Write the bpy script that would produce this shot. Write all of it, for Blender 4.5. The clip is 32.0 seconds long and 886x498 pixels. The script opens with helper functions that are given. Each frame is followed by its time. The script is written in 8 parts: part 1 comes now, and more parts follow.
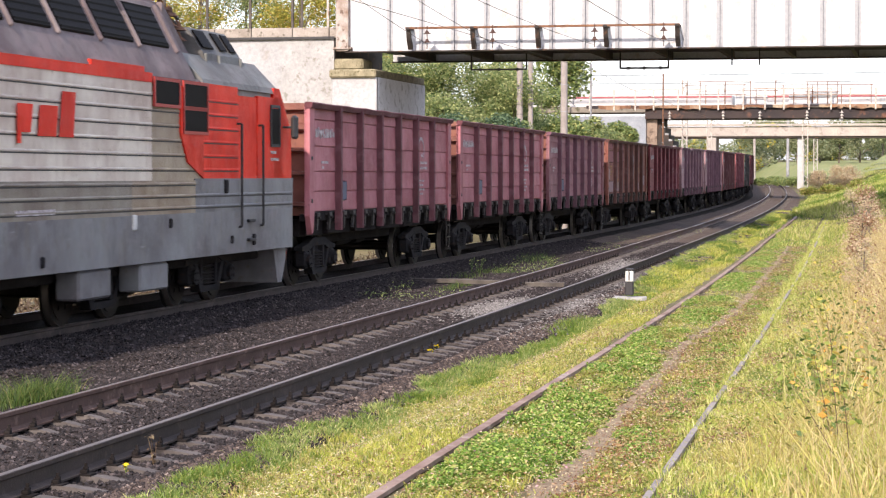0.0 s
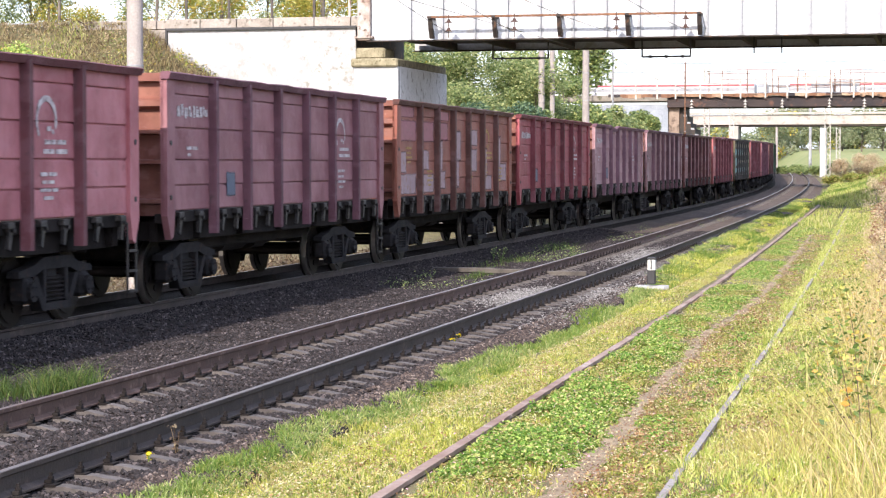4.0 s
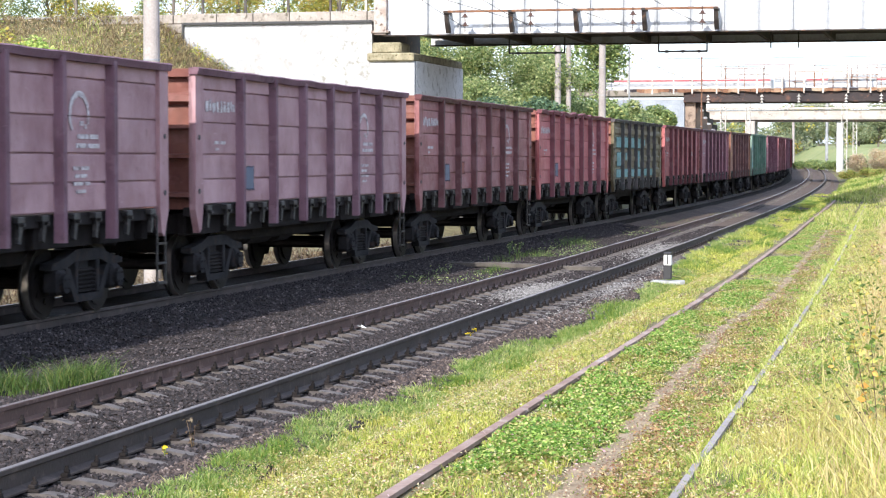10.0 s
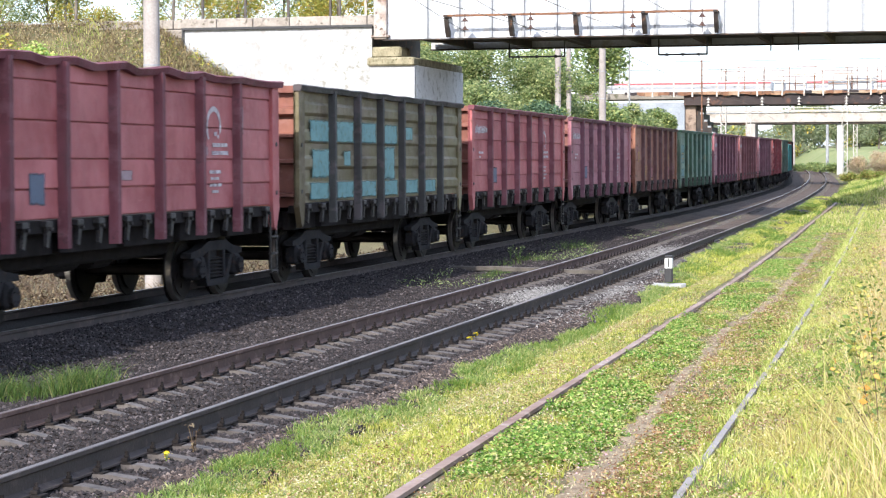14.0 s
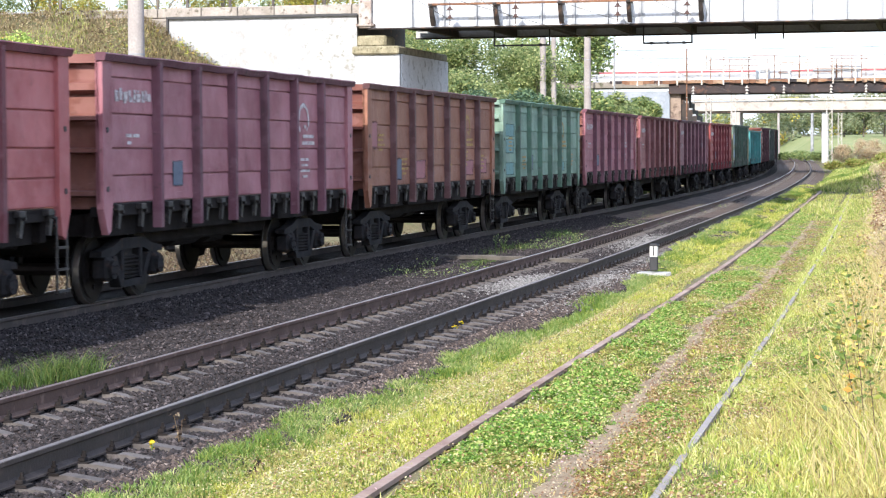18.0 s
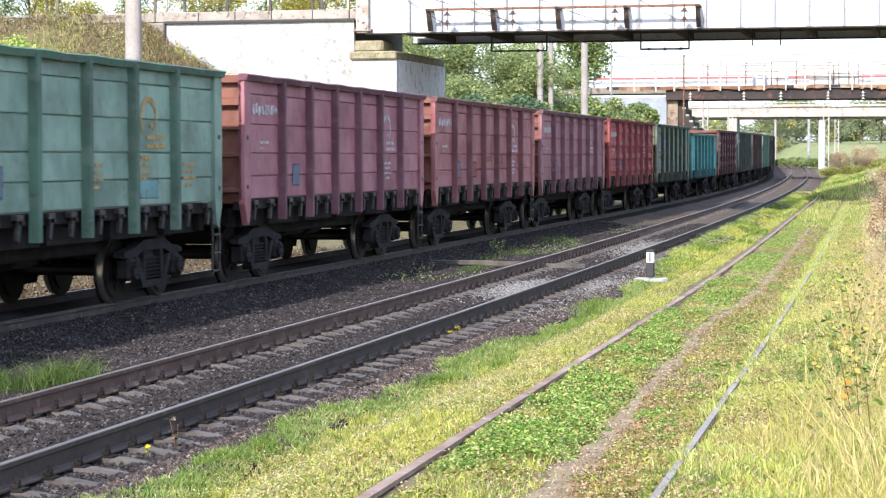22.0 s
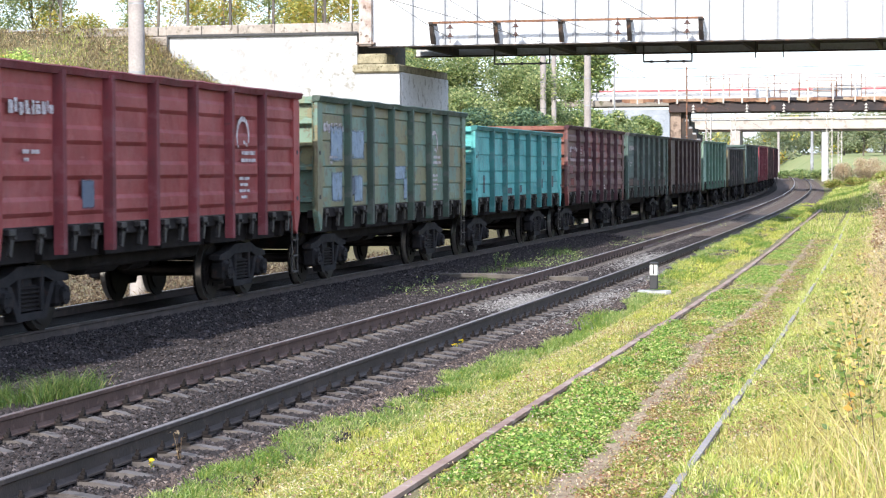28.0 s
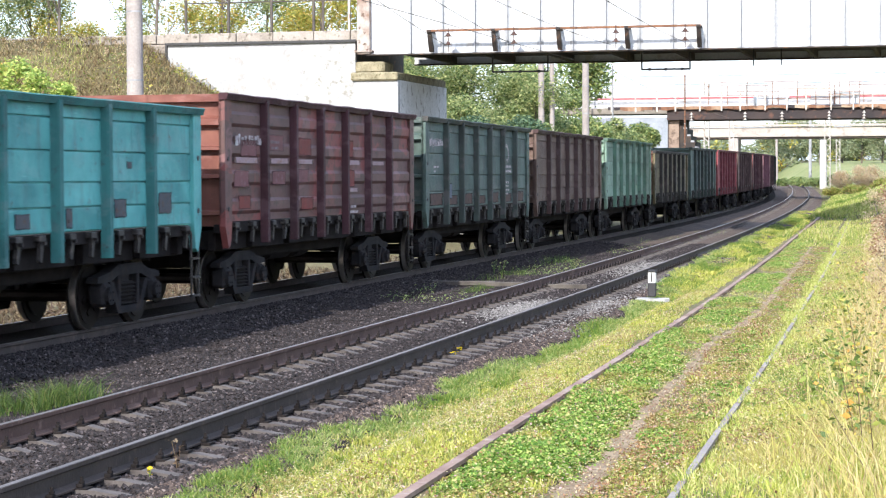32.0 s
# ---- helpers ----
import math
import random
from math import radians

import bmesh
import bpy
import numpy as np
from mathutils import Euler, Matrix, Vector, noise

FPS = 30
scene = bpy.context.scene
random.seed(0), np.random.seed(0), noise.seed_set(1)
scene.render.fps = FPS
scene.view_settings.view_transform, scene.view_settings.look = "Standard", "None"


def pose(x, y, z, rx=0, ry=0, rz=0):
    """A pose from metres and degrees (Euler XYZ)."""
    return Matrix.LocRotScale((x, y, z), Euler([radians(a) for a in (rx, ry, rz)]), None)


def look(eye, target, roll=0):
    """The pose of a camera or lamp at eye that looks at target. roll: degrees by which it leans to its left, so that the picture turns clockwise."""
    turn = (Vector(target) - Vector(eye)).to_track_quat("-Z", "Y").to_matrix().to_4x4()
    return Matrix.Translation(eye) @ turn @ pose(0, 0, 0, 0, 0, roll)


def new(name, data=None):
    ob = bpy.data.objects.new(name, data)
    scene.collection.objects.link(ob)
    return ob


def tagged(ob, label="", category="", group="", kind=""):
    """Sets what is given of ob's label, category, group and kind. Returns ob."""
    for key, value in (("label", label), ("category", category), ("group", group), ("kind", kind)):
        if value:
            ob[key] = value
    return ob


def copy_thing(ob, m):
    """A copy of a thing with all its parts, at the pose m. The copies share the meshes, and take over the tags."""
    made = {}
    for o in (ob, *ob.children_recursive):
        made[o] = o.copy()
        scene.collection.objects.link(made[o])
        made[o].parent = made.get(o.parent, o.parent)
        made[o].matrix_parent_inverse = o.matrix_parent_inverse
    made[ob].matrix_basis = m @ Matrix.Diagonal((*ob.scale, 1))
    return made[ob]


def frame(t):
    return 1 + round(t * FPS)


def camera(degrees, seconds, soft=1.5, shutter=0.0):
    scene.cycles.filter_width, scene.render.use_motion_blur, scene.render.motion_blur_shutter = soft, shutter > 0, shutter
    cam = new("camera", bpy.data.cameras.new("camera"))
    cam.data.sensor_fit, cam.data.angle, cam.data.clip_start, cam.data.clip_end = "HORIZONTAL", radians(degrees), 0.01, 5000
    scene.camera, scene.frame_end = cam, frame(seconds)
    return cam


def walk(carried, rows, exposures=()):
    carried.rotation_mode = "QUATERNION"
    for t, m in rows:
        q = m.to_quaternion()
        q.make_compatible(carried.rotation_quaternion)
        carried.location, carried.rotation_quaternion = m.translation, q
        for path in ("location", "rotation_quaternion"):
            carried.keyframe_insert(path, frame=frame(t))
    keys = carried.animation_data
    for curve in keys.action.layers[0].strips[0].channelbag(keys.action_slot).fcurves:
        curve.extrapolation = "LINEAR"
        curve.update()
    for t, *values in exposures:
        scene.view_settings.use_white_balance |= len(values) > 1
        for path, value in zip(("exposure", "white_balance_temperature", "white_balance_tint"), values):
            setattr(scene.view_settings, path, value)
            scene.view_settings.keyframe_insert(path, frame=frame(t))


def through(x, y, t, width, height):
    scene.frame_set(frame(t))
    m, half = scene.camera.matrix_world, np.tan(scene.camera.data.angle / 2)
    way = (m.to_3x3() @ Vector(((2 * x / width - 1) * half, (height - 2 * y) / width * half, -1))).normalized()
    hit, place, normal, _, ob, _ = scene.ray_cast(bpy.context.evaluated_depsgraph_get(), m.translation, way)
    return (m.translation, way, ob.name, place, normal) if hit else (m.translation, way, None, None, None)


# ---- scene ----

EYE = Vector((0.0, 0.0, 2.10))


def aim(left, down, lean):
    """Pose of the hand-held camera: degrees left of the track's line, degrees down, degrees of lean."""
    a, b = radians(left), radians(down)
    return look(EYE, EYE + Vector((-math.sin(a) * math.cos(b), math.cos(a) * math.cos(b), -math.sin(b))), lean)


cam = camera(23.06, 32.0, soft=1.2, shutter=0.25)
walk(cam, [(t, aim(a, b, c)) for t, a, b, c in (
    (0, 12.494, 1.939, 0.046), (0.5, 12.492, 2.028, 0.103), (1, 12.677, 2.073, 0.129), (1.5, 12.770, 2.116, 0.128),
    (2, 12.858, 2.134, 0.091), (2.5, 12.974, 2.251, -0.100), (3, 13.014, 2.233, -0.194), (3.5, 13.006, 2.250, -0.093),
    (5.5, 13.215, 2.088, -0.050), (6, 13.219, 2.147, 0.000), (6.5, 13.313, 2.271, 0.018), (7, 13.310, 2.256, 0.026),
    (7.5, 13.511, 2.230, 0.078), (8, 13.469, 2.344, 0.081), (8.5, 13.467, 2.389, 0.131), (9, 13.546, 2.450, 0.171),
    (9.5, 13.631, 2.341, 0.055), (10, 13.493, 2.370, 0.031), (10.5, 13.556, 2.387, 0.091), (11, 13.549, 2.300, -0.027),
    (11.5, 13.556, 2.341, -0.095), (12, 13.518, 2.500, -0.022), (12.5, 13.584, 2.481, -0.101), (13, 13.539, 2.210, -0.166),
    (13.5, 13.587, 2.112, -0.026), (14, 13.517, 2.263, -0.219), (14.5, 13.434, 2.233, -0.145), (15, 13.266, 2.364, -0.205),
    (15.5, 13.245, 2.434, -0.260), (17.5, 13.107, 2.477, -0.428), (18, 13.130, 2.559, -0.295), (18.5, 12.967, 2.402, -0.307),
    (19, 12.996, 2.405, -0.175), (19.5, 12.946, 2.424, -0.247), (20, 12.904, 2.391, -0.073), (20.5, 13.002, 2.303, 0.083),
    (21, 13.067, 2.411, -0.052), (21.5, 13.010, 2.325, -0.144), (22, 13.039, 2.421, -0.103), (22.5, 13.139, 2.283, -0.288),
    (23, 13.138, 2.444, -0.327), (23.5, 13.022, 2.381, -0.415), (24, 13.033, 2.409, -0.412), (24.5, 13.154, 2.400, -0.305),
    (25, 13.066, 2.456, -0.395), (25.5, 12.954, 2.396, -0.361), (27.5, 12.968, 2.109, -0.349), (28, 13.127, 2.081, -0.232),
    (28.5, 13.198, 2.057, -0.276), (29, 13.144, 2.016, -0.475), (29.5, 13.046, 2.080, -0.247), (30, 13.199, 2.148, -0.254),
    (30.5, 13.178, 2.005, -0.290), (31, 13.267, 2.046, -0.244), (31.5, 13.083, 1.972, -0.494), (32, 13.082, 1.874, -0.269),
)], exposures=((0, 0.46, 7350, 19), (1.5, 0.53, 7250, 19), (3, 0.74, 7100, 18), (6, 0.78, 6500, 10), (32, 0.78, 6500, 10)))

# ---- light ----
world = bpy.data.worlds.new("daylight")
scene.world = world
world.use_nodes = True
SUN_EL, SUN_ROT = radians(34), radians(187)
wn = world.node_tree.nodes
sky = wn.new("ShaderNodeTexSky")
sky.sky_type, sky.sun_disc, sky.sun_elevation, sky.sun_rotation = "NISHITA", False, SUN_EL, SUN_ROT
sky.air_density, sky.dust_density, sky.ozone_density = 1.0, 1.5, 1.0
wn["Background"].inputs["Strength"].default_value = 0.18
haze = wn.new("ShaderNodeMix")
haze.data_type = "RGBA"
haze.inputs[0].default_value = 0.45
haze.inputs[7].default_value = (5.15, 6.1, 8.2, 1)
world.node_tree.links.new(sky.outputs[0], haze.inputs[6])
world.node_tree.links.new(haze.outputs[2], wn["Background"].inputs["Color"])
sun = new("sun", bpy.data.lights.new("sun", "SUN"))
sun.data.energy, sun.data.angle, sun.data.color = 4.3, radians(0.6), (1.0, 0.955, 0.87)
sun_to = Vector((-math.sin(SUN_ROT) * math.cos(SUN_EL), -math.cos(SUN_ROT) * math.cos(SUN_EL), -math.sin(SUN_EL)))
sun.matrix_world = look((-20, -60, 60), Vector((-20, -60, 60)) + sun_to)



# ---- materials ----
def nodes_of(name, rough=0.8, metal=0.0):
    m = bpy.data.materials.new(name)
    m.use_nodes = True
    n, l = m.node_tree.nodes, m.node_tree.links
    b = n["Principled BSDF"]
    b.inputs["Roughness"].default_value, b.inputs["Metallic"].default_value = rough, metal
    return m, n, l, b


def coords(n, l, scale=(1, 1, 1), shift=True):
    """Object coordinates, shifted from object to object."""
    tc = n.new("ShaderNodeTexCoord")
    mp = n.new("ShaderNodeMapping")
    mp.inputs["Scale"].default_value = scale
    l.new(tc.outputs["Object"], mp.inputs["Vector"])
    if shift:
        oi = n.new("ShaderNodeObjectInfo")
        mu = n.new("ShaderNodeMath")
        mu.operation = "MULTIPLY"
        mu.inputs[1].default_value = 37.0
        l.new(oi.outputs["Random"], mu.inputs[0])
        l.new(mu.outputs[0], mp.inputs["Location"])
    return mp.outputs[0]


def noise_of(n, l, vec, scale, detail=4, rough=0.6):
    t = n.new("ShaderNodeTexNoise")
    t.inputs["Scale"].default_value, t.inputs["Detail"].default_value, t.inputs["Roughness"].default_value = scale, detail, rough
    l.new(vec, t.inputs["Vector"])
    return t.outputs["Fac"]


def ramp_of(n, l, fac, stops):
    r = n.new("ShaderNodeValToRGB")
    e = r.color_ramp.elements
    while len(e) < len(stops):
        e.new(0.5)
    for el, (p, c) in zip(e, stops):
        el.position = p
        el.color = (*c, 1) if isinstance(c, tuple) else (c, c, c, 1)
    l.new(fac, r.inputs[0])
    return r.outputs[0]


def mix_of(n, l, fac, a, b, kind="MIX"):
    x = n.new("ShaderNodeMix")
    x.data_type, x.blend_type = "RGBA", kind
    for sock, v in ((x.inputs[0], fac), (x.inputs[6], a), (x.inputs[7], b)):
        if isinstance(v, (int, float)):
            sock.default_value = v
        elif isinstance(v, tuple):
            sock.default_value = (*v, 1)
        else:
            l.new(v, sock)
    return x.outputs[2]


def bump_of(n, l, b, height, strength=0.4, dist=0.01):
    u = n.new("ShaderNodeBump")
    u.inputs["Strength"].default_value, u.inputs["Distance"].default_value = strength, dist
    l.new(height, u.inputs["Height"])
    l.new(u.outputs[0], b.inputs["Normal"])


def mat_rough(name, c1, c2, scale=3.0, fine=40.0, rough=0.85, metal=0.0, bump=0.4, c3=None, shift=True, dist=0.01):
    """A surface of two or three tones, mottled at two scales."""
    m, n, l, b = nodes_of(name, rough, metal)
    v = coords(n, l, shift=shift)
    a = noise_of(n, l, v, scale)
    f = noise_of(n, l, v, fine, 3)
    col = mix_of(n, l, ramp_of(n, l, a, ((0.35, 0.0), (0.68, 1.0))), c1, c2)
    if c3:
        col = mix_of(n, l, ramp_of(n, l, noise_of(n, l, v, scale * 2.7), ((0.56, 0.0), (0.66, 1.0))), col, c3)
    col = mix_of(n, l, 0.35, col, ramp_of(n, l, f, ((0.3, 0.35), (0.7, 1.0))), "MULTIPLY")
    l.new(col, b.inputs["Base Color"])
    bump_of(n, l, b, f, bump, dist)
    return m


def mat_paint(name, base, fade, rust=(0.10, 0.045, 0.035), wear=0.5, rough=0.6):
    """Old wagon paint on dented sheet: faded areas, touched-up blotches, rust blooms, faint runs and scrapes."""
    m, n, l, b = nodes_of(name, rough)
    b.inputs["Specular IOR Level"].default_value = 0.3
    v = coords(n, l)
    big = noise_of(n, l, v, 0.9, 4, 0.6)
    deep = tuple(c * k for c, k in zip(base, (0.82, 0.74, 0.76)))
    col = mix_of(n, l, ramp_of(n, l, big, ((0.36, 0.0), (0.62, 1.0))), deep, tuple(c * 1.06 for c in fade))
    pale = tuple(0.8 * c + 0.2 * g for c, g in zip(fade, (0.36, 0.24, 0.27)))
    vs = coords(n, l, (1.0, 0.6, 1.5))
    blot = noise_of(n, l, vs, 1.7, 5, 0.6)
    col = mix_of(n, l, ramp_of(n, l, blot, ((0.53, 0.0), (0.60, wear * 0.75))), col, pale)
    sv = coords(n, l, (1.0, 1.0, 0.16))
    streak = noise_of(n, l, sv, 5.0, 3, 0.55)
    col = mix_of(n, l, ramp_of(n, l, streak, ((0.54, 0.0), (0.74, min(1.0, 0.55 * wear)))), col, rust)
    spots = noise_of(n, l, v, 5.0, 7, 0.78)
    col = mix_of(n, l, ramp_of(n, l, spots, ((0.63 - wear * 0.10, 0.0), (0.70, 0.75))), col, rust)
    hv = coords(n, l, (1.0, 0.22, 2.2))
    scr = noise_of(n, l, hv, 9.0, 4, 0.7)
    col = mix_of(n, l, ramp_of(n, l, scr, ((0.66, 0.0), (0.72, 0.5 if wear > 0.15 else 0.0))), col, tuple(min(1, c * 1.3 + 0.08) for c in fade))
    oi = n.new("ShaderNodeObjectInfo")
    tone = ramp_of(n, l, oi.outputs["Random"], ((0.0, (0.92, 0.91, 0.92)), (1.0, (1.06, 1.05, 1.05))))
    col = mix_of(n, l, 1.0, col, tone, "MULTIPLY")
    l.new(col, b.inputs["Base Color"])
    dents = noise_of(n, l, v, 1.6, 2, 0.5)
    h = n.new("ShaderNodeMath")
    h.operation = "MULTIPLY_ADD"
    h.inputs[1].default_value = 5.0
    l.new(dents, h.inputs[0])
    l.new(spots, h.inputs[2])
    bump_of(n, l, b, h.outputs[0], 0.9, 0.014)
    return m


def mat_patchwork(name, colours, base):
    """Side repainted patch by patch in clashing tones."""
    m, n, l, b = nodes_of(name, 0.6)
    v = coords(n, l, (1.0, 1.0, 1.0))
    warp = n.new("ShaderNodeTexNoise")
    warp.inputs["Scale"].default_value = 1.7
    l.new(v, warp.inputs["Vector"])
    vv = n.new("ShaderNodeVectorMath")
    vv.operation = "MULTIPLY_ADD"
    vv.inputs[1].default_value = (0.3, 0.35, 0.3)
    l.new(warp.outputs["Color"], vv.inputs[0])
    l.new(v, vv.inputs[2])
    vo = n.new("ShaderNodeTexVoronoi")
    vo.distance = "CHEBYCHEV"
    vo.inputs["Scale"].default_value = 1.5
    l.new(vv.outputs[0], vo.inputs["Vector"])
    sep = n.new("ShaderNodeSeparateColor")
    l.new(vo.outputs["Color"], sep.inputs[0])
    stops = [(i / len(colours), c) for i, c in enumerate(colours)]
    r = n.new("ShaderNodeValToRGB")
    r.color_ramp.interpolation = "CONSTANT"
    e = r.color_ramp.elements
    while len(e) < len(stops):
        e.new(0.5)
    for el, (p, c) in zip(e, stops):
        el.position, el.color = p, (*c, 1)
    l.new(sep.outputs[0], r.inputs[0])
    spots = noise_of(n, l, v, 7.0, 6, 0.7)
    col = mix_of(n, l, ramp_of(n, l, spots, ((0.52, 0.0), (0.62, 0.8))), r.outputs[0], base)
    l.new(col, b.inputs["Base Color"])
    bump_of(n, l, b, spots, 0.2, 0.006)
    return m


def mat_leaf(name, stops, rough=0.6, through=0.35):
    """Leaves and blades: one tone an island, some light through."""
    m, n, l, b = nodes_of(name, rough)
    g = n.new("ShaderNodeNewGeometry")
    col = ramp_of(n, l, g.outputs["Random Per Island"], stops)
    l.new(col, b.inputs["Base Color"])
    tr = n.new("ShaderNodeBsdfTranslucent")
    l.new(col, tr.inputs["Color"])
    mx = n.new("ShaderNodeMixShader")
    mx.inputs[0].default_value = through
    l.new(b.outputs[0], mx.inputs[1])
    l.new(tr.outputs[0], mx.inputs[2])
    l.new(mx.outputs[0], n["Material Output"].inputs["Surface"])
    return m


def mat_plain(name, c, rough=0.5, metal=0.0):
    return mat_rough(name, c, tuple(x * 0.8 for x in c), 6.0, 50.0, rough, metal, 0.15)


def worn_edges(m, edge=True, low=0.24, high=0.64, scale=6.0):
    """Lets paint thin out in flecks, and towards the rim of its patch."""
    n, l = m.node_tree.nodes, m.node_tree.links
    b = n["Principled BSDF"]
    fac = noise_of(n, l, coords(n, l), scale, 5, 0.7)
    if edge:
        tc = n.new("ShaderNodeTexCoord")
        sep = n.new("ShaderNodeSeparateXYZ")
        l.new(tc.outputs["Generated"], sep.inputs[0])
        rim = None
        for k in (1, 2):
            q = n.new("ShaderNodeMath")
            q.operation = "PINGPONG"
            q.inputs[1].default_value = 0.5
            l.new(sep.outputs[k], q.inputs[0])
            c = n.new("ShaderNodeMapRange")
            c.inputs["From Max"].default_value = 0.15
            c.inputs["To Min"].default_value, c.inputs["To Max"].default_value = -0.45, 0.20
            l.new(q.outputs[0], c.inputs[0])
            if rim is None:
                rim = c.outputs[0]
            else:
                mn = n.new("ShaderNodeMath")
                mn.operation = "MINIMUM"
                l.new(rim, mn.inputs[0])
                l.new(c.outputs[0], mn.inputs[1])
                rim = mn.outputs[0]
        ad = n.new("ShaderNodeMath")
        l.new(fac, ad.inputs[0])
        l.new(rim, ad.inputs[1])
        fac = ad.outputs[0]
    l.new(ramp_of(n, l, fac, ((low, 0.0), (high, 1.0))), b.inputs["Alpha"])
    return m


M_BALLAST = mat_rough("ballast", (0.024, 0.0185, 0.018), (0.042, 0.032, 0.031), 1.3, 22, 0.95, 0, 0.9, (0.066, 0.051, 0.047), False, 0.03)
# Oily brown ballast, its colour darkened further for the train's deep shadow.
M_OILY_SHADED = mat_rough("oily_ballast", (0.014, 0.011, 0.010), (0.032, 0.025, 0.022), 1.3, 22, 0.9, 0, 0.9, None, False, 0.03)
M_FARBED = mat_rough("weathered_ballast", (0.070, 0.045, 0.035), (0.110, 0.076, 0.060), 0.5, 12, 0.95, 0, 0.9, (0.050, 0.040, 0.036), False, 0.03)
M_SOIL = mat_rough("soil", (0.11, 0.095, 0.045), (0.20, 0.165, 0.08), 1.6, 18, 0.95, 0, 0.8, (0.10, 0.12, 0.04), False, 0.03)
M_DIRT = mat_rough("dirt_path", (0.24, 0.175, 0.110), (0.38, 0.295, 0.195), 4.5, 45, 0.95, 0, 0.9, (0.21, 0.145, 0.10), False, 0.02)
M_SLEEPER = mat_rough("sleeper_concrete", (0.080, 0.069, 0.067), (0.140, 0.123, 0.119), 3.5, 30, 0.9, 0, 0.5, (0.045, 0.038, 0.037))
M_WOOD = mat_rough("grey_wood", (0.07, 0.06, 0.055), (0.13, 0.115, 0.10), 3.0, 40, 0.9)
M_RAIL = mat_rough("rail_side", (0.042, 0.030, 0.027), (0.070, 0.050, 0.044), 2.0, 30, 0.75, 0.1, 0.4, (0.10, 0.072, 0.062), False)
M_DULLHEAD = mat_rough("dull_rail_head", (0.17, 0.15, 0.145), (0.25, 0.22, 0.21), 0.6, 20, 0.55, 0.4, 0.1, None, False)
M_RUSTRAIL = mat_rough("rust_brown_rail", (0.092, 0.050, 0.038), (0.145, 0.082, 0.063), 2.0, 30, 0.75, 0.1, 0.4, (0.24, 0.15, 0.12), False)
M_RAILTOP = mat_rough("rail_head", (0.34, 0.29, 0.275), (0.46, 0.41, 0.39), 0.6, 20, 0.36, 0.75, 0.1, None, False)
M_PALERAIL = mat_rough("bleached_rail", (0.24, 0.21, 0.205), (0.34, 0.31, 0.305), 1.2, 20, 0.8, 0.0, 0.4, (0.20, 0.14, 0.115), False)
M_OLDRAIL = mat_rough("old_rail", (0.22, 0.13, 0.10), (0.38, 0.28, 0.24), 1.6, 20, 0.8, 0.0, 0.4, (0.40, 0.34, 0.31), False)
M_GREASE = mat_rough("greasy_iron", (0.0150, 0.0125, 0.0125), (0.0320, 0.0270, 0.0270), 2.0, 25, 0.85, 0.0, 0.3)
M_IRON = mat_rough("dusty_iron", (0.0175, 0.0170, 0.0190), (0.0370, 0.0340, 0.0360), 3.0, 25, 0.8, 0.0, 0.3, (0.0456, 0.0323, 0.0285))
M_LATCH = mat_rough("dusty_latch_iron", (0.018, 0.016, 0.017), (0.036, 0.031, 0.031), 4.0, 25, 0.6, 0.0, 0.3, (0.075, 0.064, 0.060))
M_WHEEL = mat_rough("wheel_steel", (0.010, 0.008, 0.008), (0.022, 0.017, 0.015), 3.0, 25, 0.55, 0.4, 0.2)
M_TREAD = mat_rough("bright_tread", (0.5, 0.47, 0.44), (0.6, 0.57, 0.54), 3.0, 25, 0.3, 0.9, 0.1)
# Stained whitewash, paler than the front's to brighten the side turned from the sun.
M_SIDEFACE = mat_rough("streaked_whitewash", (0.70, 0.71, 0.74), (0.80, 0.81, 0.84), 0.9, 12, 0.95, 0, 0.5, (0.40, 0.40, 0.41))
M_WINGWALL = mat_rough("patchy_whitewash", (0.43, 0.44, 0.46), (0.37, 0.375, 0.385), 0.45, 9, 0.9, 0, 0.6, (0.35, 0.34, 0.33))
M_ENDPOST = mat_rough("rust_stained_paint", (0.46, 0.43, 0.41), (0.24, 0.15, 0.11), 1.6, 12, 0.8, 0, 0.4, (0.12, 0.07, 0.05))
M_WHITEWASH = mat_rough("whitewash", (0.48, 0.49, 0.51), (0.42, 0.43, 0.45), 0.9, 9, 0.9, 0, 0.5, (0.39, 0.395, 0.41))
M_WHITEWORN = mat_rough("worn_whitewash", (0.44, 0.445, 0.455), (0.37, 0.37, 0.37), 1.3, 9, 0.9, 0, 0.5, (0.27, 0.26, 0.235))
M_CONCRETE = mat_rough("old_concrete", (0.27, 0.24, 0.205), (0.17, 0.15, 0.122), 1.1, 14, 0.95, 0, 0.6, (0.10, 0.095, 0.06))
M_MOSSY = mat_rough("mossy_concrete", (0.36, 0.32, 0.22), (0.20, 0.175, 0.11), 2.6, 18, 0.95, 0, 0.8, (0.11, 0.10, 0.05))
M_PARAPET = mat_rough("weathered_parapet", (0.40, 0.36, 0.33), (0.27, 0.235, 0.205), 1.6, 14, 0.95, 0, 0.6, (0.13, 0.11, 0.085))
M_STAINED = mat_rough("stained_concrete", (0.28, 0.29, 0.31), (0.40, 0.41, 0.44), 0.8, 12, 0.95, 0, 0.5, (0.15, 0.15, 0.155))
M_POLE = mat_rough("pole_concrete", (0.32, 0.285, 0.275), (0.40, 0.365, 0.35), 1.5, 20, 0.9, 0, 0.3)
M_GIRDER = mat_rough("white_girder_paint", (0.60, 0.63, 0.68), (0.52, 0.55, 0.60), 0.6, 9, 0.55, 0, 0.1, (0.46, 0.45, 0.44), False)
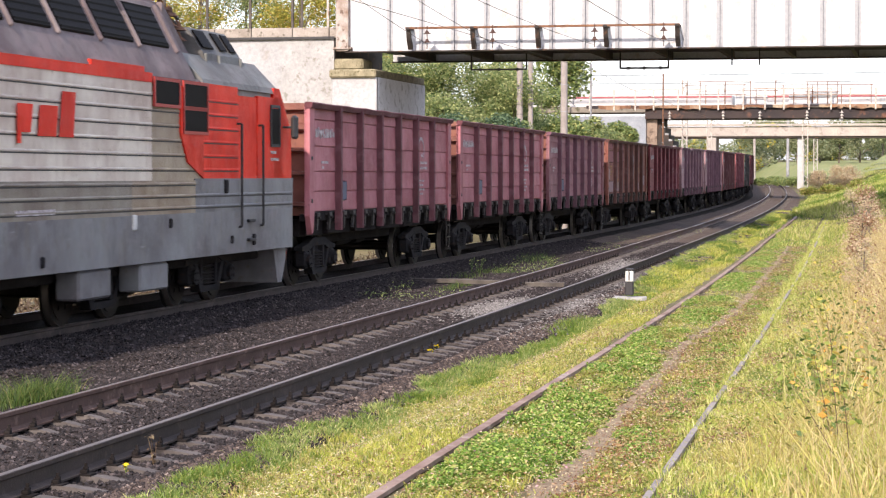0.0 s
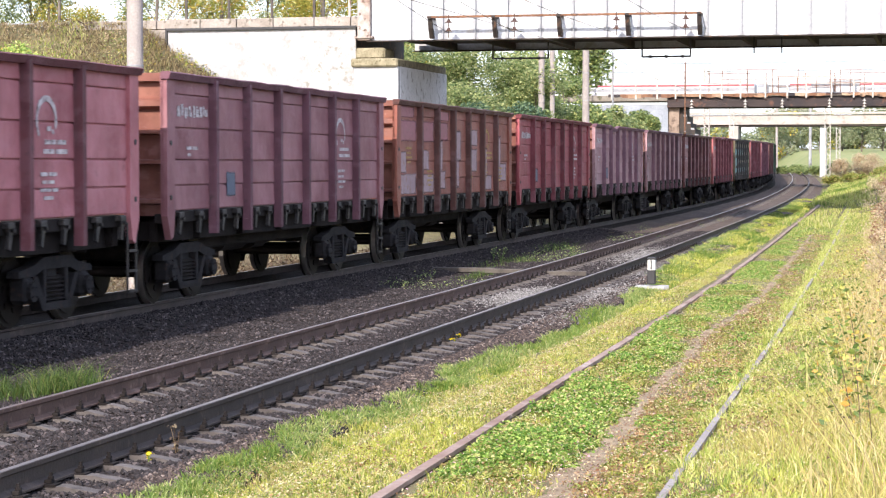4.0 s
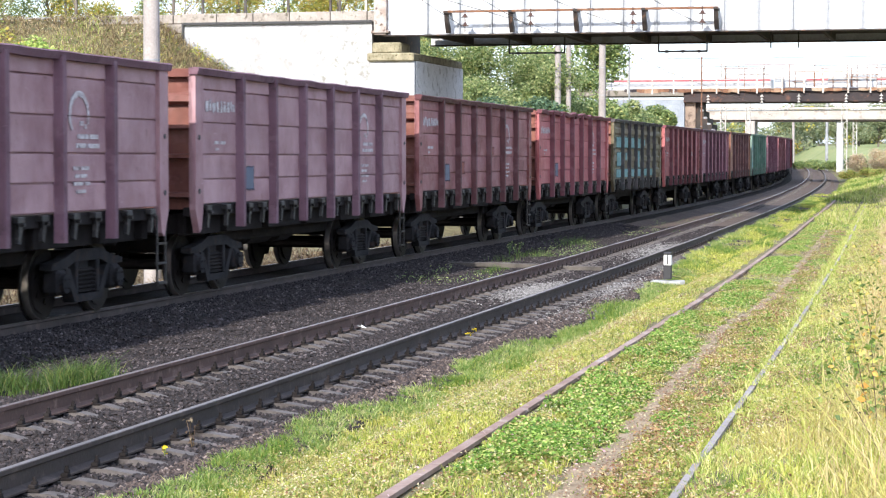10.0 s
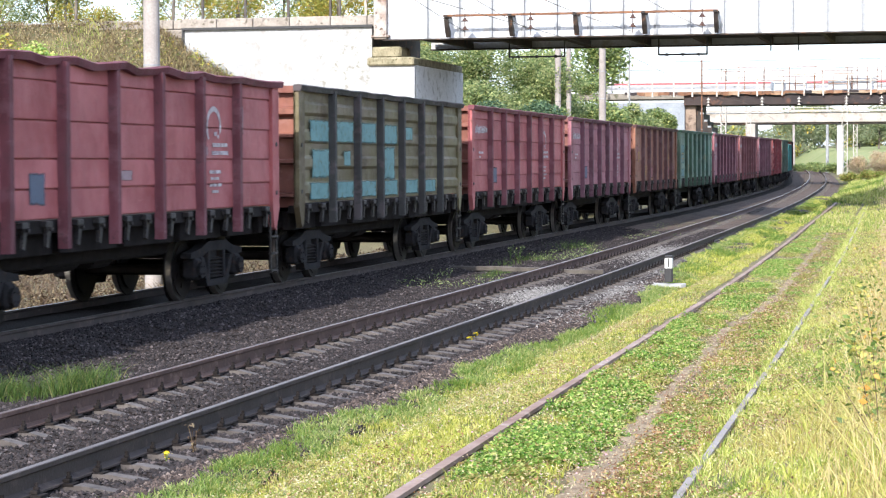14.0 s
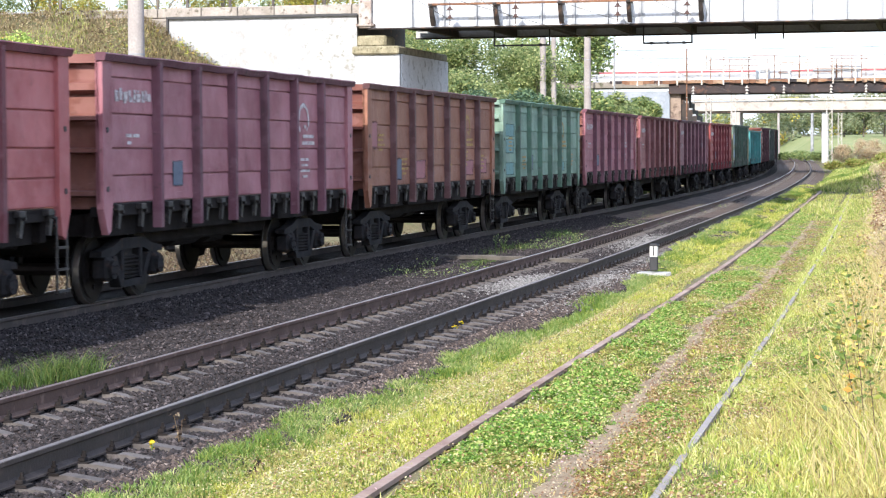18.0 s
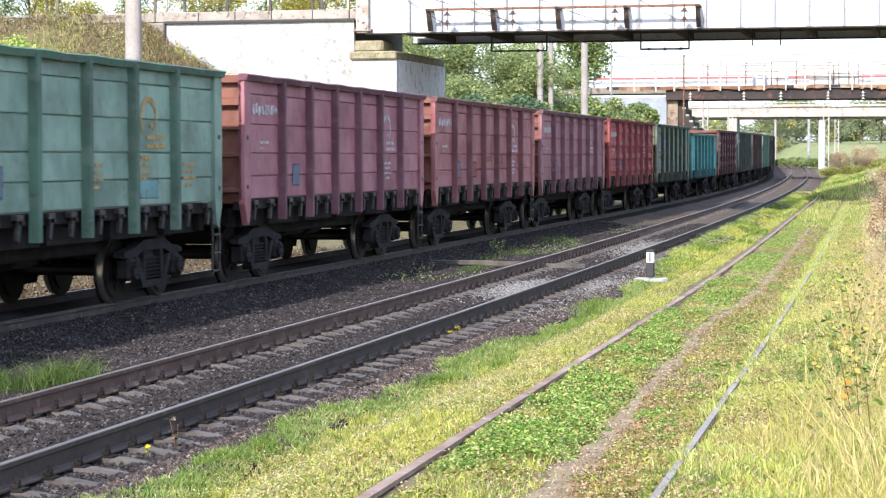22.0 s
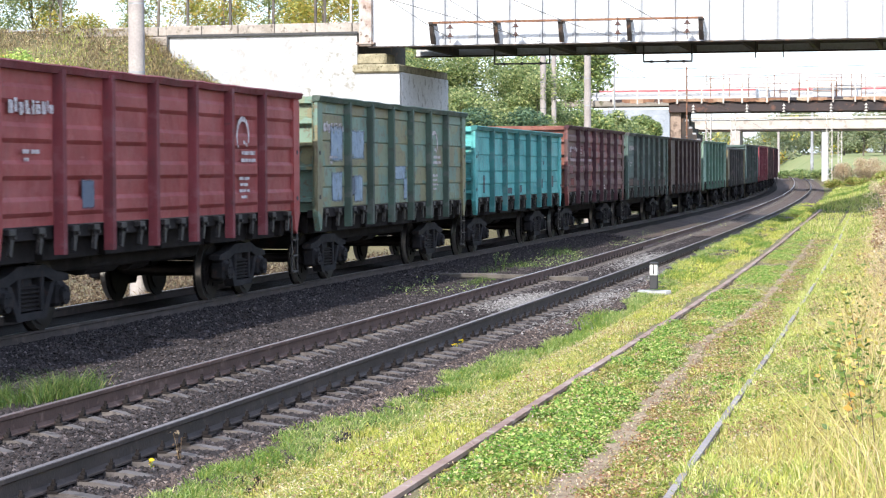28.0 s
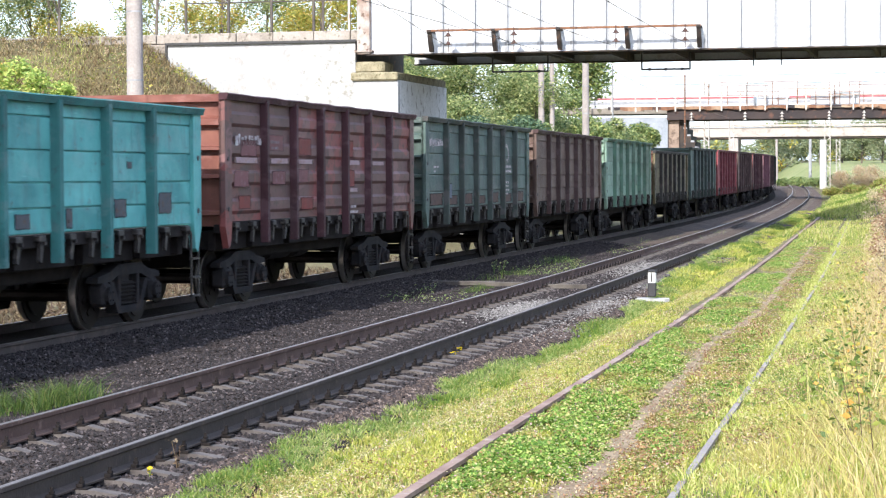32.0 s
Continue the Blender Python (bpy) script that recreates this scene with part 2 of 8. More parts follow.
# Dark steel; on undersides and recesses the near-black also stands in for shade.
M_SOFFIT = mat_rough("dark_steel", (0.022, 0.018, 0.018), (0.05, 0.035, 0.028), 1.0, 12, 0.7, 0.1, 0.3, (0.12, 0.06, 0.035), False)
M_RUST = mat_rough("rusty_steel", (0.16, 0.075, 0.045), (0.26, 0.13, 0.075), 2.0, 25, 0.85, 0.1, 0.4, (0.09, 0.05, 0.035))
M_RUSTPALE = mat_rough("peeling_deck", (0.38, 0.30, 0.22), (0.27, 0.13, 0.07), 0.8, 8, 0.9, 0, 0.4, (0.09, 0.055, 0.04), False)
M_BEAM2 = mat_rough("sooty_beam", (0.022, 0.018, 0.022), (0.055, 0.036, 0.034), 0.35, 8, 0.8, 0, 0.3, (0.16, 0.07, 0.045), False)
M_PALEIRON = mat_rough("pale_paint_iron", (0.55, 0.53, 0.50), (0.42, 0.39, 0.36), 2.0, 20, 0.7, 0, 0.2, (0.25, 0.14, 0.09))
M_BEIGE = mat_rough("beige_concrete", (0.47, 0.43, 0.40), (0.37, 0.335, 0.31), 0.5, 6, 0.9, 0, 0.3, (0.30, 0.265, 0.24), False)
M_WHITE = mat_plain("white_paint", (0.78, 0.78, 0.76), 0.6)
M_GLASS = mat_plain("dark_cab_glass", (0.005, 0.004, 0.005), 0.6)
M_TAN = mat_leaf("tan_leaf", ((0.0, (0.54, 0.40, 0.27)), (0.6, (0.68, 0.54, 0.39)), (1.0, (0.60, 0.56, 0.31))), 0.6, 0.55)
# Leaf green paled and greyed: distance haze mixed into the colour.
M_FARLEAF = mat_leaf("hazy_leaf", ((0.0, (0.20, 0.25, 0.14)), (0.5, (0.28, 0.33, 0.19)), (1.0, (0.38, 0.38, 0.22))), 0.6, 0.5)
M_WALLB = mat_rough("pale_blue_brick", (0.26, 0.29, 0.34), (0.34, 0.37, 0.42), 0.6, 8, 0.9, 0, 0.4, (0.20, 0.21, 0.24))
M_BLACK = mat_plain("black_paint", (0.03, 0.03, 0.035), 0.6)
M_MARK = mat_rough("worn_white_marking", (0.68, 0.64, 0.66), (0.42, 0.34, 0.36), 8, 50, 0.8, 0, 0.1)
M_MARKY = mat_rough("worn_yellow_marking", (0.55, 0.36, 0.12), (0.36, 0.22, 0.10), 8, 50, 0.8, 0, 0.1)
M_BLUEPATCH = mat_plain("grey_blue_patch", (0.10, 0.13, 0.20), 0.6)
M_PORC = mat_plain("insulator_porcelain", (0.09, 0.05, 0.04), 0.25)
M_WIRE = mat_plain("wire", (0.05, 0.045, 0.045), 0.5, 0.3)
M_TRUNK = mat_rough("bark", (0.12, 0.10, 0.085), (0.22, 0.19, 0.16), 4, 30, 0.95)
M_STALK = mat_leaf("dry_stalk", ((0.0, (0.36, 0.27, 0.11)), (0.5, (0.52, 0.42, 0.19)), (0.85, (0.62, 0.54, 0.30)), (1.0, (0.24, 0.17, 0.08))), 0.8, 0.2)
M_GRASS = mat_leaf("grass_blade", ((0.0, (0.10, 0.16, 0.03)), (0.3, (0.24, 0.32, 0.055)), (0.55, (0.40, 0.44, 0.10)), (0.75, (0.52, 0.49, 0.18)), (0.9, (0.60, 0.55, 0.28)), (1.0, (0.28, 0.18, 0.09))))
M_GRASSG = mat_leaf("green_blade", ((0.0, (0.08, 0.17, 0.025)), (0.5, (0.14, 0.24, 0.035)), (1.0, (0.26, 0.30, 0.06))))
M_LONGGRASS = mat_leaf("long_grass_blade", ((0.0, (0.17, 0.23, 0.04)), (0.3, (0.35, 0.43, 0.085)), (0.6, (0.51, 0.55, 0.14)), (0.85, (0.72, 0.70, 0.30)), (1.0, (0.44, 0.30, 0.15))))
M_CLOVER = mat_leaf("clover_leaf", ((0.0, (0.065, 0.165, 0.025)), (0.3, (0.155, 0.30, 0.045)), (0.65, (0.31, 0.44, 0.09)), (0.88, (0.56, 0.56, 0.22)), (1.0, (0.40, 0.24, 0.13))))
M_BUSH = mat_leaf("bush_leaf", ((0.0, (0.10, 0.16, 0.065)), (0.5, (0.21, 0.29, 0.105)), (0.85, (0.34, 0.41, 0.15)), (1.0, (0.44, 0.42, 0.15))))
M_SHRUB = mat_leaf("blue_green_leaf", ((0.0, (0.055, 0.11, 0.07)), (0.5, (0.10, 0.175, 0.105)), (0.85, (0.17, 0.26, 0.13)), (1.0, (0.30, 0.33, 0.13))))
M_LIME = mat_leaf("lime_leaf", ((0.0, (0.16, 0.26, 0.06)), (0.45, (0.33, 0.46, 0.11)), (0.8, (0.52, 0.60, 0.18)), (1.0, (0.66, 0.60, 0.20))))
M_AUTUMN = mat_leaf("autumn_leaf", ((0.0, (0.20, 0.24, 0.05)), (0.45, (0.38, 0.38, 0.08)), (0.8, (0.55, 0.46, 0.11)), (1.0, (0.55, 0.32, 0.08))))
M_BROWNLEAF = mat_leaf("brown_weed_leaf", ((0.0, (0.20, 0.10, 0.06)), (0.5, (0.36, 0.20, 0.12)), (0.8, (0.50, 0.36, 0.22)), (1.0, (0.66, 0.56, 0.44))))
M_LITTER = mat_leaf("dark_litter", ((0.0, (0.05, 0.03, 0.018)), (0.5, (0.11, 0.07, 0.042)), (0.85, (0.20, 0.145, 0.085)), (1.0, (0.34, 0.27, 0.17))))
M_RUSSET = mat_leaf("russet_head", ((0.0, (0.19, 0.085, 0.045)), (0.5, (0.34, 0.19, 0.085)), (0.8, (0.48, 0.33, 0.16)), (1.0, (0.60, 0.48, 0.28))))
M_WEEDMIX = mat_leaf("weed_leaf", ((0.0, (0.12, 0.20, 0.035)), (0.35, (0.24, 0.30, 0.06)), (0.6, (0.38, 0.38, 0.10)), (0.85, (0.46, 0.38, 0.16)), (1.0, (0.34, 0.20, 0.10))))
M_BRAMBLE = mat_leaf("bramble_leaf", ((0.0, (0.07, 0.13, 0.03)), (0.4, (0.17, 0.25, 0.05)), (0.7, (0.36, 0.38, 0.08)), (0.92, (0.62, 0.50, 0.12)), (1.0, (0.70, 0.26, 0.05))))
M_DARKGRASS = mat_leaf("dark_green_blade", ((0.0, (0.03, 0.07, 0.012)), (0.5, (0.065, 0.125, 0.022)), (0.9, (0.13, 0.18, 0.04)), (1.0, (0.24, 0.22, 0.09))))
M_EDGEGREEN = mat_leaf("fresh_green_blade", ((0.0, (0.12, 0.21, 0.05)), (0.5, (0.24, 0.33, 0.09)), (0.85, (0.42, 0.45, 0.16)), (1.0, (0.58, 0.52, 0.26))))
M_YELLOWGREEN = mat_leaf("yellow_green_blade", ((0.0, (0.20, 0.25, 0.04)), (0.4, (0.40, 0.43, 0.07)), (0.8, (0.58, 0.56, 0.13)), (1.0, (0.66, 0.56, 0.24))))
M_STRAW = mat_leaf("straw_blade", ((0.0, (0.30, 0.22, 0.10)), (0.4, (0.50, 0.44, 0.13)), (0.75, (0.68, 0.62, 0.26)), (1.0, (0.32, 0.36, 0.07))))
M_GLASS.node_tree.nodes["Principled BSDF"].inputs["Specular IOR Level"].default_value = 0.08
for _m in (M_GREASE, M_IRON, M_WHEEL, M_OILY_SHADED, M_BALLAST):
    _m.node_tree.nodes["Principled BSDF"].inputs["Specular IOR Level"].default_value = 0.12
M_BANK = mat_leaf("bank_blade", ((0.0, (0.08, 0.055, 0.03)), (0.35, (0.18, 0.125, 0.065)), (0.65, (0.33, 0.25, 0.13)), (0.88, (0.46, 0.38, 0.21)), (1.0, (0.22, 0.26, 0.075))))
M_BRICKPALE = mat_rough("dusty_brick", (0.26, 0.19, 0.15), (0.36, 0.28, 0.23), 0.9, 10, 0.95, 0, 0.5, (0.14, 0.10, 0.08))
M_MEADOW = mat_rough("meadow", (0.20, 0.24, 0.085), (0.27, 0.29, 0.12), 0.15, 2.0, 0.95, 0, 0.5, (0.30, 0.28, 0.12), False, 0.05)
M_POPLAR = mat_leaf("pale_leaf", ((0.0, (0.09, 0.15, 0.06)), (0.4, (0.26, 0.34, 0.135)), (0.8, (0.46, 0.50, 0.22)), (1.0, (0.58, 0.56, 0.28))), 0.6, 0.5)
M_FLECK = mat_leaf("pale_fleck", ((0.0, (0.56, 0.50, 0.28)), (0.6, (0.68, 0.62, 0.42)), (1.0, (0.48, 0.34, 0.22))))
M_YELLOW = mat_leaf("yellow_petal", ((0.0, (0.75, 0.55, 0.02)), (1.0, (0.85, 0.65, 0.03))))
M_PINK = mat_leaf("pink_petal", ((0.0, (0.55, 0.30, 0.36)), (1.0, (0.65, 0.45, 0.48))))


# ---- building blocks ----
def part(name, bm, material, parent=None, label=""):
    me = bpy.data.meshes.new(name)
    bm.to_mesh(me)
    bm.free()
    me.materials.append(material)
    ob = new(name, me)
    ob.parent = parent
    if label:
        tagged(ob, label)
    return ob


def thing(name, label, category, group="", m=None, kind=""):
    ob = new(name)
    ob.empty_display_size = 0.3
    tagged(ob, label, category, group, kind)
    if m is not None:
        ob.matrix_basis = m
    return ob


def box(bm, c, s, bevel=0.0, rot=None):
    """A box round c, of size s, its edges bevelled."""
    m = Matrix.Translation(c) @ (rot or Matrix.Identity(4)) @ Matrix.Diagonal((*s, 1))
    r = bmesh.ops.create_cube(bm, size=1, matrix=m)
    if bevel:
        ed = list({e for v in r["verts"] for e in v.link_edges})
        bmesh.ops.bevel(bm, geom=ed, offset=bevel, segments=1, affect="EDGES")
    return bm


def rod(bm, a, b, r1, r2=None, n=8):
    """A round bar from a to b."""
    a, b = Vector(a), Vector(b)
    d = b - a
    m = Matrix.Translation((a + b) / 2) @ d.to_track_quat("Z", "Y").to_matrix().to_4x4()
    bmesh.ops.create_cone(bm, cap_ends=True, segments=n, radius1=r1, radius2=r1 if r2 is None else r2, depth=d.length, matrix=m)
    return bm


def plate(bm, pts, a, b, axis="x"):
    """A flat plate: outline pts in the plane across the axis, from a to b along it."""
    def put(p, q):
        return {"x": (q, p[0], p[1]), "y": (p[0], q, p[1]), "z": (p[0], p[1], q)}[axis]
    lo = [bm.verts.new(put(p, a)) for p in pts]
    hi = [bm.verts.new(put(p, b)) for p in pts]
    k = len(pts)
    fs = [bm.faces.new(lo), bm.faces.new(hi)] + [bm.faces.new((lo[i], lo[(i + 1) % k], hi[(i + 1) % k], hi[i])) for i in range(k)]
    bmesh.ops.recalc_face_normals(bm, faces=fs)
    return bm


def mesh_of(name, verts, faces, material, parent=None, smooth=False):
    me = bpy.data.meshes.new(name)
    me.from_pydata(verts if isinstance(verts, list) else verts.tolist(), [], faces if isinstance(faces, list) else faces.tolist())
    me.materials.append(material)
    if smooth:
        me.polygons.foreach_set("use_smooth", [True] * len(me.polygons))
    ob = new(name, me)
    ob.parent = parent
    return ob


# ---- the lines of the tracks ----
class Line:
    """A line on the ground from its curvature (1/km at knots), with sideways shifts to the left."""
    KNOTS = (-5, 25, 45, 65, 90, 130, 180, 240, 320, 420)

    def __init__(self, bends, turn, left):
        self.s = np.arange(-120.0, 700.0, 0.5)
        th = np.cumsum(np.interp(self.s, self.KNOTS, bends) * np.where(self.s < -5, 0, 1) / 1000) * 0.5
        th = th - np.interp(10, self.s, th) + turn
        x, y = np.cumsum(-np.sin(th)) * 0.5, np.cumsum(np.cos(th)) * 0.5
        x, y = x - np.interp(10, self.s, x) - 10 * math.sin(turn), y + 10 * math.cos(turn) - np.interp(10, self.s, y)
        self.x, self.y, self.th = x - left * np.cos(th), y - left * np.sin(th), th

    def at(self, s, off=0.0):
        """Place and heading at s, off metres to the left."""
        x, y, a = np.interp(s, self.s, self.x), np.interp(s, self.s, self.y), np.interp(s, self.s, self.th)
        return x - off * np.cos(a), y - off * np.sin(a), a

    def across(self, y):
        return np.interp(y, self.y, self.x)


MAIN = Line((0.199, 0.204, 0.248, 0.09, -0.110, 0.539, 0.946, -0.123, 0.412, 1.914), 0.0, 12.53)
LOOP = Line((0.336, 0.333, 0.555, 0.157, 0.031, 0.341, 0.417, 0.111, 0.590, 0.5), 0.0036, 7.05)


def siding_x(y):
    """The middle of the siding across the picture's depth: a gentle bend."""
    q = np.clip(y, 0, 260)
    return -2.142 - 0.0172 * q - 0.000147 * q * q + 0.00016 * np.clip(q - 58, 0, None) ** 2


def rise(y):
    """The line begins to climb gently past the first bridge."""
    y = np.clip(np.asarray(y, float), 0, 420)
    return 0.00441 * np.where(y < 80, 0, np.where(y < 120, (y - 80) ** 2 / 80, y - 100))


def wob(x, y, k):
    """Cheap smooth unevenness."""
    return (np.sin(x * 1.3 * k + 0.7 * y * k) + np.sin(1.7 * y * k - 0.6 * x * k + 1.3) + np.sin(0.9 * (x + y) * k + 4.0)) / 3


def ground_z(x, y):
    x, y = np.asarray(x, float), np.asarray(y, float)
    c1, c2, cs = MAIN.across(y), LOOP.across(y), siding_x(y)
    u = x - cs
    right = 0.10 + np.clip(u - 1.0, 0, 7) * 0.13 + np.clip(u - 8, 0, 10) * 0.05
    swell = np.clip((y - 60) / 100, 0, 1) * np.clip((u - 1.2) / 2.6, 0, 1)
    right = right + 1.2 * swell * swell * (3 - 2 * swell)
    edge = c2 + 2.1
    mid = np.clip((x - edge) / np.maximum(cs - 1.0 - edge, 0.3), 0, 1)
    z = -0.32 + (0.475 * mid * mid * (3 - 2 * mid)) + np.where(u > 1.0, right - 0.10, 0)
    z = np.where(x < c1 - 2.3, -0.32 - np.clip((c1 - 2.3 - x) * 0.25, 0, 0.5), z)
    z = z + 0.03 * wob(x, y, 1.1) * (x > edge) + 0.06 * wob(x, y, 0.45) * (np.abs(u) > 1.3) * (x > edge + 0.5)
    z = z + rise(y)
    # earth heaped up where the siding ends
    heap = np.clip((y - 96) / 18, 0, 1) * np.clip((175 - y) / 50, 0, 1)
    z = z + 0.85 * heap * heap * (3 - 2 * heap) * np.clip((x - c2 - 2.6) / 2.6, 0, 1) * np.clip((6 - u) / 5, 0, 1)
    # embankments of the three crossing roads, with rounded ends towards the tracks
    for cx, y0, y1, top, cr, slope in ((-33, 85.1, 97, 7.95, 14, 0.62), (-37, 183, 190, 7.7, 6, 0.6), (-36, 270, 280, 7.6, 4, 0.6)):
        dx = np.minimum(np.maximum(0, x - cx), np.maximum(0, cr + 6 - x))
        dy = np.maximum(np.maximum(0, y0 - y), np.maximum(0, y - y1))
        z = np.maximum(z, top - slope * np.hypot(dx, dy))
    # rising meadow beyond the bend
    hill = np.interp(y, (190, 270, 300, 380, 430, 600), (0, 0.8, 1.2, 2.8, 3.4, 5.0))
    z = z + hill * np.clip((x - c2 - 2.4) / 5, 0, 1) * (u < 6)
    z = z + hill * (u >= 6) * np.clip(0.6 - (u - 6) / 30, 0.3, 1)
    return z


def sheet(name, xs, ys, zfun, material, parent=None):
    """A bent sheet over the rows ys; xs(y) gives the places across."""
    verts, faces = [], []
    k = None
    for y in ys:
        row = np.asarray(xs(y), float)
        k = len(row)
        zz = zfun(row, np.full(k, y))
        verts += [(float(a), float(y), float(c)) for a, c in zip(row, zz)]
    for j in range(len(ys) - 1):
        for i in range(k - 1):
            a = j * k + i
            faces.append((a, a + 1, a + k + 1, a + k))
    return mesh_of(name, verts, faces, material, parent, True)


YS = np.concatenate([np.arange(-60, 6, 6), np.arange(6, 60, 0.8), np.arange(60, 130, 2), np.arange(130, 420, 5), np.arange(420, 1600, 60), [2200, 3000]])
XR = np.concatenate([[-1500, -700, -350, -180, -120, -90, -70, -60], np.arange(-54, -18, 1.5), np.arange(-18, 2, 0.4), np.arange(2, 30, 2), [36, 50, 80, 140, 300, 700, 1500]])
ground = sheet("ground", lambda y: XR, YS, ground_z, M_SOIL)
tagged(ground, "sunlit grassy railway land with soil between yellowing tufts", "ground", kind="structure")


def insulator_bm(x, y, z, n=2, gap=0.34):
    bm = bmesh.new()
    rod(bm, (x, y, z - 0.25), (x, y, z + n * gap), 0.02, n=6)
    for k in range(n):
        rod(bm, (x, y, z + k * gap), (x, y, z + k * gap + 0.06), 0.17, 0.10, n=12)
        rod(bm, (x, y, z + k * gap + 0.06), (x, y, z + k * gap + 0.15), 0.08, 0.05, n=10)
    return bm


# ---- ballast beds and tracks ----
def bed_z(x, y):
    """Height of the ballast: a shallow mound under each track."""
    d1, d2 = np.abs(x - MAIN.across(y)), np.abs(x - LOOP.across(y))
    z = -0.30 + 0.165 * np.clip((2.3 - d1) / 0.9, 0, 1) + 0.072 * np.clip((2.2 - d2) / 0.7, 0, 1)
    return z + 0.025 * wob(x, y, 2.3) * (d2 > 1.4) * (d1 > 1.4) + 0.008 * wob(x, y, 7.0) + rise(y)


BED_Y = np.concatenate([np.arange(-60, 6, 3), np.arange(6, 70, 0.5), np.arange(70, 200, 2), np.arange(200, 560, 6)])
BED_EDGE = lambda y: LOOP.across(y) + 1.95 + 0.1 * float(wob(1.0, y, 0.7))
ballast_bed = sheet("ballast_bed", lambda y: np.linspace(MAIN.across(y) + 1.9, BED_EDGE(y), 34), BED_Y[BED_Y <= 74], bed_z, M_BALLAST)
tagged(ballast_bed, "dark brown crushed-stone ballast round the running lines", "ballast", kind="structure")
far_bed = sheet("ballast_bed_weathered", lambda y: np.linspace(MAIN.across(y) + 1.5, BED_EDGE(y), 26), BED_Y[BED_Y >= 74], bed_z, M_FARBED)
tagged(far_bed, "weathered brown ballast and dust beyond the first bridge", "ballast", kind="structure")
# Oily strip along the busy line, with the train's shade in its colour.
oily_bed = sheet("ballast_bed_oily", lambda y: np.linspace(MAIN.across(y) - 2.6, MAIN.across(y) + (1.9 if y < 74 else 1.5), 16), BED_Y, bed_z, M_OILY_SHADED)
tagged(oily_bed, "oily ballast under the busy line, darkened for the train's shade", "ballast", kind="structure")

RAIL_PROFILE = ((-0.0375, 0), (0.0375, 0), (0.0375, -0.03), (0.012, -0.045), (0.010, -0.14), (0.075, -0.165), (0.075, -0.18),
                (-0.075, -0.18), (-0.075, -0.165), (-0.010, -0.14), (-0.012, -0.045), (-0.0375, -0.03))


def rail_mesh(name, place, steps, material, top, parent, z=0.0):
    """A rail swept along place(s, off): its sides and foot, and the polished strip on its head."""
    verts, faces = [], []
    k = len(RAIL_PROFILE)
    for s in steps:
        for o, h in RAIL_PROFILE:
            x, y = place(s, -o)
            verts.append((float(x), float(y), z + h + float(rise(y))))
    for j in range(len(steps) - 1):
        for i in range(k):
            a, b = j * k + i, j * k + (i + 1) % k
            faces.append((a, b, b + k, a + k))
    rail = mesh_of(name, verts, faces, material, parent)
    if top:
        tv, tf = [], []
        for s in steps:
            for o in (-0.026, 0.026):
                x, y = place(s, -o)
                tv.append((float(x), float(y), z + 0.0025 + float(rise(y))))
        for j in range(len(steps) - 1):
            tf.append((2 * j, 2 * j + 1, 2 * j + 3, 2 * j + 2))
        mesh_of("rail_head", tv, tf, top, rail)
    return rail


STEPS = np.concatenate([np.arange(-60, 0, 10), np.arange(0, 130, 2.0), np.arange(130, 560, 5.0)])


def sleeper_bm(wood=False):
    bm = bmesh.new()
    if wood:
        return box(bm, (0, 0, -0.255), (2.7, 0.23, 0.16), 0.015)
    plate(bm, ((-1.27, -0.37), (1.27, -0.37), (1.27, -0.222), (1.02, -0.185), (0.60, -0.178), (0.28, -0.256), (-0.28, -0.256), (-0.60, -0.178), (-1.02, -0.185), (-1.27, -0.222)), -0.068, 0.068, "y")
    return bm


def clip_bm():
    """Fastening of one rail on one sleeper: a base plate, two clamps and two bolts."""
    bm = bmesh.new()
    box(bm, (0, 0, -0.177), (0.32, 0.13, 0.018))
    for sx in (-1, 1):
        box(bm, (sx * 0.09, 0, -0.154), (0.055, 0.065, 0.032), 0.006)
        rod(bm, (sx * 0.10, 0, -0.145), (sx * 0.10, 0, -0.088), 0.013, n=6)
        rod(bm, (sx * 0.10, 0, -0.134), (sx * 0.10, 0, -0.118), 0.023, n=6)
    return bm


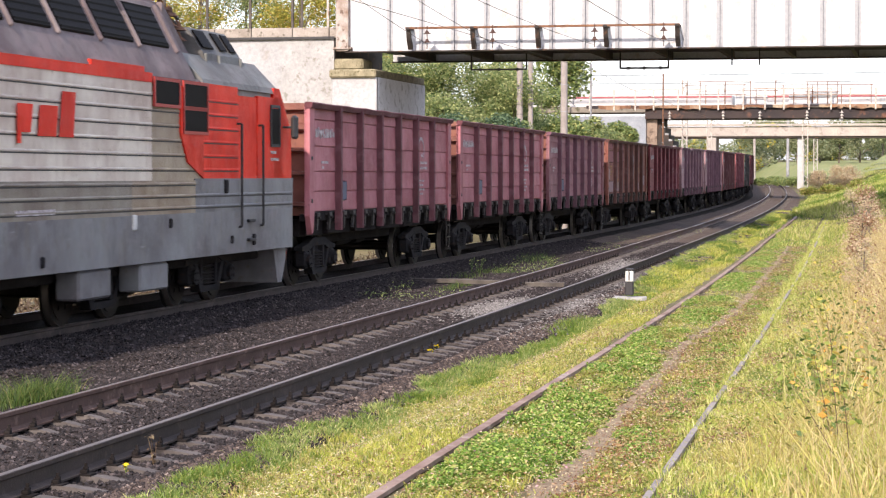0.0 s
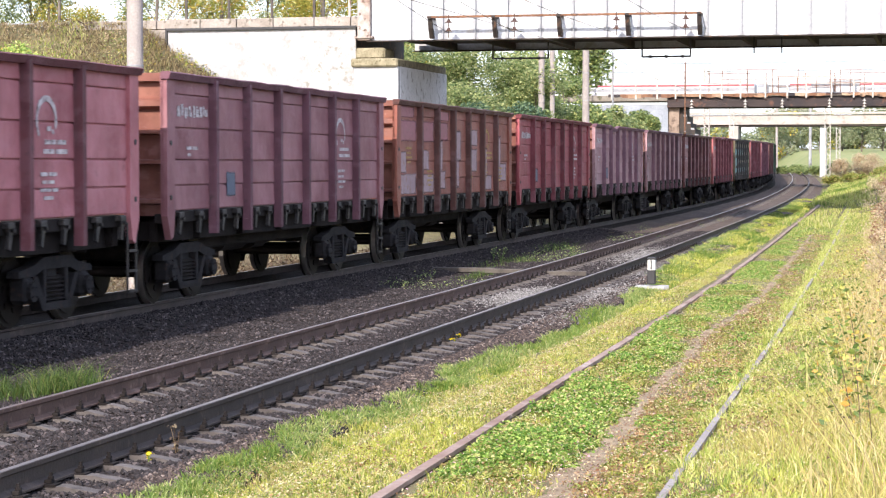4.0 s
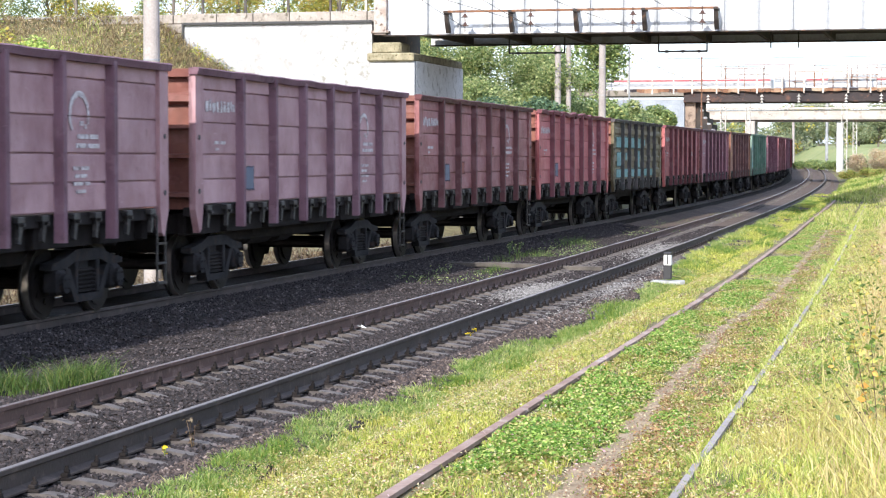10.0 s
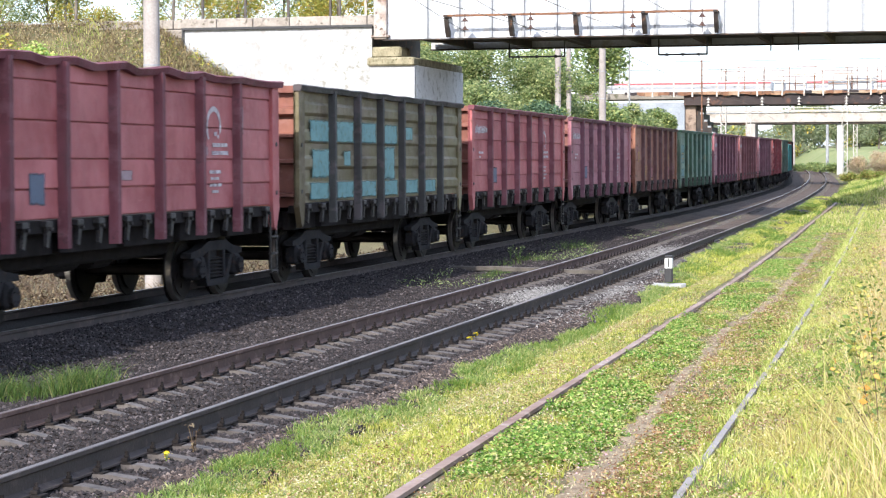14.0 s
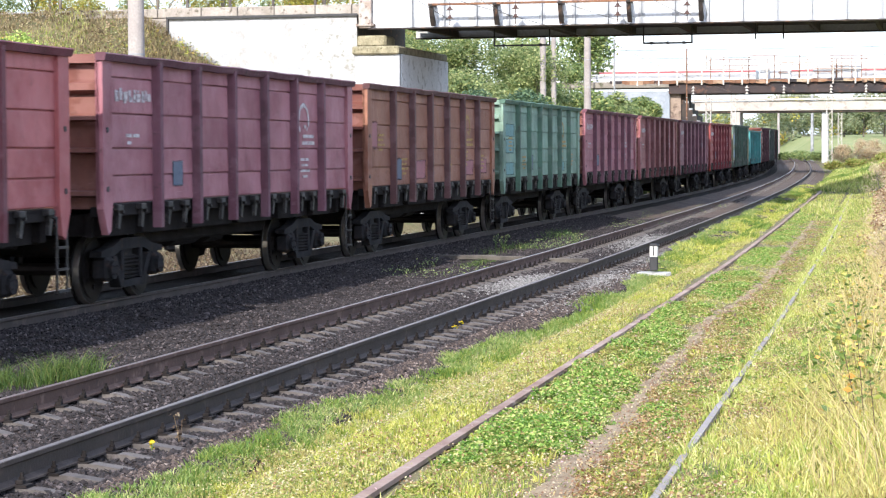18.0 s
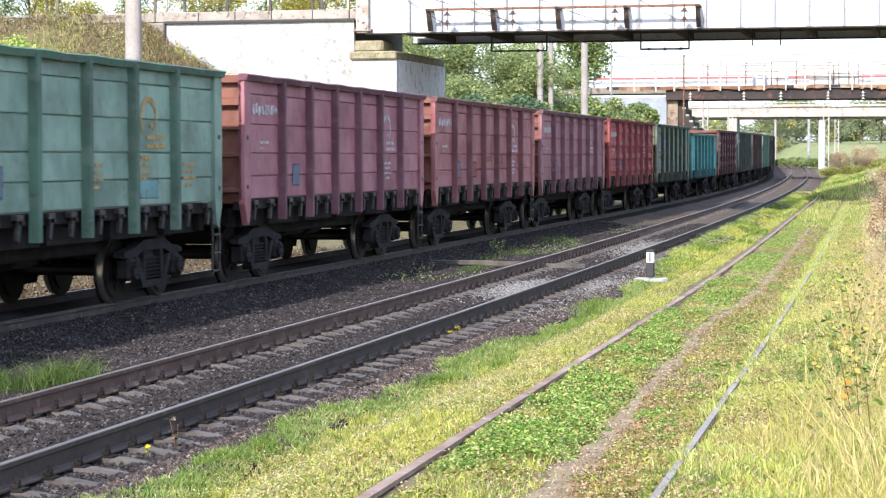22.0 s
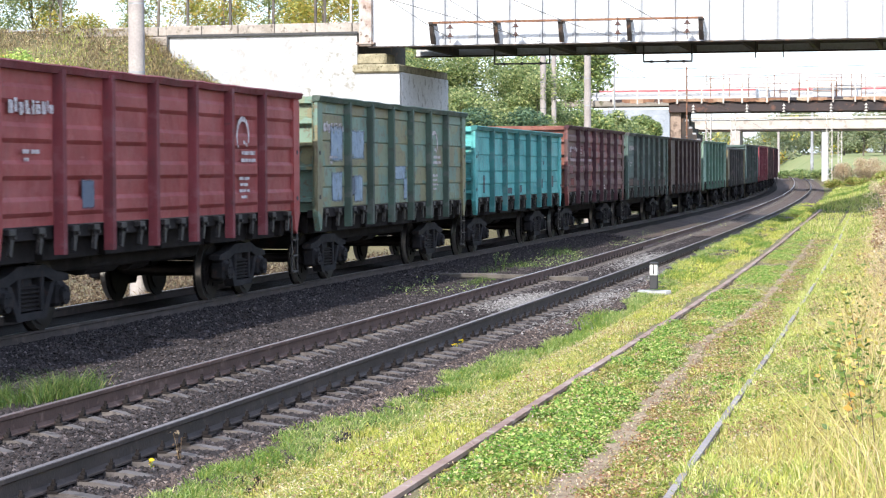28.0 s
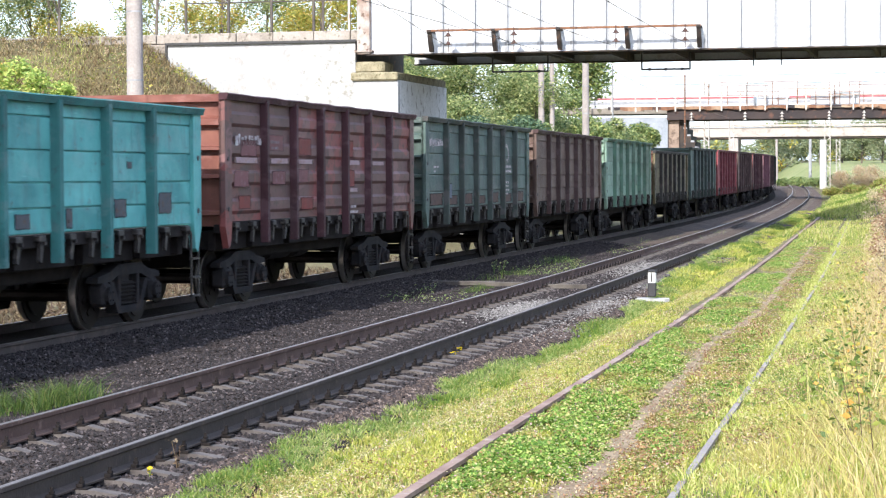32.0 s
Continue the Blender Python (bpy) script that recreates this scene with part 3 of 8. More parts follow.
def track(name, line, s0, s1, spacing, label, head, near, tie):
    """A track: two rails, and sleepers with their fastenings."""
    t = thing(name, label, "railway track", kind="structure")
    for off in (0.7975, -0.7975):
        rail_mesh("rail", lambda s, o, f=off: line.at(s, f + o)[:2], STEPS, M_RUSTRAIL if off > 0 and tie is M_SLEEPER else M_RAIL, head if off > 0 else M_DULLHEAD, t)
    me = bpy.data.meshes.new("sleeper")
    bm = sleeper_bm()
    bm.to_mesh(me)
    bm.free()
    me.materials.append(tie)
    cm = bpy.data.meshes.new("rail_fastening")
    bm = clip_bm()
    bm.to_mesh(cm)
    bm.free()
    cm.materials.append(M_GREASE)
    base = np.array([v.co[:] for v in me.vertices])
    bf = [tuple(p.vertices) for p in me.polygons]
    rv, rf = [], []
    rng = random.Random(5)
    for i in range(int((s1 - s0) / spacing)):
        s = s0 + i * spacing
        x, y, a = line.at(s)
        a += rng.uniform(-0.012, 0.012)
        z = rng.uniform(-0.012, 0.006) + float(rise(y))
        if s < near:
            ob = new("sleeper", me)
            ob.parent, ob.location, ob.rotation_euler = t, (x, y, z), (0, 0, a)
            for off in (0.7975, -0.7975) if tie is M_SLEEPER else ():
                px, py, _ = line.at(s, off)
                c = new("rail_fastening", cm)
                c.parent, c.location, c.rotation_euler = t, (px, py, 0), (0, 0, a)
        else:
            ca, sa = math.cos(a), math.sin(a)
            n0 = len(rv)
            rv += [(float(x + p[0] * ca - p[1] * sa), float(y + p[0] * sa + p[1] * ca), float(z + p[2])) for p in base]
            rf += [tuple(n0 + q for q in f) for f in bf]
    rest = mesh_of("sleepers_beyond", rv, rf, tie, t)
    tagged(rest, "concrete sleepers running on into the distance", kind="stuff")
    return t


main_track = track("railway_track", MAIN, -20, 400, 0.6, "busy railway line on oily, shade-darkened ballast under the train", M_RAILTOP, 36, M_OILY_SHADED)
loop_track = track("railway_track", LOOP, 6, 400, 0.56, "empty railway track on concrete sleepers in brown ballast", M_RAILTOP, 62, M_SLEEPER)

# the overgrown siding: old rails almost sunk in the grass
siding = thing("railway_track", "overgrown siding with rusty rails half sunk in grass and clover", "railway track", kind="structure")
SY = np.concatenate([np.arange(-20, 70, 2.0), np.arange(70, 160, 5.0)])
for off in (0.7975, -0.7975):
    rail_mesh("rail", lambda s, o, f=off: (siding_x(s) - f + (float(np.interp(s, (19, 30, 45), (0.0, 0.11, 0.14))) if f > 0 else 0) - o * (1.0 if f > 0 else 0.62) + 0.006 * math.sin(s * 0.35 + f), s), SY, M_OLDRAIL if off > 0 else M_PALERAIL, None, siding, 0.20)
bm0 = sleeper_bm(True)
me0 = bpy.data.meshes.new("old_sleeper")
bm0.to_mesh(me0)
bm0.free()
me0.materials.append(M_WOOD)
for i in range(80):
    ob = new("old_sleeper", me0)
    y = 9 + i * 0.62
    ob.parent, ob.location, ob.rotation_euler = siding, (float(siding_x(y)), y, 0.185), (0, 0, 0.02)

# stones of the ballast, told apart near the camera
def stones(name, n, xs, ys, zfun, r0, r1, material, label):
    rng = np.random.RandomState(len(name) + n)
    x, y = xs(rng, n), ys(rng, n)
    x = x + 0
    z = zfun(x, y)
    octa = np.array([(1, 0, 0), (0, 1, 0), (-1, 0, 0), (0, -1, 0), (0, 0, 1), (0, 0, -1)], float)
    tri = np.array([(0, 1, 4), (1, 2, 4), (2, 3, 4), (3, 0, 4), (1, 0, 5), (2, 1, 5), (3, 2, 5), (0, 3, 5)])
    v = octa[None] * rng.uniform(r0, r1, (n, 1, 1)) * rng.uniform(0.6, 1.2, (n, 6, 1))
    v[:, :, 2] *= 0.75
    a = rng.uniform(0, 6.28, n)
    b = rng.uniform(-0.7, 0.7, n)
    ca, sa, cb, sb = np.cos(a)[:, None], np.sin(a)[:, None], np.cos(b)[:, None], np.sin(b)[:, None]
    vx, vy, vz = v[:, :, 0], v[:, :, 1] * cb - v[:, :, 2] * sb, v[:, :, 1] * sb + v[:, :, 2] * cb
    out = np.stack([vx * ca - vy * sa + x[:, None], vx * sa + vy * ca + y[:, None], vz + z[:, None] + 0.008], 2).reshape(-1, 3)
    f = (tri[None] + (np.arange(n) * 6)[:, None, None]).reshape(-1, 3)
    return tagged(mesh_of(name, out, f, material), label, "ballast", kind="stuff")


M_STONE = mat_leaf("stone_pieces", ((0.0, (0.0085, 0.0068, 0.0078)), (0.5, (0.0195, 0.0152, 0.0168)), (0.88, (0.043, 0.034, 0.036)), (1.0, (0.12, 0.10, 0.104))), 0.95, 0.0)


M_BROWNSTONE = mat_leaf("brown_stone_pieces", ((0.0, (0.028, 0.019, 0.017)), (0.5, (0.062, 0.044, 0.039)), (0.9, (0.12, 0.09, 0.08)), (1.0, (0.26, 0.21, 0.19))), 0.95, 0.0)


def depth_y(lo, hi):
    return lambda r, n: lo * (hi / lo) ** r.uniform(0, 1, n)


_ys = depth_y(13.5, 75)
_rng = np.random.RandomState(77)
_y = _ys(_rng, 130000)
_x = LOOP.across(_y) + _rng.uniform(-4.5, 1.95, len(_y))
_arc = np.interp(_y, LOOP.y, LOOP.s)
_off = np.abs((_arc - 6 + 0.28) % 0.56 - 0.28)
_keep = (np.abs(_x - LOOP.across(_y)) > 1.27) | (_off > 0.062 + 0.03 * np.sin(_y * 7.0 + _x * 5.0)) | ((np.abs(_x - LOOP.across(_y)) < 0.42) & (_off > 0.02))
_x, _y = _x[_keep], _y[_keep]
stones("ballast_stones", len(_y), lambda r, n: _x, lambda r, n: _y, bed_z, 0.014, 0.036, M_STONE, "loose brown-grey ballast stones round the empty track")
_y = depth_y(13.5, 70)(_rng, 16000)
_x = LOOP.across(_y) + 1.33 + 0.55 * _rng.uniform(0, 1, len(_y))
stones("verge_stones", len(_y), lambda r, n: _x, lambda r, n: _y, lambda x, y: np.maximum(bed_z(x, y), ground_z(x, y)) + 0.006, 0.011, 0.03, M_BROWNSTONE, "brown weathered stones beside the empty track")


# ---- the train ----
PAINTS = {
    "redmauve": mat_paint("red_mauve_paint", (0.38, 0.132, 0.150), (0.45, 0.175, 0.198), wear=0.35),
    "mauve": mat_paint("mauve_paint", (0.255, 0.108, 0.124), (0.305, 0.142, 0.160), wear=0.35),
    "dusty": mat_paint("dusty_mauve_paint", (0.318, 0.184, 0.202), (0.378, 0.232, 0.25), wear=0.25),
    "red": mat_paint("red_paint", (0.235, 0.045, 0.055), (0.28, 0.068, 0.080), wear=0.3),
    "brightred": mat_paint("bright_red_paint", (0.27, 0.046, 0.046), (0.31, 0.072, 0.070), wear=0.35),
    "salmon": mat_paint("salmon_paint", (0.36, 0.098, 0.100), (0.41, 0.132, 0.136), wear=0.3),
    "brown": mat_paint("brown_paint", (0.235, 0.098, 0.062), (0.285, 0.130, 0.086), wear=0.5),
    "rust": mat_paint("rust_red_paint", (0.275, 0.085, 0.085), (0.345, 0.150, 0.160), (0.20, 0.056, 0.036), wear=0.6),
    "rustdark": mat_paint("dark_rusty_paint", (0.190, 0.060, 0.056), (0.30, 0.135, 0.140), (0.17, 0.048, 0.030), wear=0.75),
    "darkred": mat_patchwork("smeared_red_side", ((0.145, 0.052, 0.048), (0.105, 0.048, 0.046), (0.205, 0.055, 0.052), (0.120, 0.056, 0.055), (0.185, 0.088, 0.088), (0.090, 0.044, 0.042)), (0.045, 0.028, 0.027)),
    "purple": mat_paint("purple_brown_paint", (0.29, 0.110, 0.135), (0.35, 0.152, 0.178), wear=0.35),
    "dark": mat_paint("sooty_brown_paint", (0.092, 0.060, 0.050), (0.140, 0.098, 0.080), wear=0.6),
    "green": mat_paint("light_green_paint", (0.155, 0.27, 0.205), (0.225, 0.34, 0.27), wear=0.4),
    "olive": mat_patchwork("mottled_green_side", ((0.120, 0.195, 0.150), (0.155, 0.195, 0.125), (0.190, 0.182, 0.098), (0.110, 0.180, 0.145), (0.150, 0.225, 0.175), (0.170, 0.158, 0.092)), (0.120, 0.090, 0.055)),
    "darkgreen": mat_paint("dark_green_paint", (0.062, 0.104, 0.094), (0.090, 0.142, 0.126), (0.04, 0.035, 0.03), wear=0.65),
    "teal": mat_paint("turquoise_paint", (0.065, 0.345, 0.34), (0.115, 0.415, 0.405), wear=0.55),
    "patch": mat_paint("brown_red_patched_paint", (0.235, 0.080, 0.058), (0.285, 0.105, 0.078), wear=0.6),
    "greenpatch": mat_paint("olive_drab_paint", (0.105, 0.088, 0.048), (0.165, 0.145, 0.080), (0.070, 0.045, 0.032), wear=0.7),
}
# Weathered end paint, darkened all over for the shade between neighbouring wagons.
M_ENDPAINT = mat_paint("weathered_end_paint", (0.16, 0.058, 0.045), (0.23, 0.095, 0.07), wear=0.7)
M_TURQ = mat_rough("turquoise_touch_up", (0.125, 0.275, 0.28), (0.165, 0.325, 0.33), 3.0, 20, 0.7, 0, 0.2, (0.12, 0.20, 0.17))
M_PINKPATCH = mat_rough("pink_touch_up", (0.37, 0.14, 0.165), (0.31, 0.122, 0.138), 3.0, 20, 0.7, 0, 0.2, (0.28, 0.13, 0.13))
M_PALEPATCH = mat_rough("pale_grey_touch_up", (0.40, 0.29, 0.32), (0.34, 0.23, 0.25), 3.0, 20, 0.7, 0, 0.2, (0.30, 0.16, 0.13))
M_RUSTPATCH = mat_rough("rust_bloom", (0.28, 0.085, 0.055), (0.25, 0.09, 0.075), 3.0, 20, 0.85, 0, 0.3, (0.26, 0.11, 0.11))
GRIME = {}
for _k, _c in (("redmauve", (0.163, 0.052, 0.066)), ("mauve", (0.156, 0.064, 0.090)), ("dusty", (0.205, 0.109, 0.147)), ("red", (0.158, 0.033, 0.045)), ("brightred", (0.193, 0.033, 0.044)), ("salmon", (0.185, 0.056, 0.073)), ("brown", (0.131, 0.059, 0.061)), ("rust", (0.176, 0.063, 0.073)), ("rustdark", (0.125, 0.045, 0.050)), ("darkred", (0.063, 0.020, 0.029)), ("purple", (0.157, 0.062, 0.089)), ("dark", (0.058, 0.032, 0.031)), ("green", (0.096, 0.197, 0.143)), ("olive", (0.059, 0.105, 0.080)), ("darkgreen", (0.050, 0.072, 0.065)), ("teal", (0.04, 0.21, 0.207)), ("patch", (0.122, 0.050, 0.042)), ("greenpatch", (0.050, 0.052, 0.052))):
    _c = tuple(v * 0.70 for v in _c)
    GRIME[_k] = mat_paint("grimy_" + _k + "_paint", _c, tuple(v * 1.2 for v in _c), (0.04, 0.026, 0.028), 0.7, 0.65)
BAYS = (-6.37, -4.25, -2.55, -0.85, 0.85, 2.55, 4.25, 6.37)


def pressed_bm(y0, y1, top):
    """One bay of a wagon's side pressed from one sheet, with swages."""
    bm = bmesh.new()
    lo = 1.42
    plate(bm, ((1.40, lo), (1.44, lo), (1.44, top - 0.06), (1.40, top - 0.06)), y0, y1, "y")
    for z, h in ((1.66, 0.13), (2.12, 0.13), (2.58, 0.13), (3.06, 0.13)):
        rows = []
        for x, i, j in ((1.438, 0.16, 0.0), (1.466, 0.20, 0.035), (1.484, 0.27, 0.06)):
            rows.append([bm.verts.new((x, y, q)) for y, q in ((y0 + i, z - h + j), (y1 - i, z - h + j), (y1 - i, z + h - j), (y0 + i, z + h - j))])
        for a, b in zip(rows, rows[1:]):
            for k in range(4):
                bm.faces.new((a[k], a[(k + 1) % 4], b[(k + 1) % 4], b[k]))
        bm.faces.new(rows[-1])
    bmesh.ops.recalc_face_normals(bm, faces=bm.faces)
    return bm


def backing_bm(y0, y1, top):
    """The sheet behind the planks of one bay."""
    bm = bmesh.new()
    return box(bm, (1.405, (y0 + y1) / 2, (1.42 + top - 0.06) / 2), (0.02, y1 - y0, top - 1.48))


LAPS = (0.0, 0.19, 0.38, 0.62, 0.87, 1.0)


def plank_bm(y0, y1, top, k, n=5):
    """One of the side's long plates, nearly flat, each lapping over the one below with a narrow open gap."""
    bm = bmesh.new()
    lap = LAPS if n == 5 else (0.0, 1.0)
    a, b = 1.42 + lap[k] * (top - 1.48), 1.42 + lap[k + 1] * (top - 1.48)
    m = (a + b) / 2
    plate(bm, ((1.410, a + 0.004), (1.446, a + 0.010), (1.450, a + 0.024), (1.443, m), (1.440, b - 0.03), (1.436, b - 0.014), (1.410, b - 0.012)), y0, y1, "y")
    return bm


def post_bm(y, top):
    """A side post: a hat-shaped channel, wider at the top, its foot cut to a point below the sill."""
    bm = bmesh.new()
    plate(bm, ((1.44, y - 0.10), (1.53, y - 0.075), (1.56, y - 0.06), (1.56, y + 0.06), (1.53, y + 0.075), (1.44, y + 0.10)), 1.04, top - 0.06, "z")
    return bm


def corner_bm(y, sgn, top):
    bm = bmesh.new()
    plate(bm, ((y, top - 0.06), (y - sgn * 0.34, top - 0.06), (y - sgn * 0.34, 1.42), (y - sgn * 0.26, 1.05), (y - sgn * 0.16, 1.0), (y, 1.35)), 1.40, 1.50, "x")
    return bm


def bolt_bm(y, z):
    """A dark bolt head in a corner post."""
    bm = bmesh.new()
    rod(bm, (1.498, y, z), (1.512, y, z), 0.04, n=8)
    return bm


def latch_bm(y):
    """Hatch lock under the side: a bracket, a hooked lever and a pin."""
    bm = bmesh.new()
    box(bm, (1.45, y, 1.36), (0.10, 0.20, 0.08), 0.01)
    plate(bm, ((y - 0.05, 1.38), (y + 0.05, 1.40), (y + 0.09, 1.25), (y + 0.03, 1.06), (y - 0.04, 1.08), (y - 0.01, 1.24)), 1.42, 1.47, "x")
    rod(bm, (1.38, y + 0.05, 1.3), (1.52, y + 0.05, 1.3), 0.025, n=6)
    return bm


def end_bm(top):
    """End wall with its deep horizontal ribs, pressed from one sheet."""
    bm = bmesh.new()
    prof = [(6.17, 1.35), (6.22, 1.35)]
    for z, h in ((1.56, 0.05), (top - 1.32, 0.045), (top - 0.88, 0.045), (top - 0.46, 0.09)):
        prof += [(6.22, z - h), (6.35, z - h * 0.5), (6.35, z + h * 0.5), (6.22, z + h)]
    prof += [(6.22, top - 0.14), (6.34, top - 0.14), (6.34, top - 0.02), (6.17, top - 0.02)]
    plate(bm, prof, -1.39, 1.39, "x")
    return bm


def wheelset_bm():
    bm = bmesh.new()
    rod(bm, (-1.0, 0, 0), (1.0, 0, 0), 0.085, n=10)
    for sx in (-1, 1):
        for x0, x1, r in ((0.735, 0.765, 0.51), (0.765, 0.86, 0.475), (0.70, 0.735, 0.40), (0.86, 0.875, 0.40)):
            rod(bm, (sx * x0, 0, 0), (sx * x1, 0, 0), r, n=24)
        rod(bm, (sx * 0.875, 0, 0), (sx * 0.95, 0, 0), 0.13, n=10)
        for k in range(6):
            a = k * math.pi / 3
            box(bm, (sx * 0.885, 0.24 * math.cos(a), 0.24 * math.sin(a)), (0.02, 0.07, 0.07))
    return bm


def sideframe_bm(sx):
    """Cast side frame: arched top chord, lower chord, pedestals over the axle boxes."""
    bm = bmesh.new()
    x0, x1 = sx * 0.95, sx * 1.12
    plate(bm, ((-1.22, 0.66), (-1.20, 0.74), (-0.75, 0.80), (-0.42, 0.90), (0.42, 0.90), (0.75, 0.80), (1.20, 0.74), (1.22, 0.66),
               (0.72, 0.66), (0.45, 0.74), (-0.45, 0.74), (-0.72, 0.66)), x0, x1, "x")
    plate(bm, ((-0.76, 0.66), (-0.62, 0.66), (-0.36, 0.30), (0.36, 0.30), (0.62, 0.66), (0.76, 0.66), (0.46, 0.20), (-0.46, 0.20)), x0, x1, "x")
    for y in (-0.36, 0.36):
        box(bm, (sx * 1.035, y, 0.53), (0.16, 0.10, 0.46), 0.015)
    return bm


def spring_bm(sx):
    """The coil springs under the bolster, coil over coil."""
    bm = bmesh.new()
    prof = [(sx * 0.98, 0.30)]
    for k in range(6):
        z = 0.31 + k * 0.055
        prof += [(sx * 1.06, z), (sx * 1.10, z + 0.014), (sx * 1.10, z + 0.028), (sx * 1.06, z + 0.042)]
    prof += [(sx * 1.06, 0.64), (sx * 0.98, 0.64)]
    plate(bm, prof, -0.28, 0.28, "y")
    return bm


def axlebox_bm(sx, y):
    bm = bmesh.new()
    box(bm, (sx * 1.03, y, 0.49), (0.26, 0.30, 0.34), 0.05)
    rod(bm, (sx * 1.15, y, 0.475), (sx * 1.21, y, 0.475), 0.13, n=12)
    for a in range(4):
        t = a * math.pi / 2 + 0.785
        rod(bm, (sx * 1.2, y + 0.08 * math.cos(t), 0.475 + 0.08 * math.sin(t)), (sx * 1.225, y + 0.08 * math.cos(t), 0.475 + 0.08 * math.sin(t)), 0.018, n=6)
    return bm


def bogie(parent, y):
    bm = bmesh.new()
    box(bm, (0, 0, 0.74), (2.1, 0.36, 0.26), 0.03)
    rod(bm, (0, 0, 0.86), (0, 0, 1.02), 0.22, n=14)
    for sy in (-1, 1):
        box(bm, (0, sy * 0.40, 0.42), (1.7, 0.10, 0.10), 0.01)
    b = part("bogie", bm, M_IRON, parent, "dusty black two-axle freight bogie")
    b.location = (0, y, 0)
    for sx in (-1, 1):
        part("side_frame", sideframe_bm(sx), M_IRON, b)
        part("spring_set", spring_bm(sx), M_GREASE, b)
        for ay in (-0.925, 0.925):
            part("axle_box", axlebox_bm(sx, ay), M_IRON, b)
    for ay in (-0.925, 0.925):
        w = part("wheelset", wheelset_bm(), M_WHEEL, b, "worn steel wheels on an axle")
        w.data.materials.append(M_TREAD)
        for f in w.data.polygons:
            c = f.center
            if abs(f.normal.x) < 0.1 and 0.765 < abs(c.x) < 0.86 and c.y * c.y + c.z * c.z > 0.2:
                f.material_index = 1
        w.location = (0, ay, 0.475)
    return b


def coupler_bm():
    bm = bmesh.new()
    box(bm, (0, 6.55, 1.0), (0.20, 0.5, 0.22), 0.03)
    plate(bm, ((-0.22, 6.72), (0.14, 6.72), (0.26, 6.86), (0.10, 6.97), (-0.02, 6.86), (-0.14, 6.96), (-0.24, 6.88)), 0.84, 1.16, "z")
    box(bm, (0, 6.3, 1.0), (0.42, 0.06, 0.40), 0.02)
    return bm


def ladder_bm():
    """Shunter's step at a corner: two stiles and three rungs."""
    bm = bmesh.new()
    for y in (6.0, 6.32):
        box(bm, (1.46, y, 0.80), (0.025, 0.04, 1.0))
    for z in (0.34, 0.62, 0.9):
        box(bm, (1.46, 6.16, z), (0.06, 0.34, 0.03))
    return bm


def underframe_bm():
    bm = bmesh.new()
    box(bm, (0, 0, 1.08), (0.45, 12.5, 0.34), 0.02)
    for y in (-5.9, -4.325, -2.2, 0, 2.2, 4.325, 5.9):
        box(bm, (0, y, 1.12), (2.64, 0.20, 0.30), 0.01)
    for sx in (-1, 1):
        box(bm, (sx * 1.34, 0, 1.31), (0.14, 12.6, 0.14), 0.01)
        box(bm, (sx * 1.16, 0, 1.12), (0.10, 12.2, 0.34), 0.01)
    box(bm, (0, 0, 1.38), (2.82, 12.4, 0.05))
    for sx in (-1, 1):
        box(bm, (sx * 0.62, 0, 0.90), (0.30, 6.2, 0.34), 0.03)
    return bm


def brake_gear_bm():
    """Reservoir, brake cylinder and hanging levers under the middle."""
    bm = bmesh.new()
    rod(bm, (0.55, -1.5, 0.86), (0.55, -0.3, 0.86), 0.23, n=14)
    rod(bm, (0.5, 0.4, 0.82), (0.5, 1.1, 0.82), 0.20, n=14)
    rod(bm, (0.5, 1.1, 0.82), (0.5, 2.4, 0.74), 0.035, n=6)
    rod(bm, (-0.2, -3.0, 0.60), (-0.2, 3.0, 0.60), 0.03, n=6)
    return bm


def rim_bm(top, dent=0.0, wave=1.0):
    """Top edge beam, a little wavy from years of grab loading."""
    bm = bmesh.new()
    ys = [-6.40 + i * 12.8 / 24 for i in range(25)]
    rows = []
    for i, y in enumerate(ys):
        w = wave * (0.005 * math.sin(i * 1.9) + 0.004 * math.sin(i * 4.1)) - dent * math.exp(-((y + 1.7) / 0.55) ** 2)
        wx = wave * 0.010 * math.sin(i * 1.3 + 1)
        rows.append([bm.verts.new((x + wx, y, z + w)) for x, z in ((1.40, top - 0.11), (1.53, top - 0.11), (1.56, top - 0.02), (1.53, top), (1.42, top), (1.40, top - 0.02))])
    for a, b in zip(rows, rows[1:]):
        for i in range(6):
            bm.faces.new((a[i], a[(i + 1) % 6], b[(i + 1) % 6], b[i]))
    bm.faces.new(rows[0])
    bm.faces.new(rows[-1])
    bmesh.ops.recalc_face_normals(bm, faces=bm.faces)
    return bm


def load_bm(top, seed):
    """Heaped load just above the rim."""
    bm = bmesh.new()
    rng = random.Random(seed)
    rows = []
    for i in range(26):
        y = -6.1 + i * 12.2 / 25
        row = []
        for j in range(7):
            x = -1.36 + j * 2.72 / 6
            e = 1 - abs(j - 3) / 3
            row.append(bm.verts.new((x, y, top - 0.20 + (0.25 * e + 0.06 * math.sin(i * 0.95) * (0.4 + e) + rng.uniform(-0.02, 0.05)) * min(1, i / 2, (25 - i) / 2))))
        rows.append(row)
    for a, b in zip(rows, rows[1:]):
        for j in range(6):
            bm.faces.new((a[j], a[j + 1], b[j + 1], b[j]))
    bmesh.ops.recalc_face_normals(bm, faces=bm.faces)
    return bm


def mark_bm(y0, z0, rows, x=1.4545):
    """Worn lines of writing as bars: rows of (offset along, offset down, length, height)."""
    bm = bmesh.new()
    for a, d, w, h in rows:
        box(bm, (x, y0 + a + w / 2, z0 - d), (0.004, w, h))
    return bm


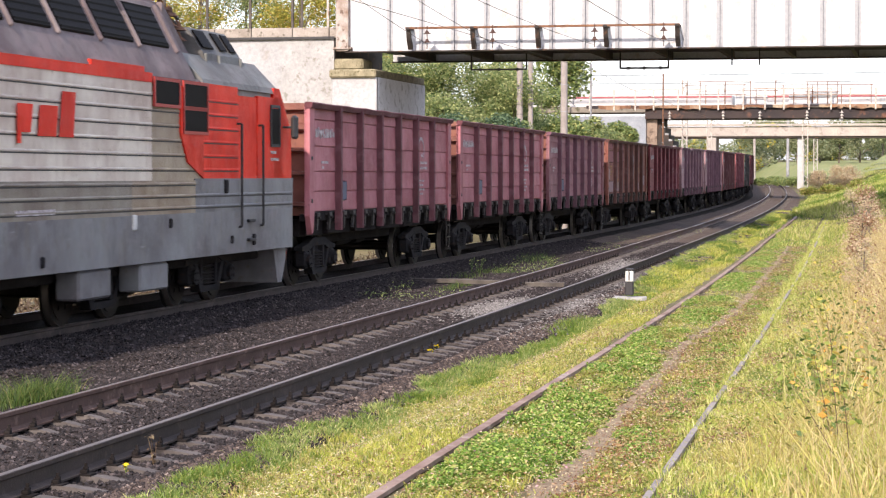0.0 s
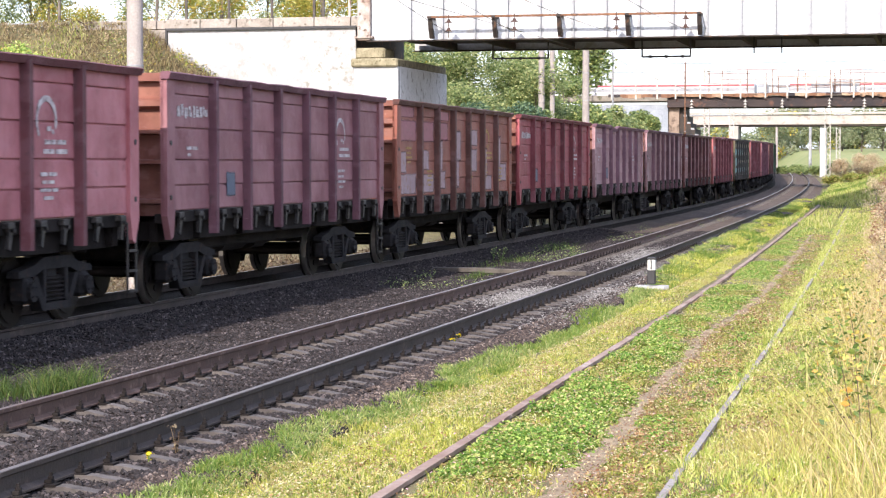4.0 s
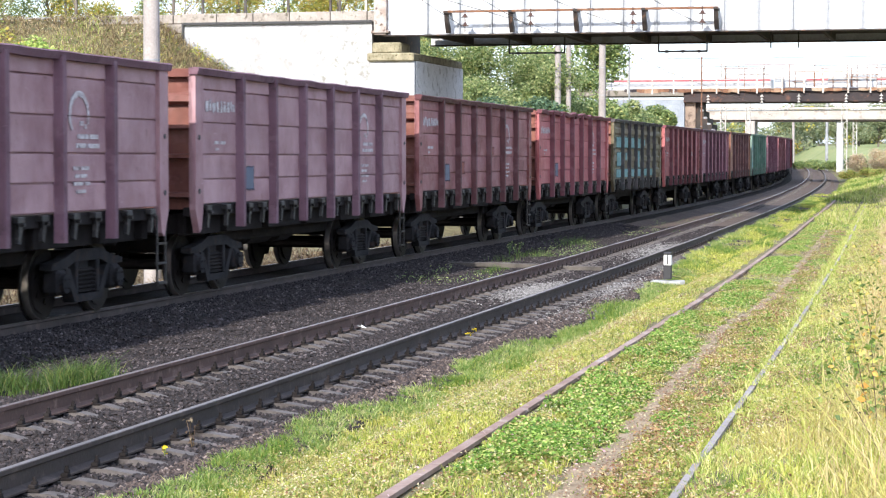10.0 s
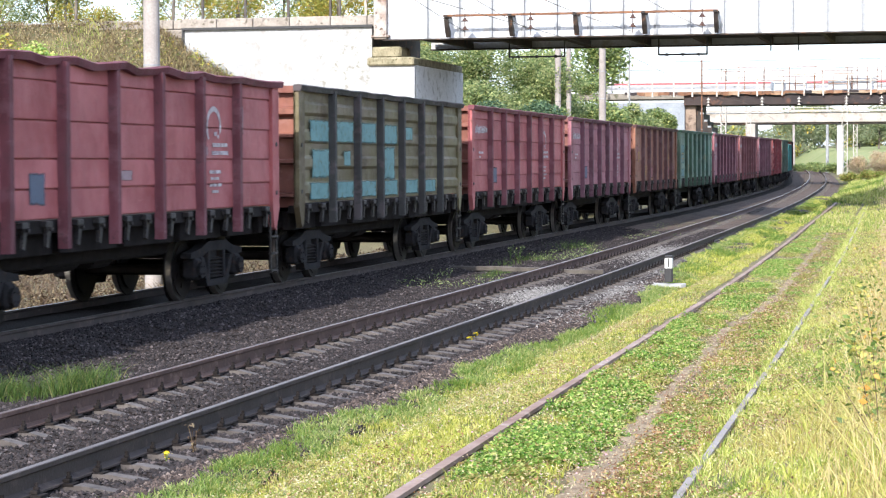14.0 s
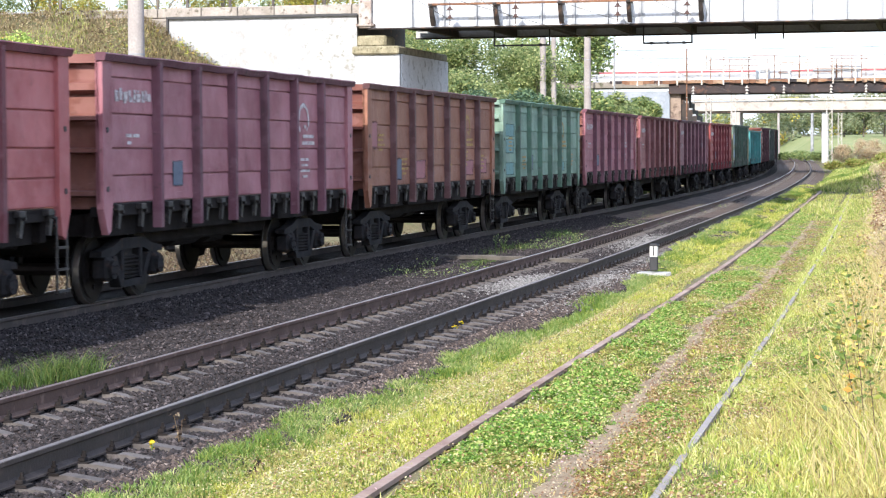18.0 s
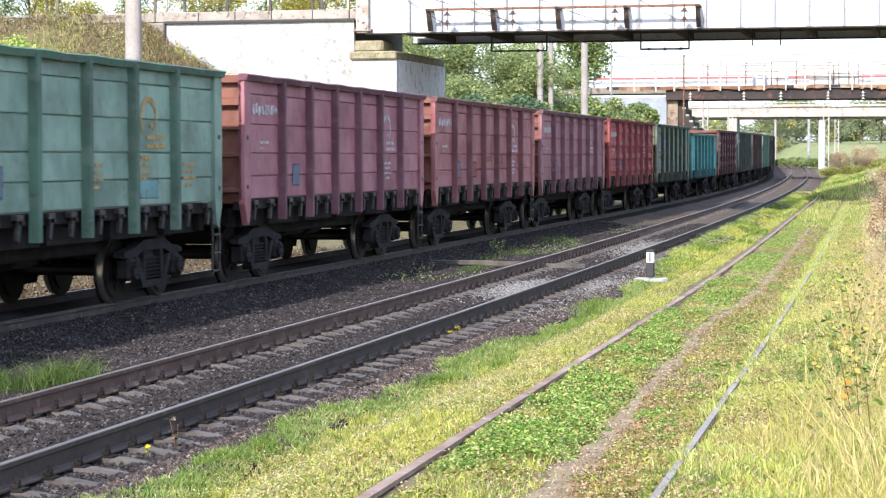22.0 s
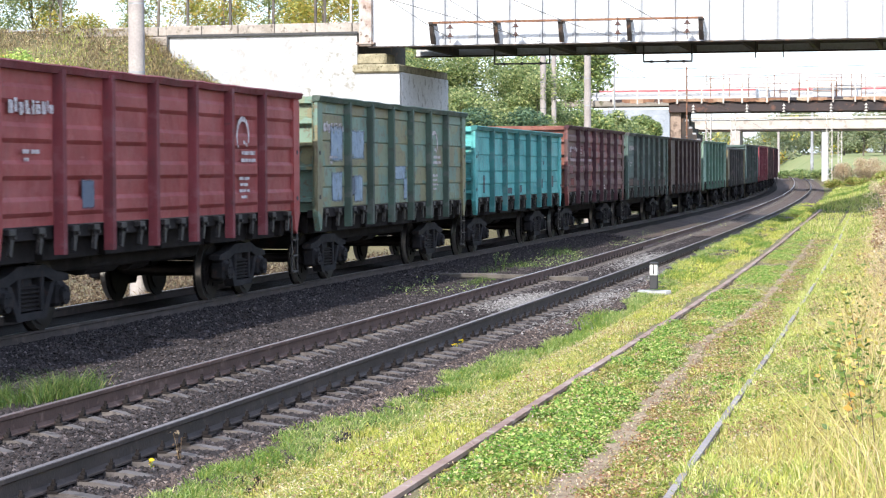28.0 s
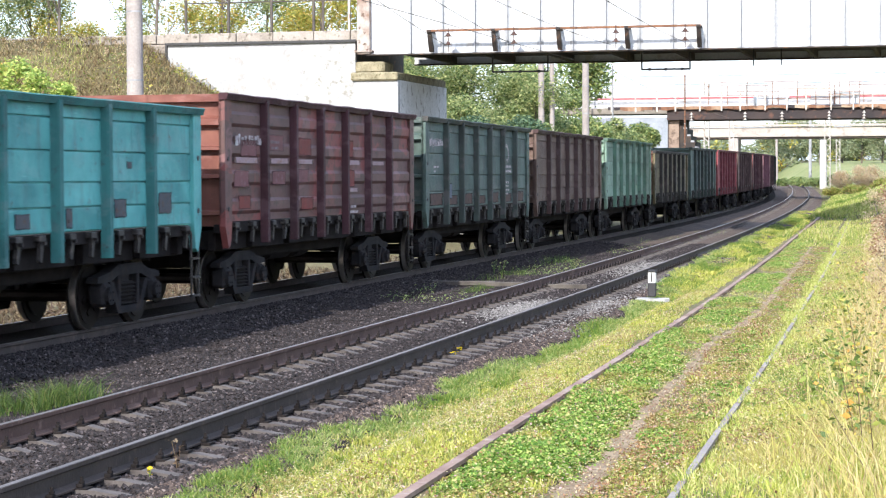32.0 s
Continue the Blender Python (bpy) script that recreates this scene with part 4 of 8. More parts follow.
def ring_bm(y, z, r, x=1.4545):
    """The operator's sign as a plain thick open arch with two bars at its foot."""
    bm = bmesh.new()
    inner, outer = [], []
    for k in range(19):
        a = radians(222 - k * 13.5)
        w = 0.040 * (0.65 + 0.35 * math.sin(k * 0.17))
        outer.append((y + (1.08 * r + w) * math.cos(a), z + (r + w) * math.sin(a)))
        inner.append((y + (1.08 * r - w) * math.cos(a), z + (r - w) * math.sin(a)))
    for k in range(18):
        plate(bm, (outer[k], outer[k + 1], inner[k + 1], inner[k]), x - 0.002, x + 0.002, "x")
    for d, a, b in ((0.10, 0.02, 0.14), (0.14, 0.17, 0.24), (0.27, -0.06, 0.30), (0.27, 0.34, 0.62), (0.39, -0.10, 0.24), (0.39, 0.28, 0.66)):
        box(bm, (x, y + (a + b) / 2, z - d), (0.004, b - a, 0.06))
    return bm


def daub_bm(y, z, w, h, seed, x=1.4545):
    """A touched-up area with a ragged brushed outline, y its near end and z its middle."""
    rng = random.Random(seed)
    bm = bmesh.new()
    pts = []
    for k in range(5):
        pts.append((y + w * k / 5, z - h / 2 + rng.uniform(-0.012, 0.012)))
    for k in range(4):
        pts.append((y + w + rng.uniform(-0.03, 0.015), z - h / 2 + h * k / 4))
    for k in range(5):
        pts.append((y + w - w * k / 5, z + h / 2 + rng.uniform(-0.012, 0.012)))
    for k in range(4):
        pts.append((y + rng.uniform(-0.015, 0.03), z + h / 2 - h * k / 4))
    plate(bm, pts, x - 0.002, x + 0.002, "x")
    return bm


def gondola(style, top, dent=0.0, wave=1.0):
    """An open goods wagon, its floor at 1.4 m and its rim at top, in its own space: y along the track, z from the rail."""
    w = thing("gondola_wagon", "open goods wagon", "wagon")
    paint = PAINTS["mauve"]
    def turned(ob):
        ob.rotation_euler = (0, 0, math.pi)
        return ob
    for side in (0, 1):
        for a, b in zip(BAYS, BAYS[1:]):
            p = part("side_panel", pressed_bm(a, b, top) if style == "pressed" else backing_bm(a, b, top), paint, w)
            for q in range(0 if style == "pressed" else 5 if side == 0 else 1):
                part("plank", plank_bm(a, b, top, q, 5 if side == 0 else 1), paint, p)
            k = [part("post", post_bm(y, top), paint, w) for y in (a,)] if a > -6.3 else []
            l = [part("hatch_latch", latch_bm(a + (b - a) * f), M_LATCH, w) for f in ((0.3, 0.72) if side == 0 else (0.5,))]
            c = [part("corner_post", corner_bm(a if a < -6.3 else b, -1 if a < -6.3 else 1, top), paint, w)] if abs(a) > 6.3 or b > 6.3 else []
            for o in c if side == 0 else ():
                for z in (1.62, 2.42):
                    part("bolt", bolt_bm(-6.22 if a < -6.3 else 6.22, z), M_BLACK, o)
            if side:
                for o in [p, *k, *l, *c]:
                    turned(o)
        r = part("rim", rim_bm(top, dent if side == 0 else 0, wave), paint, w)
        e = part("end_wall", end_bm(top), paint, w)
        cp = part("coupler", coupler_bm(), M_GREASE, w)
        ld = part("step_ladder", ladder_bm(), M_LATCH, w)
        if side:
            for o in (r, e, cp, ld):
                turned(o)
    part("underframe", underframe_bm(), M_GREASE, w)
    part("brake_gear", brake_gear_bm(), M_GREASE, w)
    for y in (-4.325, 4.325):
        bogie(w, y)
    return w


M_HEAP = mat_rough("dusty_rubble", (0.21, 0.145, 0.13), (0.30, 0.215, 0.195), 3.0, 18, 0.95, 0, 0.8, (0.13, 0.085, 0.075))
M_PALEBLUE = mat_rough("pale_blue_patch", (0.22, 0.30, 0.40), (0.30, 0.37, 0.46), 3.0, 20, 0.7, 0, 0.2, (0.15, 0.18, 0.16))
NUMBER = ((0.0, 0.0, 0.13, 0.15), (0.0, 0.07, 0.15, 0.03), (0.17, -0.02, 0.09, 0.17), (0.31, 0.01, 0.15, 0.13), (0.33, 0.08, 0.08, 0.05), (0.50, -0.03, 0.10, 0.10), (0.52, 0.05, 0.13, 0.07),
          (0.70, 0.0, 0.08, 0.18), (0.82, 0.02, 0.14, 0.12), (0.83, -0.07, 0.10, 0.03), (1.01, 0.0, 0.12, 0.16), (1.17, -0.02, 0.05, 0.15), (1.25, 0.01, 0.12, 0.11))
SMALL = ((0.0, 0.0, 0.22, 0.05), (0.27, 0.0, 0.24, 0.05), (0.05, 0.10, 0.14, 0.045), (0.23, 0.10, 0.20, 0.045), (0.0, 0.20, 0.32, 0.045), (0.37, 0.20, 0.18, 0.045), (0.1, 0.30, 0.3, 0.045))

for _m in (M_BLUEPATCH, M_TURQ, M_PINKPATCH, M_PALEPATCH, M_RUSTPATCH, M_PALEBLUE):
    worn_edges(_m)
for _m in (M_MARK, M_MARKY):
    worn_edges(_m, False, 0.30, 0.50, 14.0)

# paint, build, what sets it apart, marks
TRAIN = (
    ("redmauve", "plain", "dull red-mauve", 1), ("redmauve", "plain", "brownish red", 1), ("mauve", "plain", "pinkish mauve", 1), ("patch", "plain", "brown, pink and grey patched", 3),
    ("red", "plain", "dull red", 1), ("dusty", "dented", "faded pink-mauve, rim dented,", 1), ("dusty", "plain", "faded brownish mauve", 1), ("rustdark", "plain", "rusty brown-red", 1),
    ("salmon", "bent", "salmon-red, rim bent wavy,", 1), ("greenpatch", "pressed", "dark green with turquoise patches", 0), ("salmon", "plain", "salmon-red", 1), ("purple", "plain", "purple-brown", 1),
    ("brown", "plain", "brown", 3), ("green", "plain", "light green", 3), ("purple", "plain", "dark mauve", 1), ("rust", "plain", "brown-red", 1),
    ("mauve", "heaped", "greyish mauve, heaped,", 1), ("brightred", "pressed", "bright red", 1), ("olive", "plain", "mottled olive-green", 2), ("teal", "low", "turquoise, low-sided,", 0),
    ("darkred", "pressed", "sooty dark red, smeared,", 4), ("darkgreen", "plain", "dark green", 1), ("dark", "plain", "sooty brown", 0), ("green", "plain", "sea-green", 0),
    ("greenpatch", "low", "olive-grey, low-sided,", 0), ("darkgreen", "plain", "dark grey-green", 0), ("red", "plain", "dull red", 0), ("dark", "plain", "sooty brown", 0),
    ("darkred", "plain", "dark red", 0), ("mauve", "plain", "dull mauve", 0), ("dark", "plain", "sooty brown", 0), ("darkgreen", "plain", "dark green", 0),
    ("mauve", "plain", "dull mauve", 0), ("red", "plain", "dull red", 0), ("dark", "plain", "sooty brown", 0), ("mauve", "plain", "dull mauve", 0), ("darkred", "plain", "dark red", 0),
)
PAINTED = ("side_panel", "post", "corner_post", "rim", "end_wall")
protos = {}
wagons = []
for i, (col, build, words, marks) in enumerate(TRAIN):
    if build not in protos:
        protos[build] = w = gondola("pressed" if build == "pressed" else "plain", 3.18 if build == "low" else 3.46, 0.10 if build == "dented" else 0.0, 4.5 if build == "bent" else 0.4 if build == "low" else 1.0)
        if build == "heaped":
            part("load", load_bm(3.46, 4), M_HEAP, w, "dusty brown rubble heaped in the wagon")
    else:
        w = copy_thing(protos[build], Matrix.Identity(4))
    tagged(w, f"{words} open goods wagon", "wagon", "wagons of the goods train")
    for o in w.children:
        if o.name.split(".")[0] in PAINTED:
            o.material_slots[0].link = "OBJECT"
            o.material_slots[0].material = (GRIME if o.name.split(".")[0] in ("post", "rim") else PAINTS)[col]
            if o.name.split(".")[0] == "end_wall" and col not in ("green", "teal", "olive", "darkgreen", "dark"):
                o.material_slots[0].material = M_ENDPAINT
            for q in o.children:
                if q.name.startswith("bolt"):
                    continue
                q.material_slots[0].link = "OBJECT"
                q.material_slots[0].material = PAINTS[col]
    wagons.append(w)
for i, (col, build, words, marks) in enumerate(TRAIN):
    w = wagons[i]
    out = 1.4845 if build == "pressed" else 1.4545
    if marks == 4:
        part("worn_number", mark_bm(-5.8, 2.72, NUMBER, out), M_MARK, w, "worn white painted number, unreadable")["kind"] = "stuff"
        part("small_lettering", mark_bm(-3.9, 2.72, SMALL[:4], out), M_MARK, w)["kind"] = "stuff"
        part("small_lettering", mark_bm(1.2, 1.66, SMALL[2:6], out), M_MARK, w)["kind"] = "stuff"
    if marks in (1, 2):
        part("worn_number", mark_bm(-5.8, 2.9, NUMBER, out), M_MARK, w, "worn white painted number, unreadable")["kind"] = "stuff"
        part("worn_sign", ring_bm(3.25, 2.66, 0.28, out), M_MARK, w, "faded white looped sign")["kind"] = "stuff"
        part("small_lettering", mark_bm(3.05, 1.98, SMALL, out), M_MARK, w)["kind"] = "stuff"
        part("small_lettering", mark_bm(-5.4, 2.35, SMALL[:3], out), M_MARK, w)["kind"] = "stuff"
        part("paint_patch", daub_bm(-3.95 + (i % 3) * 0.2, 1.80, 0.5, 0.42, i, out), M_BLUEPATCH, w, "grey-blue overpainted patch")
    if marks == 2:
        for a, z, ww, hh in ((-5.3, 1.80, 0.8, 0.6), (-5.4, 2.6, 0.95, 0.72), (-4.05, 2.6, 1.2, 0.6), (-3.7, 1.75, 0.7, 0.55), (-0.7, 2.62, 0.3, 0.8), (-0.7, 2.05, 1.3, 0.30), (0.35, 1.72, 0.3, 0.5)):
            part("paint_patch", daub_bm(a, z, ww, hh, int(a * 10 + z * 7)), M_PALEBLUE, w, "pale blue overpainted patch")
    if marks == 3:
        part("worn_sign", ring_bm(3.25, 2.66, 0.28, out), M_MARKY, w, "faded yellow looped sign")["kind"] = "stuff"
        for a, z in ((-5.4, 2.45), (-3.4, 1.95), (0.95, 2.0), (4.7, 2.0), (2.8, 2.1)):
            part("small_lettering", mark_bm(a, z, SMALL), M_MARKY, w)["kind"] = "stuff"


def daubs(i, rows, material, label):
    """Touched-up areas on one wagon's near side: rows of (start, middle height, length, height)."""
    out = 1.4845 if TRAIN[i][1] == "pressed" else 1.4535
    for k, (a, z, ww, hh) in enumerate(rows):
        part("paint_patch", daub_bm(a, z, ww, hh, i * 20 + k, out), material, wagons[i], label)


# the wagon of many repairs
daubs(3, ((-6.05, 1.68, 1.68, 0.48), (-4.15, 1.68, 1.5, 0.46), (-2.45, 1.75, 0.95, 0.44), (-0.7, 1.9, 0.7, 0.8), (-6.05, 2.15, 0.7, 0.5), (-3.95, 2.2, 0.75, 0.5), (-2.4, 2.3, 0.6, 0.8), (-0.65, 2.55, 0.85, 0.8),
          (1.0, 2.2, 1.1, 0.6), (1.05, 2.75, 1.1, 0.42), (2.65, 2.15, 0.7, 0.8), (4.4, 2.3, 0.7, 1.2), (4.85, 1.9, 1.0, 0.5), (2.65, 1.65, 1.3, 0.4)), M_PALEPATCH, "pale lilac-grey overpainted patch")
daubs(3, ((-6.05, 2.82, 1.7, 0.50), (-4.15, 2.82, 1.5, 0.5), (-2.45, 2.85, 1.2, 0.44), (-2.3, 3.2, 1.2, 0.22), (-6.0, 3.22, 1.4, 0.24)), M_PINKPATCH, "pink overpainted patch")
# olive wagon with turquoise planks
daubs(9, [(y, z, w, h) for y, w in ((-5.75, 1.35), (-4.05, 1.3), (-2.35, 1.25), (-0.65, 1.2)) for z, h in ((2.68, 0.42), (1.62, 0.32))] + [(-5.6, 2.1, 1.2, 0.55), (-3.5, 2.2, 0.5, 0.3), (-0.6, 2.1, 0.9, 0.7), (1.1, 1.62, 1.2, 0.3), (2.8, 1.62, 1.1, 0.28), (1.1, 2.7, 0.7, 0.3)], M_TURQ, "turquoise overpainted patch")
# brown wagon with pink touch-ups
daubs(12, ((-6.0, 2.45, 0.6, 0.6), (-2.35, 1.72, 1.25, 0.46), (2.8, 1.72, 1.2, 0.40), (4.5, 1.75, 1.1, 0.4)), M_PINKPATCH, "pink overpainted patch")
daubs(12, ((-3.9, 1.75, 0.55, 0.5),), M_BLUEPATCH, "grey-blue overpainted patch")
# light green wagon
daubs(13, ((-5.95, 2.66, 1.45, 0.36), (-5.9, 2.25, 1.3, 0.42), (-5.9, 1.65, 1.3, 0.36), (2.8, 1.65, 0.9, 0.3)), M_TURQ, "turquoise overpainted patch")
daubs(13, ((-2.2, 1.8, 0.5, 0.45),), M_BLUEPATCH, "grey-blue overpainted patch")
daubs(15, ((-2.3, 1.8, 0.8, 0.4), (-2.2, 2.9, 0.25, 0.4), (1.0, 2.05, 0.8, 0.22), (-0.6, 2.05, 1.1, 0.14)), M_RUSTPATCH, "orange-brown rust bloom")
daubs(7, ((-2.3, 1.9, 0.6, 0.3), (1.0, 2.3, 0.7, 0.2), (2.7, 1.8, 0.9, 0.2)), M_RUSTPATCH, "orange-brown rust bloom")
daubs(8, ((4.5, 2.8, 0.16, 0.5), (2.7, 2.3, 0.3, 0.14), (-0.6, 1.95, 0.5, 0.14)), M_PALEPATCH, "pale scraped patch")
M_RUSTSTAIN = mat_rough("rust_stained_paint", (0.085, 0.052, 0.045), (0.12, 0.068, 0.055), 3.0, 20, 0.85, 0, 0.3, (0.06, 0.075, 0.065))
worn_edges(M_RUSTSTAIN)
M_PINKSMEAR = mat_rough("scoured_pink_paint", (0.20, 0.075, 0.082), (0.15, 0.055, 0.058), 3.0, 20, 0.75, 0, 0.2, (0.24, 0.13, 0.14))
worn_edges(M_PINKSMEAR)
M_SCAB = mat_rough("bare_dark_steel", (0.06, 0.07, 0.085), (0.10, 0.10, 0.11), 4.0, 20, 0.8, 0, 0.3, (0.10, 0.06, 0.045))
worn_edges(M_SCAB)
daubs(19, ((-5.2, 1.75, 0.22, 0.5), (-4.0, 2.1, 0.3, 0.16), (-2.2, 1.55, 0.9, 0.16), (-0.4, 1.58, 0.5, 0.2), (1.2, 1.6, 0.25, 0.3), (2.9, 1.7, 0.5, 0.28), (4.6, 1.75, 0.6, 0.34), (-5.9, 2.5, 0.14, 0.12), (3.4, 2.3, 0.2, 0.1)), M_SCAB, "scab of bare rusted steel")
daubs(20, ((-5.6, 2.60, 1.0, 0.30), (-4.1, 2.70, 1.0, 0.30), (-3.9, 2.12, 0.9, 0.26), (-5.95, 2.10, 0.9, 0.30), (-2.4, 2.15, 0.8, 0.26)), M_PINKSMEAR, "scoured pink patch")
M_REDPATCH = mat_rough("old_red_coat", (0.22, 0.042, 0.034), (0.16, 0.045, 0.040), 3.0, 20, 0.8, 0, 0.3, (0.14, 0.05, 0.045))
worn_edges(M_REDPATCH)
daubs(20, ((-2.3, 2.66, 0.9, 0.34), (1.05, 2.66, 0.4, 0.36), (1.0, 2.1, 0.55, 0.36), (-5.7, 1.72, 0.7, 0.24), (-2.2, 1.66, 0.9, 0.24)), M_REDPATCH, "older red coat showing through")
daubs(20, ((-5.9, 2.40, 1.4, 0.10), (-4.0, 2.40, 1.2, 0.10), (-2.4, 2.40, 1.1, 0.08), (1.0, 2.40, 1.0, 0.10), (2.8, 2.40, 1.1, 0.08), (1.1, 1.88, 0.7, 0.09)), M_PALEPATCH, "pale scuffed pressing")
daubs(21, ((-5.9, 1.62, 1.5, 0.30), (-4.1, 1.58, 1.3, 0.24), (-2.4, 1.60, 1.3, 0.28), (-0.7, 1.56, 1.2, 0.22), (1.0, 1.60, 1.2, 0.28), (2.7, 1.58, 1.3, 0.24), (4.5, 1.60, 1.2, 0.3)), M_RUSTSTAIN, "rust-stained foot of the side")


# ---- the locomotive at the head of the train ----
M_LGREY = mat_paint("loco_grey_paint", (0.185, 0.197, 0.210), (0.235, 0.247, 0.258), (0.17, 0.135, 0.095), 0.5, 0.5)
M_LTAN = mat_paint("loco_tan_paint", (0.33, 0.265, 0.185), (0.40, 0.33, 0.24), (0.15, 0.10, 0.06), 0.4, 0.5)
M_LDUST = mat_paint("loco_dusty_paint", (0.24, 0.215, 0.175), (0.30, 0.275, 0.23), (0.15, 0.10, 0.06), 0.5, 0.5)
M_LWHITE = mat_paint("loco_pale_paint", (0.64, 0.57, 0.48), (0.72, 0.66, 0.575), (0.28, 0.20, 0.13), 0.45, 0.5)
M_LRED = mat_paint("loco_red_paint", (0.84, 0.034, 0.018), (0.88, 0.050, 0.028), (0.40, 0.04, 0.03), 0.12, 0.45)
M_LRED.node_tree.nodes["Principled BSDF"].inputs["Specular IOR Level"].default_value = 0.12
M_LFRAME = mat_plain("red_frame_paint", (0.50, 0.04, 0.035), 0.5)
M_LCAB = mat_paint("cab_roof_paint", (0.115, 0.125, 0.12), (0.17, 0.18, 0.175), (0.06, 0.05, 0.045), 0.4, 0.55)
M_LROOF = mat_paint("loco_roof_paint", (0.135, 0.112, 0.118), (0.19, 0.16, 0.165), (0.05, 0.035, 0.03), 0.6, 0.7)

loco = thing("electric_locomotive", "red, pale grey and tan electric locomotive pulling the goods train", "locomotive")


def side_strip(name, mat, y0, y1, z0, z1, ribs, label="", x=1.50):
    """A strip of the body side with pressed horizontal ribs, on the side towards the other tracks."""
    bm = bmesh.new()
    box(bm, (x - 0.03, (y0 + y1) / 2, (z0 + z1) / 2), (0.06, y1 - y0, z1 - z0))
    strip = part(name, bm, mat, loco, label)
    for z in ribs:
        bm = bmesh.new()
        plate(bm, ((x - 0.005, z - 0.026), (x + 0.011, z - 0.018), (x + 0.011, z - 0.002), (x - 0.005, z + 0.02)), y0, y1, "y")
        part("rib", bm, mat, strip)
        # Black line under each rib: its shadow and joint dirt put in as a strip.
        bm = bmesh.new()
        box(bm, (x + 0.002, (y0 + y1) / 2, z - 0.036), (0.008, y1 - y0 - 0.02, 0.018))
        part("seam", bm, M_BLACK, strip)
    return strip


bm = bmesh.new()
plate(bm, ((-8.3, 0.95), (8.3, 0.95), (8.3, 3.3), (7.2, 3.6), (-7.2, 3.6), (-8.3, 3.3)), -1.44, 1.44, "x")
part("body", bm, M_LGREY, loco, "grey steel body")
side_strip("lower_side", M_LGREY, -8.45, 8.46, 0.82, 1.52, (), "grey lower body side", 1.53)
side_strip("grey_band", M_LDUST, -8.4, 0.3, 1.52, 2.02, (1.62, 1.80, 1.98), "dusty grey ribbed band of the body side", 1.525)
side_strip("tan_band", M_LTAN, 0.3, 3.1, 1.52, 2.02, (1.62, 1.80, 1.98), "tan ribbed band of the body side", 1.525)
side_strip("cab_grey_band", M_LGREY, 3.1, 8.44, 1.52, 2.05, (1.62, 1.80), "grey ribbed cab side", 1.525)
RIBS = (2.2, 2.42, 2.64, 2.86, 3.08, 3.3)
side_strip("pale_side", M_LWHITE, -8.4, 1.2, 2.02, 3.46, RIBS, "pale ribbed body side")
side_strip("tan_side", M_LTAN, 1.2, 3.5, 2.02, 3.46, RIBS, "tan ribbed livery area")
bm = bmesh.new()
plate(bm, ((3.5, 2.05), (3.5, 3.46), (2.42, 3.46), (2.42, 2.74), (2.75, 2.30)), 1.49, 1.528, "x")
part("red_wedge", bm, M_LRED, loco, "red livery wedge")
side_strip("red_cab_side", M_LRED, 3.5, 5.35, 2.05, 3.55, (2.2, 2.42, 2.64, 2.86, 3.08, 3.3), "red ribbed cab side")
side_strip("red_cab_corner", M_LRED, 6.45, 7.95, 2.05, 3.45, (), "smooth red cab corner")
side_strip("red_stripe", M_LRED, -8.4, 1.2, 3.46, 3.60, (), "red stripe below the roof", 1.515)
side_strip("red_step", M_LRED, -1.2, 0.9, 3.60, 3.68, (), "raised step of the red stripe", 1.50)
side_strip("cab_door", M_LRED, 5.38, 6.42, 1.12, 3.42, (), "red cab door", 1.49)
bm = bmesh.new()
plate(bm, ((8.44, 0.82), (8.5, 2.05), (8.46, 2.9), (7.75, 3.62), (7.4, 3.62), (7.4, 0.82)), -1.5, 1.5, "x")
part("cab_front", bm, M_LRED, loco, "raked red cab end")
bm = bmesh.new()
plate(bm, ((8.46, 0.80), (8.52, 2.05), (8.40, 2.05), (8.40, 0.80)), -1.52, 1.52, "x")
part("cab_apron", bm, M_LGREY, loco, "grey lower cab end")
bm = bmesh.new()
plate(bm, ((-1.50, 3.56), (1.50, 3.56), (1.46, 3.66), (0.89, 4.75), (0.70, 4.90), (-0.70, 4.90), (-0.89, 4.75), (-1.46, 3.66)), -8.3, 3.2, "y")
part("roof", bm, M_LROOF, loco, "dark grey sloped roof")
bm = bmesh.new()
plate(bm, ((-1.50, 3.52), (1.50, 3.52), (1.46, 3.62), (1.05, 4.05), (-1.05, 4.05), (-1.46, 3.62)), 3.6, 7.7, "y")
part("cab_roof", bm, M_LCAB, loco, "grey-green cab roof")
bm = bmesh.new()
plate(bm, ((-1.16, 3.66), (1.16, 3.66), (1.10, 4.10), (0.82, 4.52), (-0.82, 4.52), (-1.10, 4.10)), 4.75, 6.75, "y")
cool = part("roof_cooler", bm, M_LCAB, loco, "grey-green roof housing over the cab")
bm = bmesh.new()
lo = [bm.verts.new(p) for p in ((-1.16, 6.75, 3.66), (1.16, 6.75, 3.66), (1.10, 6.75, 4.10), (0.82, 6.75, 4.52), (-0.82, 6.75, 4.52), (-1.10, 6.75, 4.10))]
hi = [bm.verts.new(p) for p in ((-1.16, 7.75, 3.58), (1.16, 7.75, 3.58), (1.10, 7.66, 3.68), (0.82, 7.42, 3.86), (-0.82, 7.42, 3.86), (-1.10, 7.66, 3.68))]
bm.faces.new(lo)
bm.faces.new(hi)
for k in range(6):
    bm.faces.new((lo[k], lo[(k + 1) % 6], hi[(k + 1) % 6], hi[k]))
bmesh.ops.recalc_face_normals(bm, faces=bm.faces)
part("nose_fairing", bm, M_LCAB, cool)
